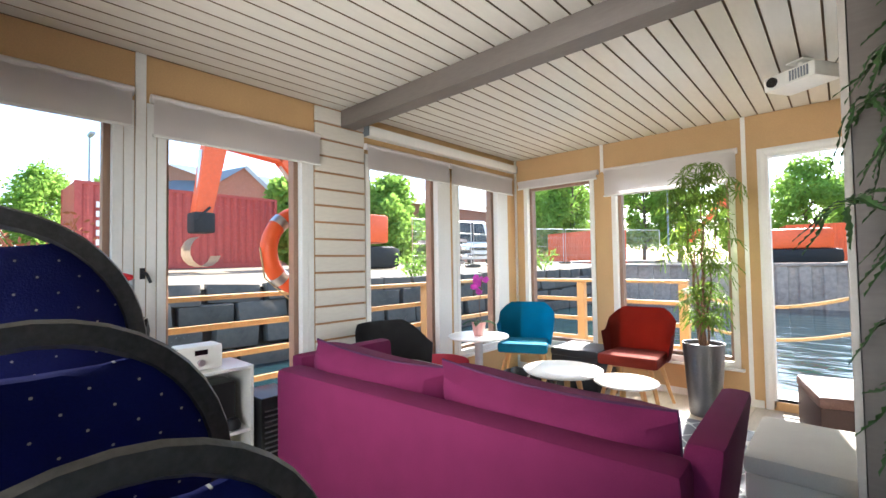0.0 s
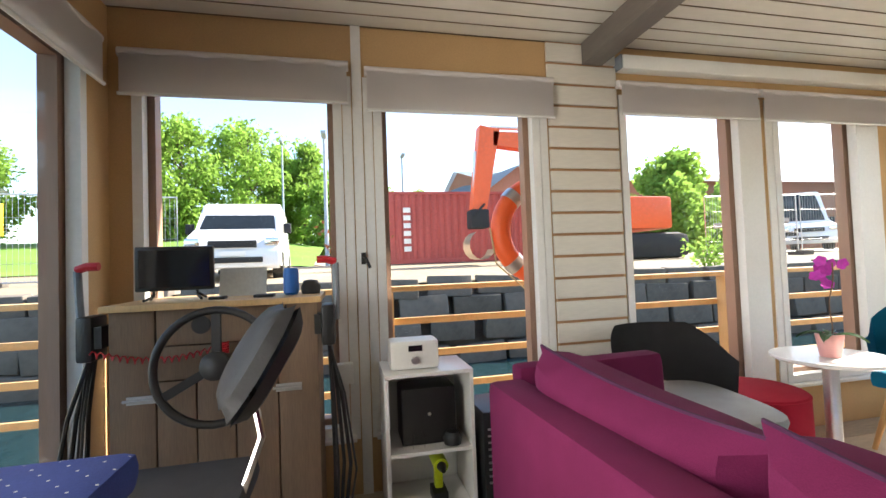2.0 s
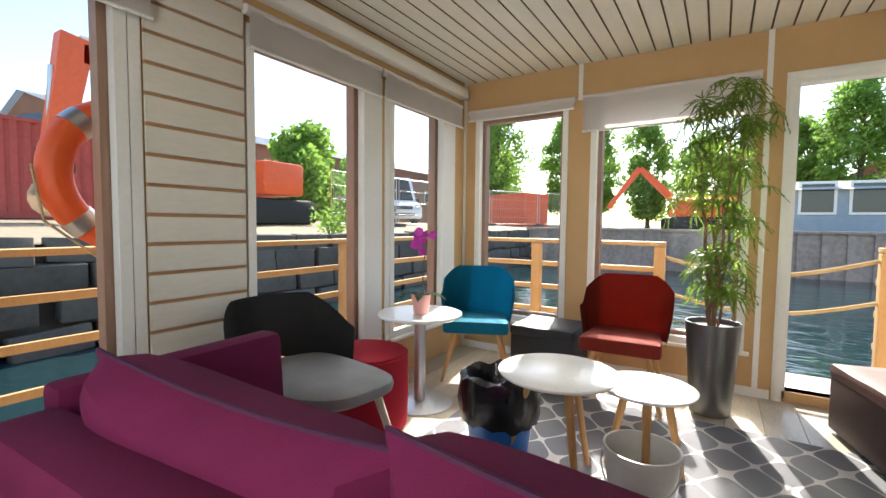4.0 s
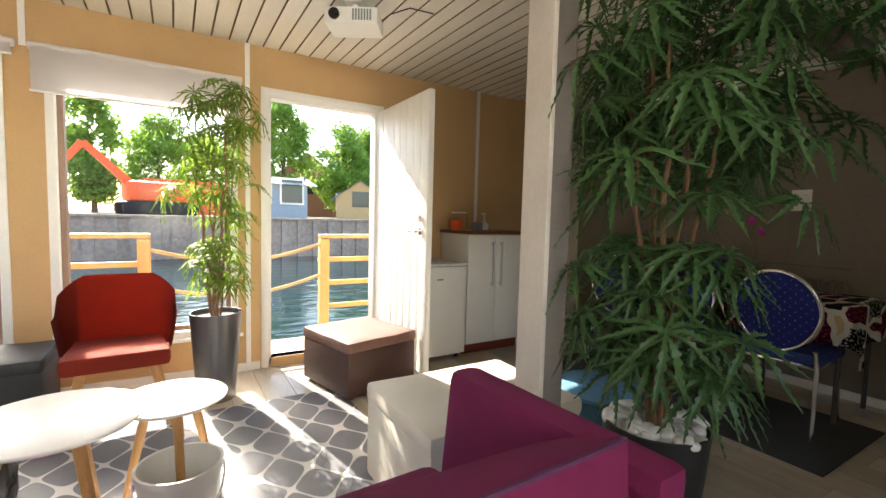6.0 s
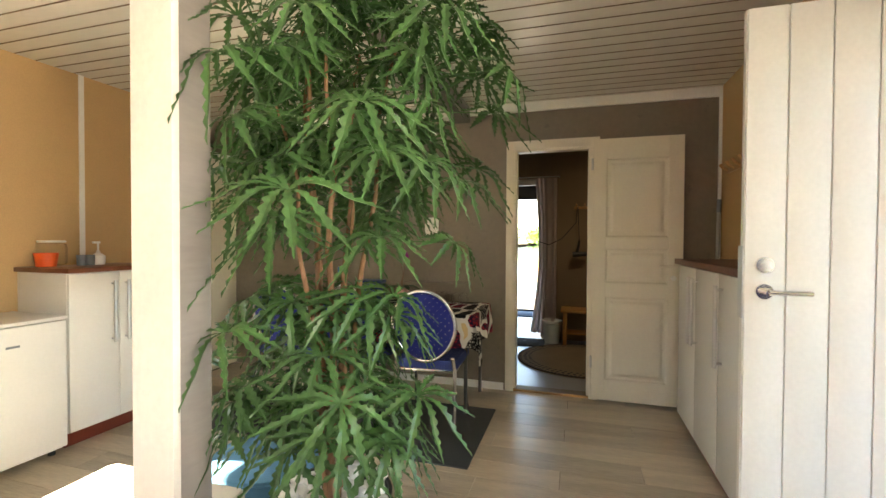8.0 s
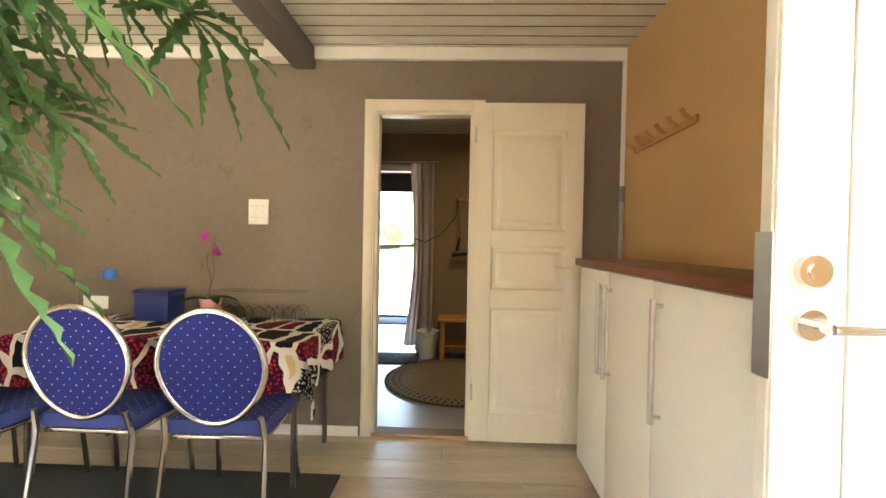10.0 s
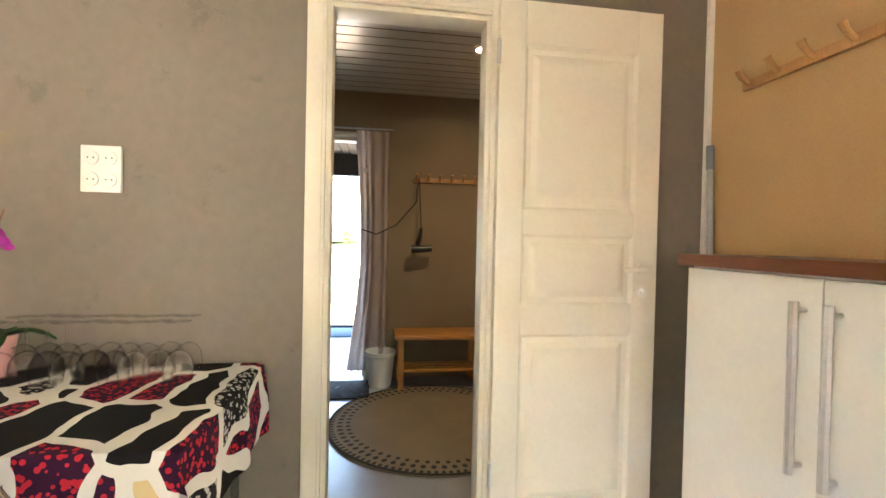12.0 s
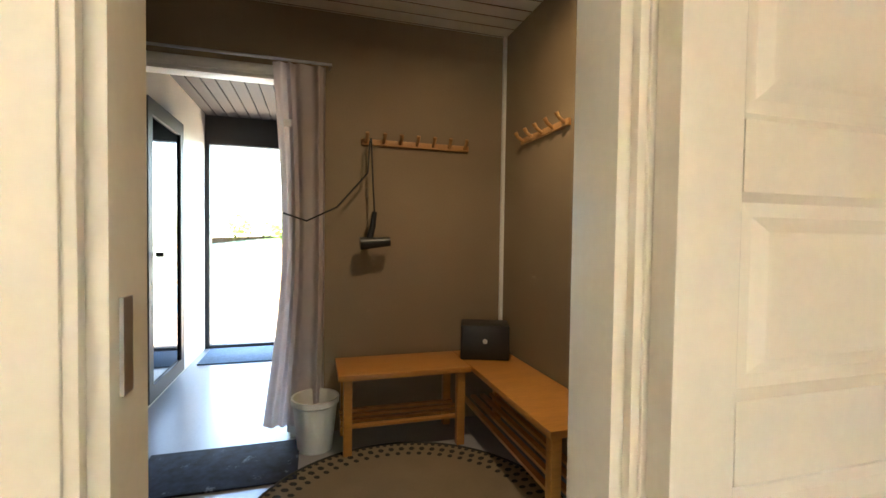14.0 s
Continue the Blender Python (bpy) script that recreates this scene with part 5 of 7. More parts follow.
wire(bm, [(HX + 0.03 + 0.01 * math.cos(i * 1.3), -1.28 + 0.46 * i / 90 + 0.0, 0.865 - 0.04 * math.sin(math.pi * i / 90) + 0.012 * math.sin(i * 1.3)) for i in range(91)], 0.003, 5)
part("coil", bm, M["redplastic"], cc)
bm = BM()
wire(bm, [(HX + 0.06 + 0.022 * math.cos(i * 1.1), -0.83 + 0.022 * math.sin(i * 1.1), 0.77 + 0.11 * i / 70) for i in range(71)], 0.004, 5)
part("coil", bm, M["redplastic"], cc)

hs = thing("helm_chair", "black padded helm chair on a chrome stand", "chair", pose(-0.62, -0.80, 0))
bm, e = cushion(0.25, 0.36, 0.10, 3)
for v in bm.verts:
    v.co.x *= 1 - 0.38 * abs(v.co.z / 0.18) ** 3
    v.co.z *= 1 - 0.15 * abs(v.co.x / 0.125) ** 3
part("backrest", bm, M["blackleather"], hs, at=pose(-0.02, 0.19, 0.90, -32, 0, 20))
bm = BM()
box(bm, -0.19, 0.19, -0.24, 0.16, 0.50, 0.58, bev=0.035)
part("seat_pad", bm, M["felt"], hs)
bm = BM()
wire(bm, [(0.0, 0.17, 0.84), (0.02, 0.20, 0.70), (0.02, 0.12, 0.48), (0.0, 0.0, 0.46)], 0.011, 8)
part("back_bar", bm, M["chrome"], hs)
bm = BM()
tube(bm, (0, 0, 0.06), (0, 0, 0.50), 0.028, n=16)
part("column", bm, M["chrome"], hs)
for k in range(5):
    a = 2 * math.pi * k / 5
    bm = BM()
    wire(bm, [(0, 0, 0.09), (0.26 * math.cos(a), 0.26 * math.sin(a), 0.03)], [0.022, 0.014], 8)
    lathe(bm, [(0, 0), (0.02, 0.0), (0.024, 0.02), (0.012, 0.04), (0, 0.04)], 12, at=(0.26 * math.cos(a), 0.26 * math.sin(a), 0))
    part("foot", bm, M["black"], hs)

# white shelf with the radio and tools, heater behind the sofa
sf = thing("shelf_unit", "small white open shelf against the wall", "shelf")
SX0, SX1, SY0, SY1 = XA + 0.015, -1.29, -0.21, 0.20
boxpart("side", (SX0, SX1, SY0, SY0 + 0.018, 0, 0.64), M["laminate"], sf, bev=0.001)
boxpart("side", (SX0, SX1, SY1 - 0.018, SY1, 0, 0.64), M["laminate"], sf, bev=0.001)
boxpart("top", (SX0, SX1, SY0, SY1, 0.641, 0.659), M["laminate"], sf, bev=0.001)
for z in (0.02, 0.29):
    boxpart("shelf", (SX0, SX1, SY0 + 0.019, SY1 - 0.019, z, z + 0.018), M["laminate"], sf)
boxpart("back", (SX0, SX0 + 0.006, SY0 + 0.019, SY1 - 0.019, 0.04, 0.64), M["laminate"], sf)
ra = thing("radio", "white table radio on the shelf unit", "radio", pose(-1.42, -0.06, 0.661))
boxpart("case", (-0.07, 0.07, -0.115, 0.115, 0.0, 0.135), M["whiteplastic"], ra, bev=0.018)
boxpart("display", (0.0705, 0.0725, -0.03, 0.035, 0.085, 0.112), M["screenblack"], ra)
bm = BM()
tube(bm, (0.07, 0.0, 0.045), (0.088, 0.0, 0.045), 0.018, n=20)
part("knob", bm, M["steel"], ra)
bx_ = thing("speaker_box", "black box standing in the shelf", "box", pose(-1.44, 0.0, 0.309))
boxpart("body", (-0.10, 0.08, -0.13, 0.13, 0, 0.26), M["black"], bx_, bev=0.01)
bm = BM()
tube(bm, (0.08, 0, 0.14), (0.084, 0, 0.14), 0.008)
part("button", bm, M["whiteplastic"], bx_)
gl = thing("jar", "small glass jar on the shelf", "jar", pose(-1.32, -0.06, 0.309))
bm = BM()
lathe(bm, [(0.028, 0.0), (0.030, 0.06), (0.025, 0.07)], 18)
part("body", bm, M["glassware"], gl)
hp = thing("headphones", "black ear defenders lying on the shelf", "headphones", pose(-1.33, 0.10, 0.309))
bm = BM()
lathe(bm, [(0, 0), (0.04, 0.005), (0.045, 0.03), (0.03, 0.06), (0, 0.065)], 20)
part("cup", bm, M["black"], hp)
dr = thing("drill", "lime green cordless drill on the lower shelf", "drill", pose(-1.38, 0.04, 0.039))
bm = BM()
tube(bm, (-0.08, 0, 0.18), (0.06, 0, 0.18), 0.034)
part("body", bm, M["lime"], dr)
boxpart("grip", (-0.045, 0.0, -0.02, 0.02, 0.05, 0.17), M["lime"], dr, bev=0.01)
boxpart("battery", (-0.07, 0.04, -0.035, 0.035, 0.0, 0.05), M["black"], dr, bev=0.006)
bm = BM()
tube(bm, (0.06, 0, 0.18), (0.11, 0, 0.18), 0.022, 0.010)
part("chuck", bm, M["black"], dr)
ht = thing("heater", "black gas heater with front grille beside the shelf", "heater", pose(-1.40, 0.34, 0))
boxpart("body", (-0.15, 0.14, -0.11, 0.11, 0.0, 0.46), M["black"], ht, bev=0.01)
for k in range(9):
    boxpart("grille_bar", (0.142, 0.150, -0.09, 0.09, 0.14 + k * 0.03, 0.147 + k * 0.03), M["steel"], ht)
sp = thing("power_strip", "white power socket strip on the window post", "socket", pose(XA + 0.014, -0.39, 0.62))
boxpart("plate", (0, 0.05, -0.05, 0.05, -0.05, 0.05), M["whiteplastic"], sp, bev=0.008)
lc = thing("window_latch", "black window catch on the post", "latch", pose(XA + 0.013, -0.27, 1.19))
boxpart("plate", (0, 0.01, -0.012, 0.012, -0.03, 0.03), M["black"], lc)
bm = BM()
wire(bm, [(0.01, 0, 0.01), (0.04, 0.01, 0.0), (0.045, 0.03, -0.05)], 0.008, 8)
part("lever", bm, M["black"], lc)


# ---- changing room ----


def bench(x0, x1, y0, y1, legs):
    b = thing("bench", "varnished pine bench with a slatted shelf below", "bench", group="changing room benches")
    boxpart("seat", (x0, x1, y0, y1, 0.405, 0.435), M["varnish"], b, bev=0.004)
    for x, y in legs:
        boxpart("leg", (x - 0.022, x + 0.022, y - 0.022, y + 0.022, 0, 0.404), M["varnish"], b, bev=0.003)
    long_y = (y1 - y0) > (x1 - x0)
    for k in range(4):
        if long_y:
            u = x0 + 0.05 + k * (x1 - x0 - 0.13) / 3
            boxpart("slat", (u, u + 0.03, y0 + 0.02, y1 - 0.02, 0.14, 0.155), M["varnish"], b)
        else:
            u = y0 + 0.05 + k * (y1 - y0 - 0.13) / 3
            boxpart("slat", (x0 + 0.02, x1 - 0.02, u, u + 0.03, 0.14, 0.155), M["varnish"], b)


M["varnish"] = mat("varnished_pine", (0.52, 0.24, 0.055), 0.3, vary=0.16, scale=4, grain=40, stretch=(3, 0.5, 3))
bench(5.93, 6.28, -0.40, 0.31, [(5.97, 0.26), (6.24, 0.26), (5.97, -0.35), (6.24, -0.35)])
bench(5.10, 6.28, -0.725, -0.405, [(5.15, -0.45), (5.15, -0.68), (6.22, -0.68)])
bm = BM()
box(bm, XC + WT + 0.001, X2 - 0.001, -0.86, -0.735, 0.0, CEIL)
structure("wall_changing_inner", bm, M["tan"], "tan painted wall with the side bench")
bm = BM()
box(bm, X2 - 0.022, X2 - 0.001, -0.735, -0.715, 0.44, CEIL)
structure("trim_corner", bm, M["white"], "thin white corner strip")
bk = thing("black_box", "black carton standing on the bench corner", "box", pose(6.12, -0.55, 0.436, 0, 0, -20))
boxpart("body", (-0.10, 0.10, -0.14, 0.14, 0, 0.20), M["black"], bk, bev=0.008)
bm = BM()
tube(bm, (-0.101, 0, 0.11), (-0.104, 0, 0.11), 0.014, n=16)
part("badge", bm, M["paper"], bk)
pb = thing("waste_basket", "white plastic waste basket by the curtain", "bin", pose(6.12, 0.42, 0.0))
bm = BM()
lathe(bm, [(0, 0), (0.09, 0), (0.115, 0.24), (0.125, 0.25), (0.125, 0.28), (0.115, 0.28), (0.088, 0.01), (0, 0.01)], 28)
part("tub", bm, M["whiteplastic"], pb)
dy = thing("hair_dryer", "black hair dryer hung by its cord from a peg", "hair dryer", pose(6.21, 0.11, 1.10))
bm = BM()
tube(bm, (0, 0.07, 0.0), (0, -0.10, 0.012), 0.036, 0.026, 18)
part("barrel", bm, M["black"], dy)
bm = BM()
wire(bm, [(0, 0.02, 0.02), (0, 0.0, 0.10), (0, -0.01, 0.18)], [0.02, 0.017, 0.014], 10)
part("grip", bm, M["black"], dy)
bm = BM()
wire(bm, [(0, -0.01, 0.18), (0.01, 0.0, 0.36), (0.02, 0.01, 0.60), (0.0, 0.02, 0.58), (0.0, 0.03, 0.40), (-0.02, 0.20, 0.20), (-0.02, 0.36, 0.12), (-0.02, 0.48, 0.16)], 0.005, 6)
part("cord", bm, M["black"], dy)

ct = thing("curtain", "pale pinkish curtain drawn aside at the corridor doorway", "curtain")
bm = BM()
g = []
for i in range(61):
    u = i / 60
    row = []
    for j in range(17):
        v = j / 16
        w0 = 0.275 - 0.05 * math.sin(math.pi * v) + 0.10 * max(0, v - 0.55)
        y = 0.375 + w0 * u
        row.append((X2 - 0.075 + 0.017 * math.sin(u * 26 + 1.5 * math.sin(u * 9)) * (0.6 + 0.5 * v), y, 2.07 - 1.98 * v))
    g.append(row)
surf(bm, g, 0.0015)
part("cloth", bm, M["curtain"], ct)
bm = BM()
tube(bm, (X2 - 0.075, 0.34, 2.085), (X2 - 0.075, 1.45, 2.085), 0.008)
for y in (0.35, 1.44):
    tube(bm, (X2 - 0.075, y, 2.085), (X2, y, 2.085), 0.006)
part("rod", bm, M["steel"], ct)
boxpart("tag", (X2 - 0.112, X2 - 0.109, 0.55, 0.59, 1.72, 1.76), M["paper"], ct)


def round_rug_mat():
    m = mat("braided_rug", (0.26, 0.205, 0.135), 0.95, vary=0.15, grain=200, bump=0.4, spec=0.1)
    return m


M["rugdark"] = mat("rug_dark_band", (0.035, 0.035, 0.03), 0.95, vary=0.2, grain=200, bump=0.4)
rr = thing("round_rug", "round beige rug with dark dotted border rings", "rug", pose(5.36, 0.06, 0.0))
bm = BM()
lathe(bm, [(0, 0.001), (0.68, 0.001), (0.685, 0.006), (0.68, 0.011), (0, 0.011)], 80)
part("weave", bm, round_rug_mat(), rr)
for ring_, (rad, n_, w) in enumerate(((0.655, 110, 0.016), (0.605, 70, 0.021), (0.555, 64, 0.018))):
    bm = BM()
    for k in range(n_):
        a = 2 * math.pi * (k + 0.5 * (ring_ % 2)) / n_
        vs = bmesh.ops.create_circle(bm, cap_ends=True, segments=6, radius=w)["verts"]
        bmesh.ops.transform(bm, matrix=pose(rad * math.cos(a), rad * math.sin(a), 0.0135, 0, 0, math.degrees(a)) @ Matrix.Diagonal((1, 0.75, 1, 1)), verts=vs)
    tagged(part("dot_ring", bm, M["rugdark"], rr), kind="stuff")
bm = BM()
wire(bm, [(0.675 * math.cos(2 * math.pi * i / 80), 0.675 * math.sin(2 * math.pi * i / 80), 0.009) for i in range(80)], 0.008, 6, True)
part("hem", bm, M["rugdark"], rr)
M["navy"] = mat("navy_marbled_mat", (0.012, 0.016, 0.035), 0.9, vary=0.9, scale=12, grain=30, bump=0.2)
scuffs(M["navy"], 0.8, (0.16, 0.18, 0.24))
bm = BM()
box(bm, 5.80, 6.22, 0.50, 1.22, 0.001, 0.012, bev=0.003)
solid("door_mat", bm, M["navy"], "dark navy marbled door mat", "mat")

# corridor behind the curtain, with its glazed outer door
casing("door_frame_5", "y", 0.55, 1.34, X2, -1, 2.02, 0.05, M["white"], False)
bm = BM()
box(bm, X2 + WT, 8.5, 1.46, 1.56, 0, CEIL)
structure("wall_corridor_left", bm, M["siding"], "white painted corridor wall")
# right wall, end wall and ceiling share one even near-black colour
bm = BM()
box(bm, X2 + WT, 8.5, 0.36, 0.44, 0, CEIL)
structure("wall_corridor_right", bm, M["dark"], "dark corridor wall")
bm = BM()
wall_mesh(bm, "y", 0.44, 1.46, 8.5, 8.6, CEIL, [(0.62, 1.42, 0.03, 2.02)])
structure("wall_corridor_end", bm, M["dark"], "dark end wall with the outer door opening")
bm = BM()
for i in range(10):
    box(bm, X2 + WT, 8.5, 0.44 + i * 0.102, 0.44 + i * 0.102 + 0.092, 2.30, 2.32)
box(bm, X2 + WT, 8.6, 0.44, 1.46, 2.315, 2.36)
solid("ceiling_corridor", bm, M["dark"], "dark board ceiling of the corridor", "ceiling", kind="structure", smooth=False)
gd = thing("door_5", "dark framed glazed sauna door on the corridor wall", "door", kind="structure")
bm = BM()
for a, b, e, f_ in ((6.85, 6.93, 0.05, 2.0), (7.55, 7.63, 0.05, 2.0), (6.93, 7.55, 0.05, 0.15), (6.93, 7.55, 1.9, 2.0)):
    box(bm, a, b, 1.425, 1.459, e, f_)
part("frame", bm, M["dark"], gd)
boxpart("pane", (6.93, 7.55, 1.44, 1.446, 0.15, 1.9), M["screenblack"], gd)
bm = BM()
tube(bm, (6.99, 1.425, 1.0), (6.99, 1.38, 1.0), 0.016)
part("knob", bm, M["black"], gd)
bm = BM()
box(bm, 7.9, 8.45, 0.55, 1.40, 0.001, 0.010, bev=0.003)
M["bluemat"] = mat("blue_grey_mat", (0.09, 0.14, 0.20), 0.9, vary=0.3, scale=30, grain=80)
solid("door_mat", bm, M["bluemat"], "blue-grey door mat at the outer door", "mat")

# ceiling spot of the changing room
spt = thing("ceiling_spot", "small round lit ceiling spot in the changing room", "ceiling light", pose(5.31, -0.18, CEIL))
bm = BM()
lathe(bm, [(0.045, 0.0), (0.045, -0.008), (0.032, -0.012), (0.030, -0.004)], 28)
part("ring", bm, M["whiteplastic"], spt)
em = bpy.data.materials.new("lit_lens")
em.use_nodes = True
em.node_tree.nodes["Principled BSDF"].inputs["Emission Color"].default_value = (1, 0.72, 0.42, 1)
em.node_tree.nodes["Principled BSDF"].inputs["Emission Strength"].default_value = 25
bm = BM()
lathe(bm, [(0, -0.005), (0.030, -0.005)], 24)
part("lens", bm, em, spt, "glowing warm lens")
lamp = new("spot_lamp", bpy.data.lights.new("spot_lamp", "SPOT"))
lamp.data.energy, lamp.data.color, lamp.data.shadow_soft_size = 0.4, (1.0, 0.80, 0.58), 0.03
lamp.data.spot_size, lamp.data.spot_blend = radians(115), 0.6
lamp.matrix_world = pose(5.31, -0.18, CEIL - 0.05)

# ---- outside: water, quay, railing, vehicles, buildings, trees ----
M["stone"] = mat("dark_quay_stone", (0.125, 0.108, 0.088), 0.85, vary=0.4, scale=1.5, grain=9, bump=0.8, rnd=0.5)
M["earth"] = mat("dry_earth", (0.27, 0.22, 0.15), 0.95, vary=0.3, scale=0.5, grain=8, bump=0.5)
M["grass"] = mat("lawn", (0.13, 0.25, 0.03), 0.95, vary=0.3, scale=0.4, grain=6, bump=0.6)
M["brick"] = mat("red_brick", (0.42, 0.17, 0.11), 0.85, vary=0.15, scale=0.6, grain=6, bump=0.2)
M["roofsheet"] = mat("grey_roof_sheet", (0.33, 0.38, 0.43), 0.5, vary=0.1, scale=0.5, grain=3)
M["container"] = mat("red_container_steel", (0.40, 0.075, 0.06), 0.6, vary=0.18, scale=0.9, grain=12)
M["orange"] = mat("orange_machine_paint", (0.80, 0.115, 0.025), 0.45, vary=0.12, scale=1, grain=10)
M["carwhite"] = mat("white_car_paint", (0.78, 0.79, 0.80), 0.2, vary=0.02, bump=0, coat=0.5)
M["carglass"] = mat("dark_car_glass", (0.03, 0.04, 0.05), 0.08, vary=0.1, bump=0)
M["rubber"] = mat("rubber", (0.02, 0.02, 0.02), 0.8)
M["treeleaf"] = leafy(mat("birch_leaves", (0.25, 0.40, 0.08), 0.7, vary=0.45, scale=0.5, grain=3, bump=0, spec=0.2), 0.55)
M["bark"] = mat("bark", (0.16, 0.12, 0.09), 0.9, vary=0.3, scale=2, grain=20, bump=0.5)
M["piles"] = mat("rusty_sheet_pile", (0.45, 0.35, 0.28), 0.8, vary=0.35, scale=0.6, grain=7, bump=0.4)
M["rope"] = mat("hemp_rope", (0.52, 0.40, 0.22), 0.9, vary=0.2, grain=120, bump=0.5)
M["yellow"] = mat("yellow_paint", (0.80, 0.55, 0.03), 0.5)
M["bluepaint"] = mat("blue_grey_paint", (0.30, 0.36, 0.42), 0.6)
M["shrub"] = mat("reddish_shrub", (0.35, 0.12, 0.05), 0.8, vary=0.3)


def water_mat():
    m = bpy.data.materials.new("harbour_water")
    m.use_nodes = True
    t = m.node_tree
    b = t.nodes["Principled BSDF"]
    b.inputs["Base Color"].default_value = (0.012, 0.030, 0.035, 1)
    b.inputs["Roughness"].default_value, b.inputs["IOR"].default_value = 0.06, 1.33
    co = t.nodes.new("ShaderNodeTexCoord")
    mp = t.nodes.new("ShaderNodeMapping")
    mp.inputs["Scale"].default_value = (0.7, 1.6, 1)
    n = t.nodes.new("ShaderNodeTexNoise")
    n.inputs["Scale"].default_value, n.inputs["Detail"].default_value, n.inputs["Distortion"].default_value = 1.6, 3, 0.8
    bp = t.nodes.new("ShaderNodeBump")
    bp.inputs["Strength"].default_value, bp.inputs["Distance"].default_value = 0.35, 0.08
    t.links.new(co.outputs["Object"], mp.inputs[0])
    t.links.new(mp.outputs[0], n.inputs["Vector"])
    t.links.new(n.outputs[0], bp.inputs["Height"])
    t.links.new(bp.outputs[0], b.inputs["Normal"])
    return m


M["water"] = water_mat()
QX, QY = -7.2, 19.5          # quay edge on the west, far quay on the north


def ground_z(x, y):
    """Height of the land: a shelf along the quay that rises slowly inland."""
    w = max(0.0, QX - x)
    z = 0.82 + 0.40 * min(1, w / 9)
    if y < -2:
        z += 0.9 * min(1, max(0, (w - 12) / 14)) * min(1, (-2 - y) / 6)
    if y > QY and x > QX - 2:
        z = 0.95
    return z + 0.05 * noise.noise(Vector((x * 0.3, y * 0.3, 0)))


bm = BM()
xs = [-2000, -600, -200, -90, -60, -45, -36, -30, -26, -22, -19, -16, -13, -11, -9, -8, QX]
ys = [-2000, -600, -200, -80, -50, -36, -26, -18, -12, -8, -5, -2, 0, 3, 6, 9, 12, 16, QY, 22, 26, 32, 40, 60, 90, 200, 600, 2000]
surf(bm, [[(x, y, ground_z(x, y)) for y in ys] for x in xs])
xs2 = [QX, -4, 0, 4, 8, 14, 22, 40, 80, 200, 600, 2000]
ys2 = [y for y in ys if y >= QY]
surf(bm, [[(x, y, ground_z(x, y) if x > QX else ground_z(QX, y)) for y in ys2] for x in xs2])
bmesh.ops.remove_doubles(bm, verts=bm.verts, dist=0.002)
solid("ground", bm, M["earth"], "dry earth and gravel of the harbour quay", "ground", kind="structure")
bm = BM()
surf(bm, [[(x, y, ground_z(x, y) + 0.04 + (1.6 * min(1, (-24 - x) / 14) if x < -24 else 0)) for y in (-40, -30, -22, -16, -12, -8, -5, -2)] for x in (-70, -55, -48, -42, -38, -34, -30, -27, -24, -20, -17)])
solid("lawn", bm, M["grass"], "bright green grass bank behind the quay", "lawn", kind="structure")
bm = BM()
surf(bm, [[(x, y, -0.62) for y in (-2000, -40, 40)] for x in (QX - 1, 20, 2000)])
solid("water", bm, M["water"], "dark rippled harbour water", "water", kind="structure")

# stone face of the quay: large rough blocks
bm = BM()
box(bm, QX - 0.6, QX - 0.05, -60, QY, -1.2, 0.79)
qw = solid("quay_wall", bm, M["stone"], "dark rough stone quay wall above the water", "quay", kind="structure", smooth=False)
rng = random.Random(3)
bm = BM()
box(bm, -0.12, 0.12, -0.48, 0.48, -0.21, 0.21, bev=0.03)
for v in bm.verts:
    v.co += Vector((0.05, 0.02, 0.02)) * noise.noise(v.co * 4)
bme = mesh_of("block", bm, M["stone"])
for r in range(4):
    for k in range(30):
        b = new("block", bme)
        b.parent = qw
        b.matrix_basis = pose(QX + rng.uniform(-0.03, 0.05) + 0.06 * (3 - r), -9 + k + 0.5 * (r % 2), -0.48 + r * 0.43 - (0.09 if r == 3 else 0), rng.uniform(-3, 3), rng.uniform(-9, 9), rng.uniform(-7, 7)) @ Matrix.Diagonal((1, rng.uniform(0.8, 1.05), rng.uniform(0.8, 1.05), 1))

# sheet piles of the far quay, folded steel
bm = BM()
for k in range(100):
    x = QX + 0.66 * k
    box(bm, x, x + 0.33, QY - 0.14, QY + 0.30, -1.2, 0.93)
    box(bm, x + 0.33, x + 0.66, QY - 0.06, QY + 0.30, -1.2, 0.93)
box(bm, QX, QX + 66, QY - 0.20, QY + 0.30, 0.935, 1.03)
solid("sheet_pile_wall", bm, M["piles"], "rusty brown sheet pile wall along the far quay", "quay", kind="structure", smooth=False)

# deck of the boat round the cabin
bm = BM()
box(bm, -2.60, XA - WT - 0.002, -3.2, 4.40, -0.16, -0.045)
box(bm, XA - WT, 9.8, YB + WT + 0.002, 4.40, -0.16, -0.045)
box(bm, XA - WT, 9.8, -3.2, YD - WT - 0.002, -0.16, -0.045)
box(bm, 8.62, 11.0, -3.2, 4.4, -0.16, -0.04)
box(bm, -2.4, 10.8, -3.0, 4.2, -0.75, -0.17)
solid("deck", bm, M["deck"], "grey wooden deck round the cabin", "deck", kind="structure", smooth=False)


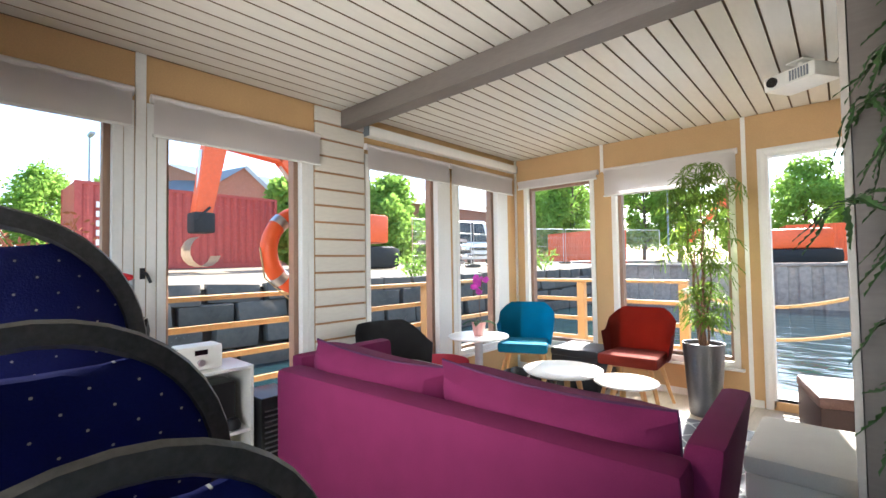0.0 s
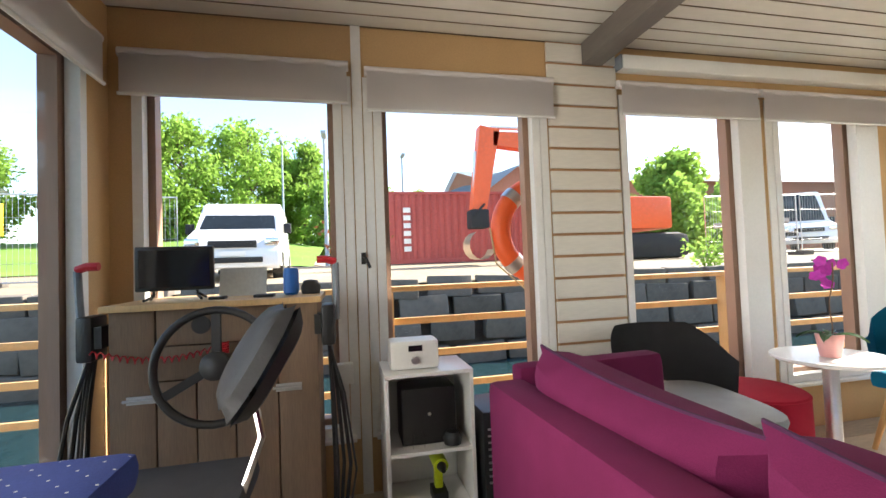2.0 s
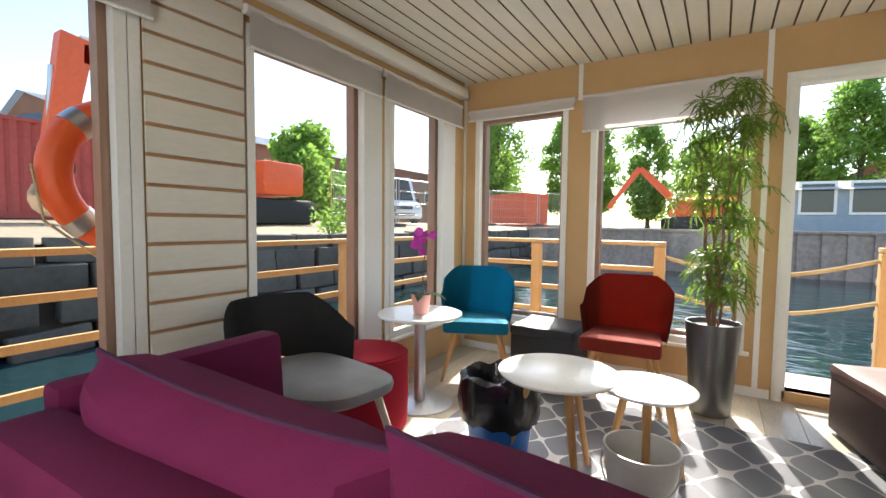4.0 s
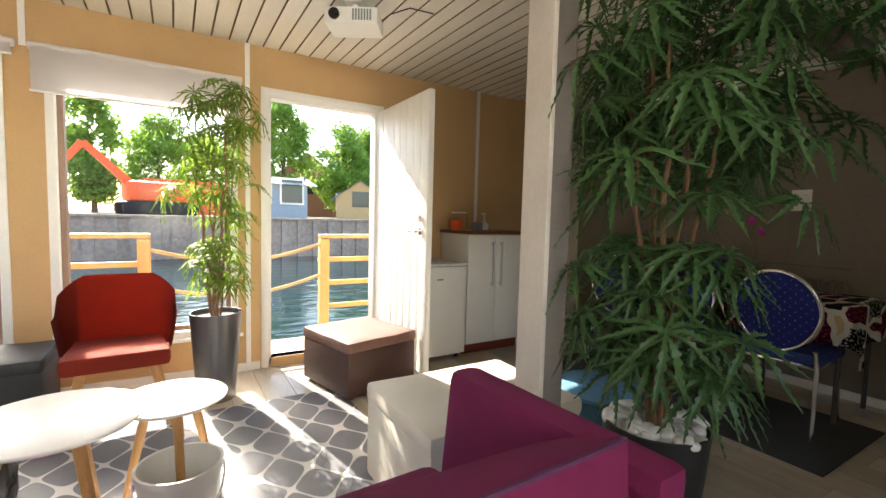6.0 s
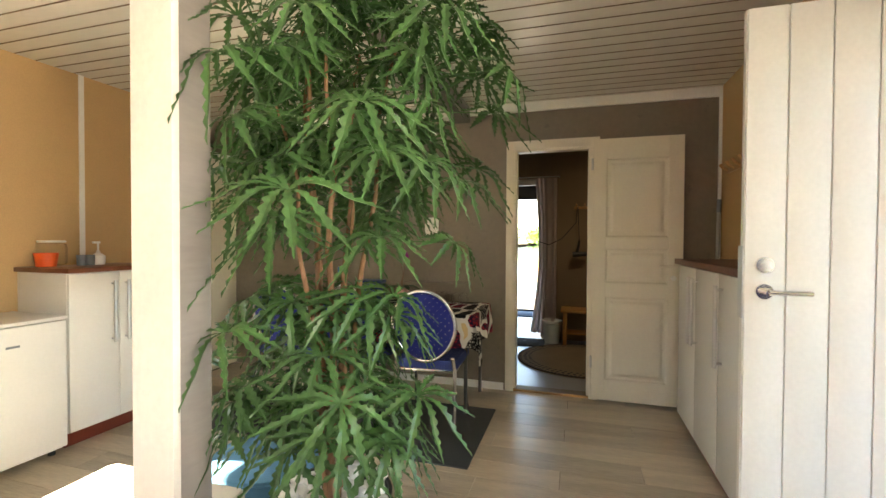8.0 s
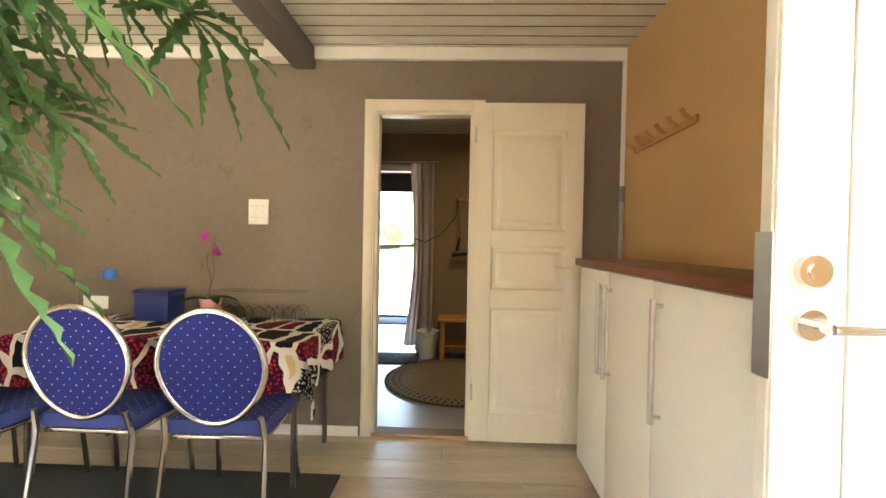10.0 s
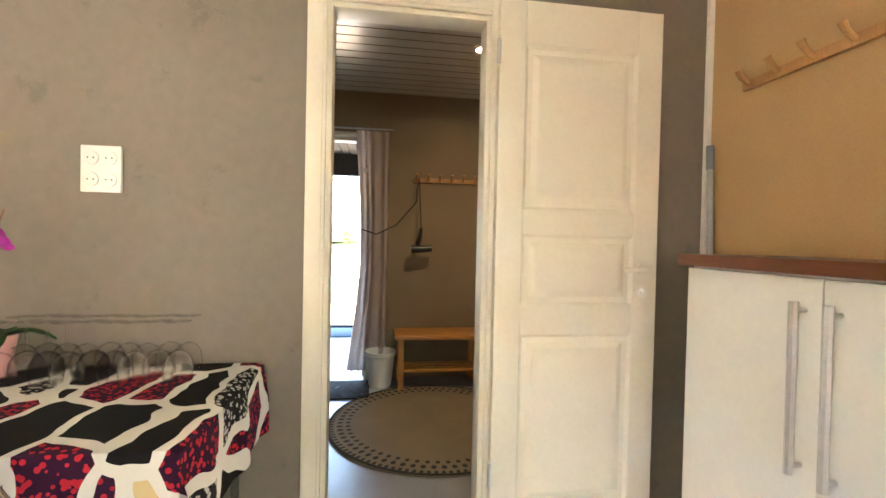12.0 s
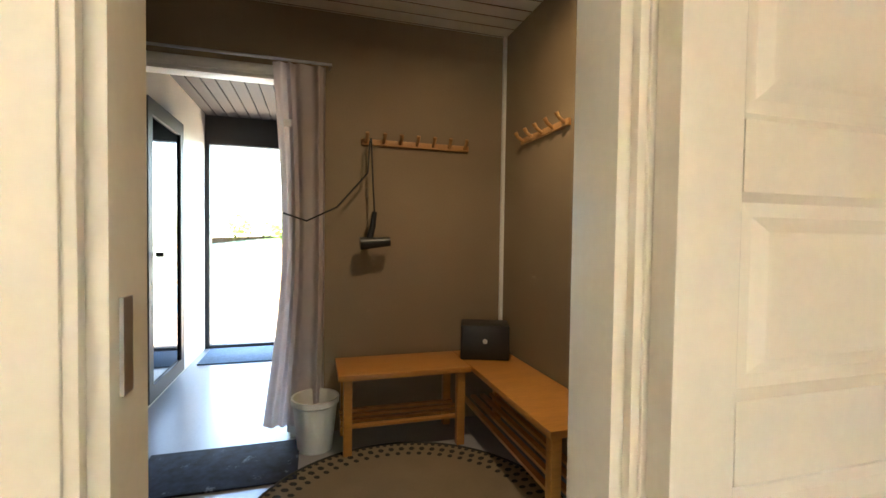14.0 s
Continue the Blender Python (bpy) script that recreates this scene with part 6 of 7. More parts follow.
def railing(label, p, q, posts, rails=(0.98, 0.74, 0.50, 0.26), cap=True):
    """A wooden railing between two points: posts, flat cap and rails."""
    r = thing("railing", label, "railing", group="deck railings")
    p, q = Vector(p), Vector(q)
    d = (q - p).normalized()
    ang = math.degrees(math.atan2(d.y, d.x))
    L = (q - p).length
    for i in range(posts):
        u = 0.045 + (L - 0.09) * i / max(1, posts - 1)
        bm = BM()
        box(bm, -0.045, 0.045, -0.045, 0.045, -0.045, 0.955, bev=0.005)
        part("post", bm, M["pine"], r, at=pose(*(p + d * u), 0, 0, ang))
    for k, z in enumerate(rails):
        bm = BM()
        if k == 0:
            box(bm, 0, L, -0.06, 0.06, z - 0.018, z + 0.018, bev=0.004)
        else:
            box(bm, 0, L, 0.047, 0.075, z - 0.024, z + 0.024, bev=0.004)
        part("handrail" if k == 0 else "rail", bm, M["pine"], r, at=pose(*p, 0, 0, ang))
    return r


railing("yellow pine deck railing along the quay side", (-2.45, -3.0, 0), (-2.45, 4.27, 0), 6)
railing("yellow pine deck railing over the water", (-2.40, 4.30, 0), (0.0, 4.30, 0), 3)
railing("yellow pine deck railing past the rope opening", (1.40, 4.30, 0), (5.6, 4.30, 0), 4)
railing("yellow pine deck railing at the helm end", (-2.40, -3.02, 0), (2.4, -3.02, 0), 5)
railing("yellow pine railing beyond the corridor door", (10.2, -1.5, 0), (10.2, 0.95, 0), 3)
for z in (0.86, 0.55):
    bm = BM()
    wire(bm, [(0.0 + 1.40 * i / 12, 4.30, z - 0.13 * math.sin(math.pi * i / 12) + 0.04 * i / 12) for i in range(13)], 0.016, 8)
    solid("rope", bm, M["rope"], "slack hemp rope across the railing opening", "rope", group="opening ropes")

# life ring hung outside the window
lr = thing("life_ring", "orange life ring with grey bands outside the window", "life ring", pose(XA - 0.26, 0.865, 1.335, 0, 90, 0))
bm = BM()
wire(bm, [(0.285 * math.cos(2 * math.pi * i / 40), 0.285 * math.sin(2 * math.pi * i / 40), 0) for i in range(40)], 0.062, 14, True)
part("ring", bm, M["orange"], lr)
for a in (45, 135, 225, 315):
    bm = BM()
    wire(bm, [(0.285 * math.cos(radians(a + j)), 0.285 * math.sin(radians(a + j)), 0) for j in (-6, 0, 6)], 0.066, 14)
    part("band", bm, M["steel"], lr)
bm = BM()
wire(bm, [(-0.02, -0.36, 0.02), (0.2, -0.33, 0.03), (0.36, -0.15, 0.03), (0.37, 0.15, 0.03), (0.62, 0.45, 0.03)], 0.006, 6)
part("rope", bm, M["rope"], lr)
bm = BM()
box(bm, -0.45, 0.45, -0.04, 0.04, 0.065, 0.10)
box(bm, -0.42, -0.34, -0.03, 0.03, 0.10, 0.165)
box(bm, 0.34, 0.42, -0.03, 0.03, 0.10, 0.165)
part("bracket", bm, M["brownframe"], lr)


def shipping_container(label, m, L, material, letters=False):
    c = thing("shipping_container", label, "container", m)
    H, W = 2.6, 2.44
    for nm, yy, sgn in (("side_wall", -W / 2, 1), ("side_wall", W / 2, -1)):
        bm = BM()
        row, x = [], 0.1
        while x < L - 0.1:
            for dx, dd in ((0, 0), (0.07, 0.0), (0.12, 0.045), (0.19, 0.045), (0.24, 0)):
                row.append((x + dx, yy + sgn * (0.01 + dd)))
            x += 0.26
        surf(bm, [[(a, b, 0.16), (a, b, H - 0.1)] for a, b in row])
        part(nm, bm, material, c, smooth=False)
    bm = BM()
    for x0, x1 in ((0, 0.1), (L - 0.1, L)):
        for y0, y1 in ((-W / 2, -W / 2 + 0.1), (W / 2 - 0.1, W / 2)):
            box(bm, x0, x1, y0, y1, 0, H)
    for y0, y1 in ((-W / 2, -W / 2 + 0.08), (W / 2 - 0.08, W / 2)):
        box(bm, 0.1, L - 0.1, y0, y1, 0, 0.16)
        box(bm, 0.1, L - 0.1, y0, y1, H - 0.1, H)
    part("frame", bm, material, c, smooth=False)
    bm = BM()
    box(bm, 0.1, L - 0.1, -W / 2 + 0.08, W / 2 - 0.08, H - 0.06, H - 0.02)
    part("roof", bm, material, c, smooth=False)
    for x0 in (0.02, L - 0.06):
        bm = BM()
        box(bm, x0, x0 + 0.04, -W / 2 + 0.1, W / 2 - 0.1, 0.02, H - 0.02)
        part("end_wall", bm, material, c, smooth=False)
    if letters:
        for i in range(6):
            bm = BM()
            box(bm, 0.50, 0.76, -W / 2 - 0.012, -W / 2 - 0.004, 1.84 - i * 0.28, 2.02 - i * 0.28)
            part("white_mark", bm, M["whiteplastic"], c, "white painted mark")
    return c


shipping_container("red corrugated shipping container with white marks on the quay", pose(-16.2, 1.25, 1.18, 0, 0, 90), 6.1, M["container"], True)
shipping_container("bright orange shipping container on the far quay", pose(-17.2, 34.5, 0.95, 0, 0, -20), 6.1, M["orange"])
shipping_container("orange covered container on the far quay", pose(-2.0, 40.0, 0.95, 0, 0, 12), 6.1, M["orange"])


def excavator(m):
    e = thing("excavator", "orange excavator with raised arm standing on the quay", "excavator", m)
    for name, ends, hh in (("boom", ((0, -1.0, 1.6), (0, -3.2, 3.9)), 0.75), ("boom_tip", ((0, -3.2, 3.9), (0, -5.1, 4.0)), 0.62), ("stick", ((0, -5.2, 4.35), (0, -5.65, 1.7)), 0.66)):
        bm = BM()
        limb(bm, *ends, 0.42, hh)
        part(name, bm, M["orange"], e)
    for p, q in (((0.0, -1.6, 1.4), (0.0, -3.2, 3.5)), ((0, -3.4, 4.4), (0, -5.1, 4.4)), ((0.0, -5.65, 3.6), (0.0, -5.75, 1.9))):
        bm = BM()
        tube(bm, p, q, 0.07)
        part("cylinder", bm, M["steel"], e)
    bm = BM()
    box(bm, -0.30, 0.30, -5.95, -5.35, 1.15, 1.75, bev=0.08)
    for k in range(5):
        tube(bm, (-0.3 + 0.15 * k, -5.9, 1.5), (-0.25 + 0.13 * k, -5.5, 1.9), 0.035)
    part("rotator", bm, M["rubber"], e)
    bm = BM()
    rows = [[(x, -5.65 + 0.42 * math.cos(a), 0.62 + 0.45 * math.sin(a)) for a in np.linspace(2.0, 6.0, 10)] for x in (-0.4, 0.4)]
    surf(bm, rows, 0.05)
    part("grab", bm, M["deck"], e)
    bm = BM()
    box(bm, -1.2, 1.2, -1.0, 0.5, 0.95, 2.0, bev=0.12)
    part("body", bm, M["orange"], e)
    bm = BM()
    box(bm, -1.2, -0.3, -1.6, -0.2, 1.0, 2.6, bev=0.1)
    part("cab", bm, M["carglass"], e)
    for x in (-1.0, 1.0):
        bm = BM()
        box(bm, x - 0.28, x + 0.28, -1.6, 1.1, 0, 0.85, bev=0.3)
        part("track", bm, M["rubber"], e)


excavator(pose(-12.6, 9.45, 1.05))


def site_fence(m, n):
    """Free-standing wire panels in round steel frames on concrete feet."""
    for i in range(n):
        f = thing("site_fence", "galvanised wire fence panel standing on the quay", "fence", m @ pose(3.5 * i, 0, 0), group="site fence panels")
        bm = BM()
        wire(bm, [(0.05, 0, 0.1), (0.05, 0, 2.0), (3.4, 0, 2.0), (3.4, 0, 0.1)], 0.022, 8, True)
        part("frame", bm, M["steel"], f)
        bm = BM()
        for k in range(1, 34):
            tube(bm, (0.05 + 0.1 * k, 0, 0.12), (0.05 + 0.1 * k, 0, 1.98), 0.0035, n=4)
        for z in (0.5, 1.0, 1.5):
            tube(bm, (0.06, 0, z), (3.39, 0, z), 0.004, n=4)
        tagged(part("wire_mesh", bm, M["steel"], f), kind="stuff")
        for x in (0.05, 3.4):
            bm = BM()
            box(bm, x - 0.12, x + 0.12, -0.3, 0.3, -0.02, 0.12, bev=0.02)
            part("foot", bm, M["stone"], f)


site_fence(pose(-10.4, -7.6, ground_z(-10.4, -6.0), 0, 0, 100), 1)
site_fence(pose(-11.5, 11.2, ground_z(-11.5, 14.0), 0, 0, 84), 2)
site_fence(pose(-12.5, 19.8, ground_z(-12.5, 21.0), 0, 0, 60), 3)


def van(label, m, colour, L=5.0, H=1.95, W=1.92):
    """A panel van that faces +x."""
    v = thing("van", label, "van", m)
    prof = [(-L / 2, 0.35), (-L / 2, H - 0.12), (-L / 2 + 0.15, H), (L / 2 - 2.0, H), (L / 2 - 1.55, H - 0.06), (L / 2 - 0.85, 1.18), (L / 2 - 0.25, 1.02), (L / 2 - 0.04, 0.80), (L / 2, 0.45), (L / 2 - 0.05, 0.28), (-L / 2, 0.30)]
    bm = BM()
    A = [bm.verts.new((x, -W / 2 + (0.10 if z > 1.1 else 0), z)) for x, z in prof]
    B = [bm.verts.new((x, W / 2 - (0.10 if z > 1.1 else 0), z)) for x, z in prof]
    bm.faces.new(A)
    bm.faces.new(B[::-1])
    k = len(prof)
    for i in range(k):
        bm.faces.new((A[i], B[i], B[(i + 1) % k], A[(i + 1) % k]))
    bmesh.ops.bevel(bm, geom=list(bm.edges), offset=0.05, segments=2, affect="EDGES")
    body = part("body", bm, colour, v)
    bm = BM()
    surf(bm, [[(L / 2 - 1.50, y, H - 0.13), (L / 2 - 0.86, y * 1.12, 1.22)] for y in (-0.72, 0, 0.72)], 0.03)
    part("windscreen", bm, M["carglass"], v)
    bm = BM()
    box(bm, L / 2 - 0.03, L / 2 + 0.025, -0.48, 0.48, 0.74, 0.90, bev=0.02)
    part("grille", bm, M["rubber"], v)
    bm = BM()
    box(bm, L / 2 - 0.02, L / 2 + 0.03, -0.6, 0.6, 0.42, 0.54, bev=0.02)
    part("air_intake", bm, M["rubber"], v)
    bm = BM()
    box(bm, L / 2 + 0.012, L / 2 + 0.034, -0.26, 0.26, 0.57, 0.67)
    part("number_plate", bm, M["white"], v)
    for s in (-1, 1):
        bm = BM()
        box(bm, L / 2 - 0.20, L / 2 - 0.015, s * 0.78 - 0.15, s * 0.78 + 0.15, 0.78, 0.96, bev=0.05)
        part("headlight", bm, M["chrome"], v)
        bm = BM()
        box(bm, L / 2 - 1.2, L / 2 - 1.05, s * (W / 2 + 0.10) - 0.09, s * (W / 2 + 0.10) + 0.09, 1.12, 1.36, bev=0.04)
        part("mirror", bm, M["rubber"], v)
        bm = BM()
        surf(bm, [[(L / 2 - 2.3, s * (W / 2 - 0.085), 1.25), (L / 2 - 2.3, s * (W / 2 - 0.11), 1.72)], [(L / 2 - 1.2, s * (W / 2 - 0.085), 1.25), (L / 2 - 1.6, s * (W / 2 - 0.11), 1.72)]], 0.02)
        part("side_window", bm, M["carglass"], v)
        for x in (-L / 2 + 0.95, L / 2 - 0.95):
            bm = BM()
            tube(bm, (x, s * (W / 2 - 0.22), 0.33), (x, s * (W / 2 + 0.005), 0.33), 0.33, n=24)
            part("wheel", bm, M["rubber"], v)


van("white panel van parked on the quay, facing the boat", pose(-11.9, -2.85, 0.90, 0, 0, 4), M["carwhite"])
van("pale blue-white tall van parked by the far quay", pose(-15.2, 19.0, 1.12, 0, 0, -35), M["carwhite"], 5.6, 2.5, 2.0)
van("white car parked by the brick building", pose(-17.5, -16.0, 1.1, 0, 0, 60), M["carwhite"], 4.4, 1.5, 1.8)


def house(name, label, m, w, d, h, rise, wallm, roofm, windows=0, gable_x=True):
    """A building with a ridge along its length x, eaves, windows on both long sides."""
    b = thing(name, label, "building", m)
    bm = BM()
    sec = [(-d / 2, -1), (-d / 2, h), (0, h + rise), (d / 2, h), (d / 2, -1)]
    A = [bm.verts.new((-w / 2, y, z)) for y, z in sec]
    B = [bm.verts.new((w / 2, y, z)) for y, z in sec]
    bm.faces.new(A)
    bm.faces.new(B[::-1])
    for i in range(4):
        bm.faces.new((A[i], B[i], B[i + 1], A[i + 1]))
    part("wall", bm, wallm, b, smooth=False)
    for s in (-1, 1):
        bm = BM()
        surf(bm, [[(x, 0, h + rise + 0.06), (x, s * (d / 2 + 0.5), h - rise / d + 0.03)] for x in (-w / 2 - 0.4, w / 2 + 0.4)], 0.16)
        part("roof", bm, roofm, b, smooth=False)
    for i in range(windows):
        for s in (-1, 1):
            x = -w / 2 + (i + 0.5) * w / windows
            bm = BM()
            box(bm, x - 0.55, x + 0.55, s * d / 2 - 0.04, s * d / 2 + 0.04, h * 0.45, h * 0.45 + 1.2)
            wn_ = part("window", bm, M["carglass"], b)
            bm = BM()
            for x0, x1, z0, z1 in ((x - 0.65, x - 0.55, -0.1, 1.3), (x + 0.55, x + 0.65, -0.1, 1.3), (x - 0.55, x + 0.55, 1.2, 1.3), (x - 0.55, x + 0.55, -0.1, 0)):
                box(bm, x0, x1, s * d / 2 - 0.06, s * d / 2 + 0.06, h * 0.45 + z0, h * 0.45 + z1)
            part("frame", bm, M["white"], wn_)
    for x in (-w / 2, w / 2):
        bm = BM()
        box(bm, x - 0.04, x + 0.04, -0.7, 0.7, h * 0.55, h * 0.55 + 1.3)
        part("window", bm, M["carglass"], b)
    return b


house("warehouse", "long red brick warehouse with grey sheet roof", pose(-38, 34, 1.0, 0, 0, 90), 48, 16, 6.2, 2.2, M["brick"], M["roofsheet"], 9)
house("brick_house", "red brick building with grey roof behind the container", pose(-34, 10.5, 1.2, 0, 0, 12), 12, 7, 4.2, 2.4, M["brick"], M["roofsheet"], 3)
house("brick_house", "orange brick building by the car park", pose(-20, -22, 1.2, 0, 0, 60), 14, 8, 3.6, 1.6, M["brick"], M["roofsheet"], 4)
house("cabin", "small grey site cabin on the far quay", pose(4.6, 25.5, 0.95, 0, 0, 6), 3.4, 2.2, 1.9, 0.3, M["bluepaint"], M["white"], 2)
house("house", "ochre wooden house among the trees", pose(14.5, 38, 0.9, 0, 0, 70), 5, 4, 1.9, 1.3, M["pine"], M["roofsheet"], 3)
house("house", "red wooden house among the trees", pose(14.5, 58, 0.9, 0, 0, 80), 9, 7, 5.0, 2.6, M["brick"], M["roofsheet"], 3)


def tree(label, x, y, h, r, seed, crown_from=0.22, leaves=9000, size=0.20):
    """A tapered trunk with limbs and a crown of many small leaves in uneven clumps."""
    rng = random.Random(seed)
    z0 = ground_z(x, y) - 0.1 if (x < QX or y > QY) else -0.7
    t = thing("tree", label, "tree", pose(x, y, z0), group="harbour trees")
    bm = BM()
    wire(bm, [(0.15 * math.sin(k * 0.7 + seed), 0.15 * math.cos(k * 0.9), h * 0.94 * k / 8) for k in range(9)], [max(0.02, 0.022 * h * (1 - k / 8.6)) for k in range(9)], 8)
    clumps = []
    for i in range(64):
        u = rng.uniform(crown_from, 0.98)
        prof = math.sin(math.pi * min(1, (u - crown_from) / (1 - crown_from) * 0.88 + 0.12)) ** 0.7
        a = rng.uniform(0, 6.283)
        rr = r * prof * rng.uniform(0.35, 1.0)
        c = Vector((rr * math.cos(a), rr * math.sin(a), h * u))
        wire(bm, [(0, 0, h * max(0.1, u - 0.12)), c * 0.55 + Vector((0, 0, h * (u - 0.06) * 0.45)), c], [0.05, 0.035, 0.012], 5)
        clumps.append((c, r * rng.uniform(0.28, 0.50)))
    part("trunk", bm, M["bark"], t)
    vs, fs = [], []
    for i in range(leaves):
        c, cr = clumps[i % len(clumps)]
        d = Vector((rng.gauss(0, 1), rng.gauss(0, 1), rng.gauss(0, 0.8)))
        p = c + d.normalized() * cr * rng.random() ** 0.45
        e1 = Vector((rng.gauss(0, 1), rng.gauss(0, 1), rng.gauss(0, 1))).normalized()
        e2 = e1.orthogonal().normalized()
        s = size * rng.uniform(0.6, 1.3)
        k = len(vs)
        vs += [p - e1 * s, p + e2 * s * 0.55, p + e1 * s, p - e2 * s * 0.55]
        fs.append((k, k + 1, k + 2, k + 3))
    me = bpy.data.meshes.new("crown")
    me.from_pydata([tuple(v) for v in vs], [], fs)
    me.materials.append(M["treeleaf"])
    cr_ = new("crown", me)
    cr_.parent = t


for i, (x, y, h, r) in enumerate(((-38, -13, 11.5, 3.2), (-41, -8.6, 12.5, 3.4), (-36, -15.5, 11, 3), (-46, -6.5, 11.5, 2.2), (-44, -3.8, 12, 2.4), (-40, -1.6, 8, 2.2), (-42, -19, 12, 3.4), (-33, -24, 9, 3),
                                  (-20.0, 10.6, 4.4, 1.6), (-21.5, 18.8, 5.6, 2.3), (-27, 29, 5, 2.6), (-52, 4, 9, 3), (-56, 9, 9, 3))):
    tree("leafy green birch on the quay side", x, y, h, r, i + 20, 0.16)
for i, (x, y, h, r) in enumerate(((-18.5, 40, 12.5, 3.0), (-22, 44, 10, 3.6), (-14, 47, 11, 2.4), (-10.5, 46, 12, 2.2), (-5.5, 45, 10.5, 2.2), (-1, 50, 9, 3), (3, 55, 8, 3.6), (8.6, 42, 11, 2.5), (6.2, 46, 9, 2.2), (14.0, 41, 8.6, 2.6), (17.5, 44, 9, 3), (22, 48, 10, 3.2), (-26, 50, 11, 4))):
    tree("leafy green tree on the far quay", x, y, h, r, i + 60, 0.14)
for i in range(9):
    tree("distant tree on the far shore", 220 + (i % 3) * 6, -50 + i * 17, 8 + i % 4, 8, i + 90, 0.05, 700, 0.9)

# small things on the quay: reddish shrub, lamp post, rubble pile, yellow digger
def shrub(name, label, x, y, h, w, material, seed, n=260):
    rng = random.Random(seed)
    s = thing(name, label, "shrub", pose(x, y, ground_z(x, y) - 0.05))
    for k in range(7):
        bm = BM()
        a = rng.uniform(0, 6.28)
        tip = Vector((w * 0.5 * math.cos(a), w * 0.5 * math.sin(a), h * rng.uniform(0.6, 1)))
        wire(bm, [(0, 0, 0), tip * 0.5 + Vector((0, 0, 0.1)), tip], 0.012, 5)
        for j in range(n // 7):
            u = rng.uniform(0.25, 1)
            p = tip * u + Vector((rng.gauss(0, 0.12), rng.gauss(0, 0.12), rng.gauss(0, 0.1)))
            e1 = Vector((rng.gauss(0, 1), rng.gauss(0, 1), rng.gauss(0, 1))).normalized() * 0.06
            e2 = e1.orthogonal().normalized() * 0.03
            bm.faces.new([bm.verts.new(q) for q in (p - e1, p + e2, p + e1, p - e2)])
        part("branch", bm, material, s)


shrub("shrub", "small reddish shrub at the quay edge", -7.9, -0.1, 1.35, 1.1, M["shrub"], 1)
shrub("shrub", "low green weeds at the quay edge", -7.7, 7.6, 0.8, 0.9, M["treeleaf"], 2)
shrub("shrub", "low green bush at the quay edge", -6.9 - 0.6, 14.5, 1.1, 1.6, M["treeleaf"], 3)
for x, y, h in ((-30, -4.2, 8), (-24, 3.0, 6), (-9.8, 40, 9), (-17, -1.0, 5)):
    lp = thing("street_lamp", "thin grey lamp post beyond the quay", "lamp post", pose(x, y, ground_z(x, y)), group="harbour lamp posts")
    bm = BM()
    tube(bm, (0, 0, 0), (0, 0, h), 0.09, 0.05)
    part("pole", bm, M["bluepaint"], lp)
    bm = BM()
    box(bm, -0.1, 0.7, -0.1, 0.1, h, h + 0.12, bev=0.03)
    part("lamp_head", bm, M["bluepaint"], lp)
rub = thing("scrap_heap", "dark heap of scrap steel on the quay", "scrap", pose(-13.2, 15.2, ground_z(-13.2, 15.2)))
rng = random.Random(8)
for k in range(22):
    bm = BM()
    box(bm, -0.6, 0.6, -0.08, 0.08, -0.08, 0.08)
    part("beam", bm, M["rubber"] if k % 3 else M["piles"], rub, at=pose(rng.uniform(-0.5, 0.5), rng.uniform(-0.9, 0.9), 0.12 + 0.055 * k, rng.uniform(-20, 20), rng.uniform(-12, 12), rng.uniform(0, 180)))
sg = thing("sign_board", "yellow sign board on a post by the quay", "sign", pose(-9.5, -7.4, ground_z(-9.5, -7.4), 0, 0, 40))
boxpart("board", (-0.03, 0.03, -0.5, 0.5, 1.1, 1.75), M["yellow"], sg, bev=0.005)
bm = BM()
tube(bm, (0, 0, 0), (0, 0, 1.8), 0.04)
part("post", bm, M["bluepaint"], sg)
dg = thing("digger", "orange low digger on the far quay", "digger", pose(-0.6, 27.5, 0.95, 0, 0, 15))
boxpart("body", (-1.4, 1.4, -1, 1, 0.7, 1.7), M["orange"], dg, bev=0.2)
boxpart("track", (-1.7, 1.7, -1.2, -0.7, 0, 0.7), M["rubber"], dg, bev=0.25)
boxpart("track", (-1.7, 1.7, 0.7, 1.2, 0, 0.7), M["rubber"], dg, bev=0.25)
bm = BM()
limb(bm, (-1, 0, 1.4), (-3.0, 0, 3.4), 0.3, 0.4)
limb(bm, (-3.0, 0, 3.4), (-4.6, 0, 1.2), 0.26, 0.32)
part("arm", bm, M["orange"], dg)

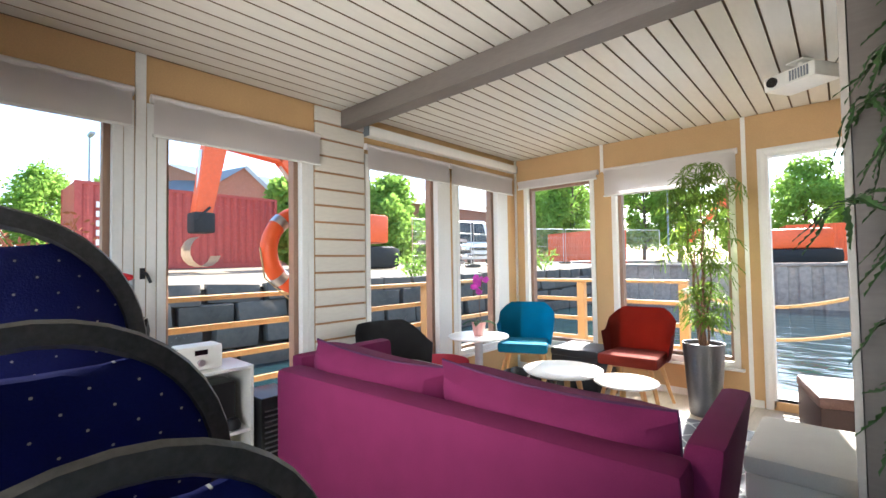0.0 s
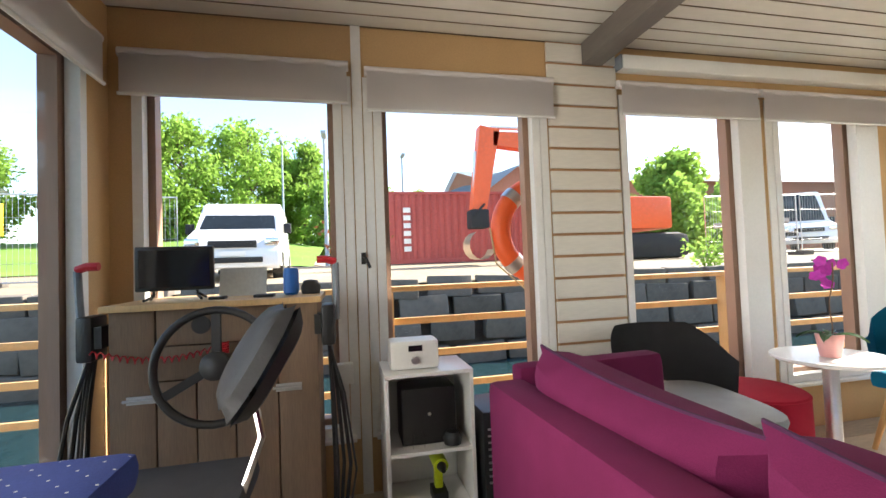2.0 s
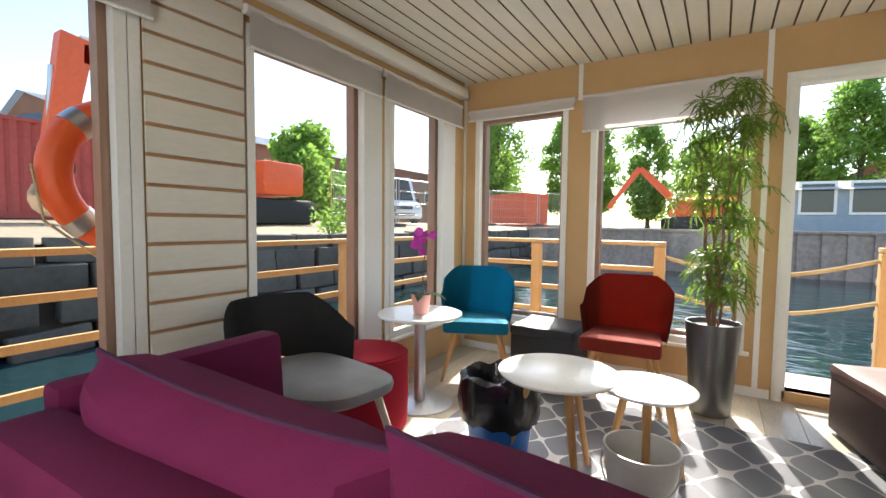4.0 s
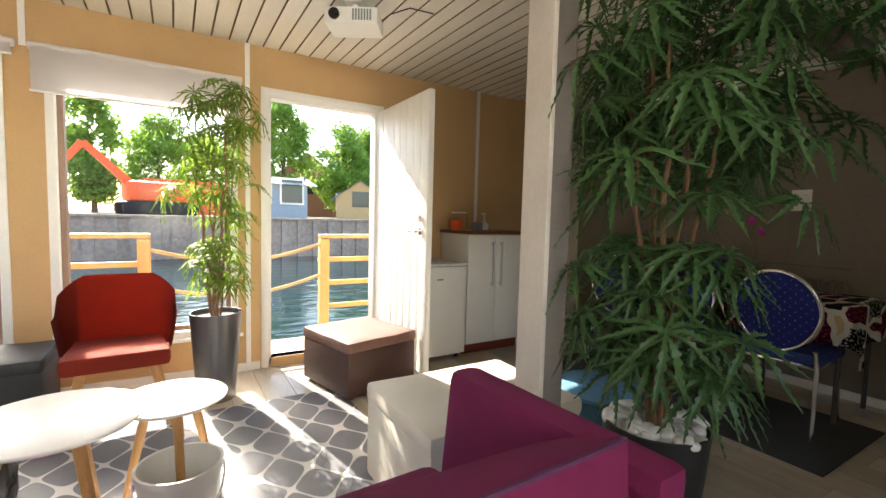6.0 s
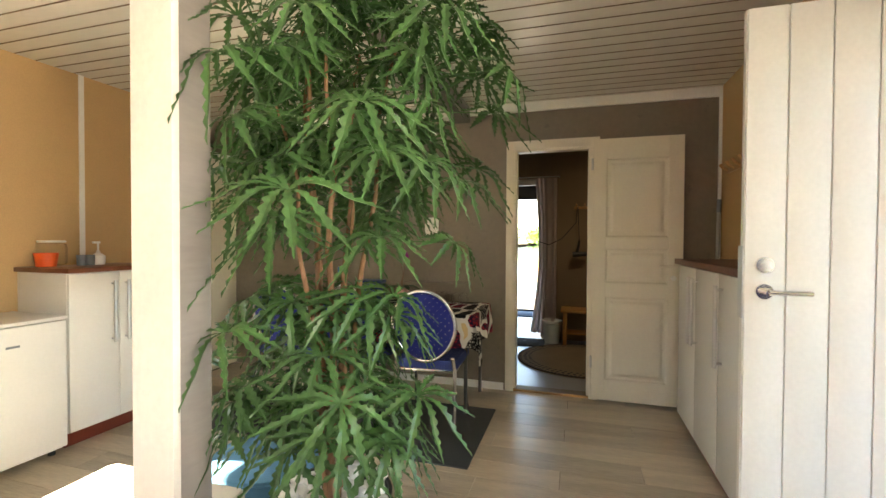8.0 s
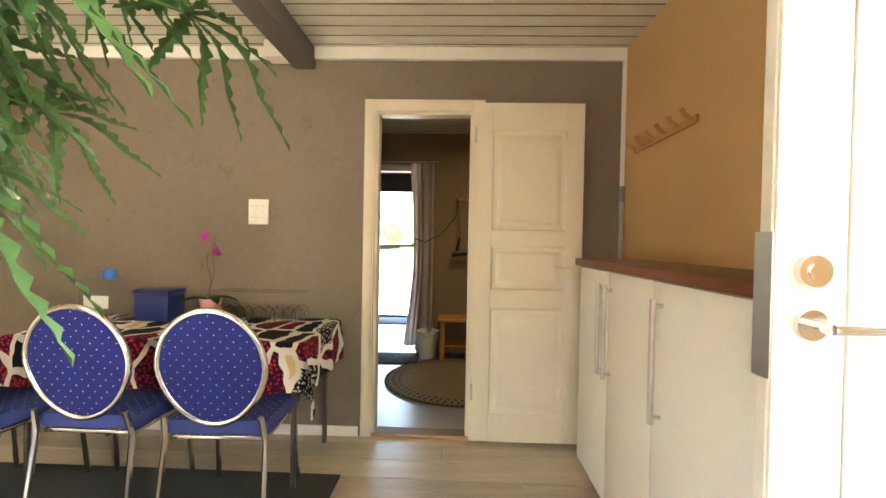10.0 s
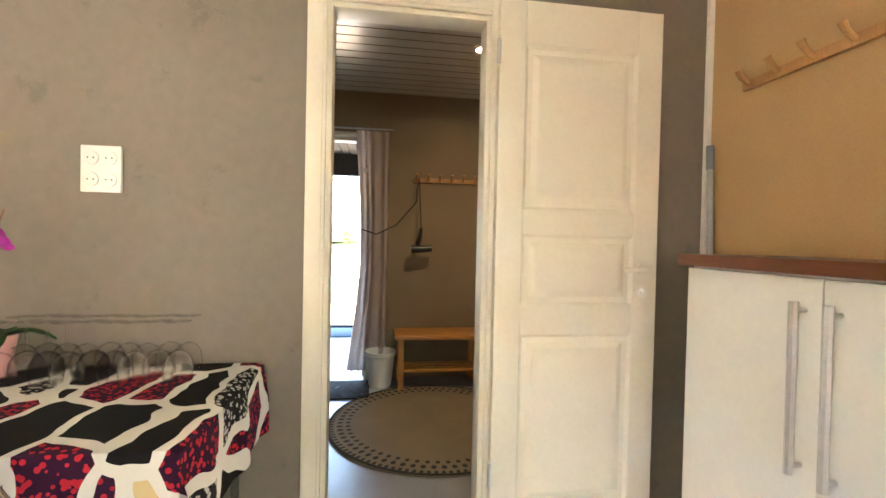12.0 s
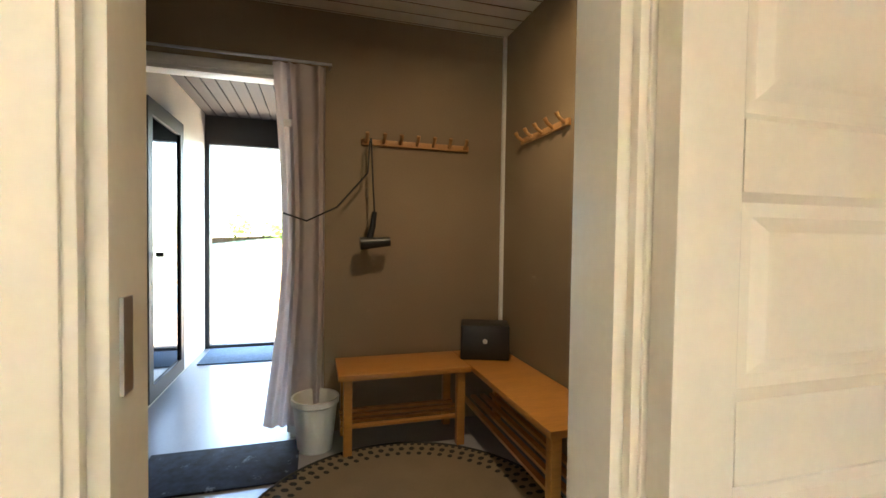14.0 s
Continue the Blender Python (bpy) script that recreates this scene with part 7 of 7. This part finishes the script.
# ---- rug with a trellis pattern ----
def trellis_mat():
    """Light ogee lines on grey wool, built from two crossing waves."""
    m = mat("trellis_rug_wool", (0.17, 0.17, 0.185), 0.95, vary=0.12, scale=6, grain=250, bump=0.4, spec=0.1)
    t = m.node_tree
    b = t.nodes["Principled BSDF"]
    co = t.nodes.new("ShaderNodeTexCoord")
    sx = t.nodes.new("ShaderNodeSeparateXYZ")
    t.links.new(co.outputs["Object"], sx.inputs[0])

    def op(kind, a, c=None):
        n = t.nodes.new("ShaderNodeMath")
        n.operation = kind
        for i, v in enumerate((a, c)):
            if v is None:
                continue
            if isinstance(v, (int, float)):
                n.inputs[i].default_value = v
            else:
                t.links.new(v, n.inputs[i])
        return n.outputs[0]
    kx, ky = 2 * math.pi / 0.235, 2 * math.pi / 0.30
    cx, cy = op("COSINE", op("MULTIPLY", sx.outputs[0], kx)), op("COSINE", op("MULTIPLY", sx.outputs[1], ky))
    c2 = op("MULTIPLY", op("COSINE", op("MULTIPLY", sx.outputs[1], 2 * ky)), 0.12)
    c3 = op("MULTIPLY", op("COSINE", op("MULTIPLY", sx.outputs[0], 2 * kx)), -0.12)
    f = op("ABSOLUTE", op("ADD", op("ADD", cx, cy), op("ADD", c2, c3)))
    line = op("LESS_THAN", f, 0.17)
    mx = t.nodes.new("ShaderNodeMixRGB")
    old = b.inputs["Base Color"].links[0].from_socket
    t.links.new(line, mx.inputs[0])
    t.links.new(old, mx.inputs[1])
    mx.inputs[2].default_value = (0.52, 0.51, 0.49, 1)
    t.links.new(mx.outputs[0], b.inputs["Base Color"])
    return m


bm = BM()
box(bm, -0.90, 1.12, 0.75, 2.82, 0.0, 0.010, bev=0.004)
solid("rug", bm, trellis_mat(), "grey rug with a pale trellis pattern under the tables", "rug")

# ---- floor planks ----
rng = random.Random(12)
PW, PL = 0.19, 1.28
bm = BM()
box(bm, 0.0015, PW - 0.0015, 0.0015, PL - 0.0015, -0.008, 0.0)
plank_me = mesh_of("plank", bm, M["floor"], False)
short = {}
k = 0
x = XA
while x < XC - 0.001:
    w = min(PW, XC - x)
    y = YD - (k * 0.43) % PL
    while y < YB:
        y0, y1 = max(y, YD), min(y + PL, YB)
        if y1 - y0 > 0.02:
            if y1 - y0 > PL - 0.01 and w > PW - 0.01:
                me = plank_me
            else:
                bm = BM()
                box(bm, 0.0015, w - 0.0015, 0.0015, y1 - y0 - 0.0015, -0.008, 0.0)
                me = mesh_of("plank", bm, M["floor"], False)
            p = new("plank", me)
            p.parent = floor_ob
            p.matrix_basis = pose(x, y0, 0)
        y += PL
    x += PW
    k += 1
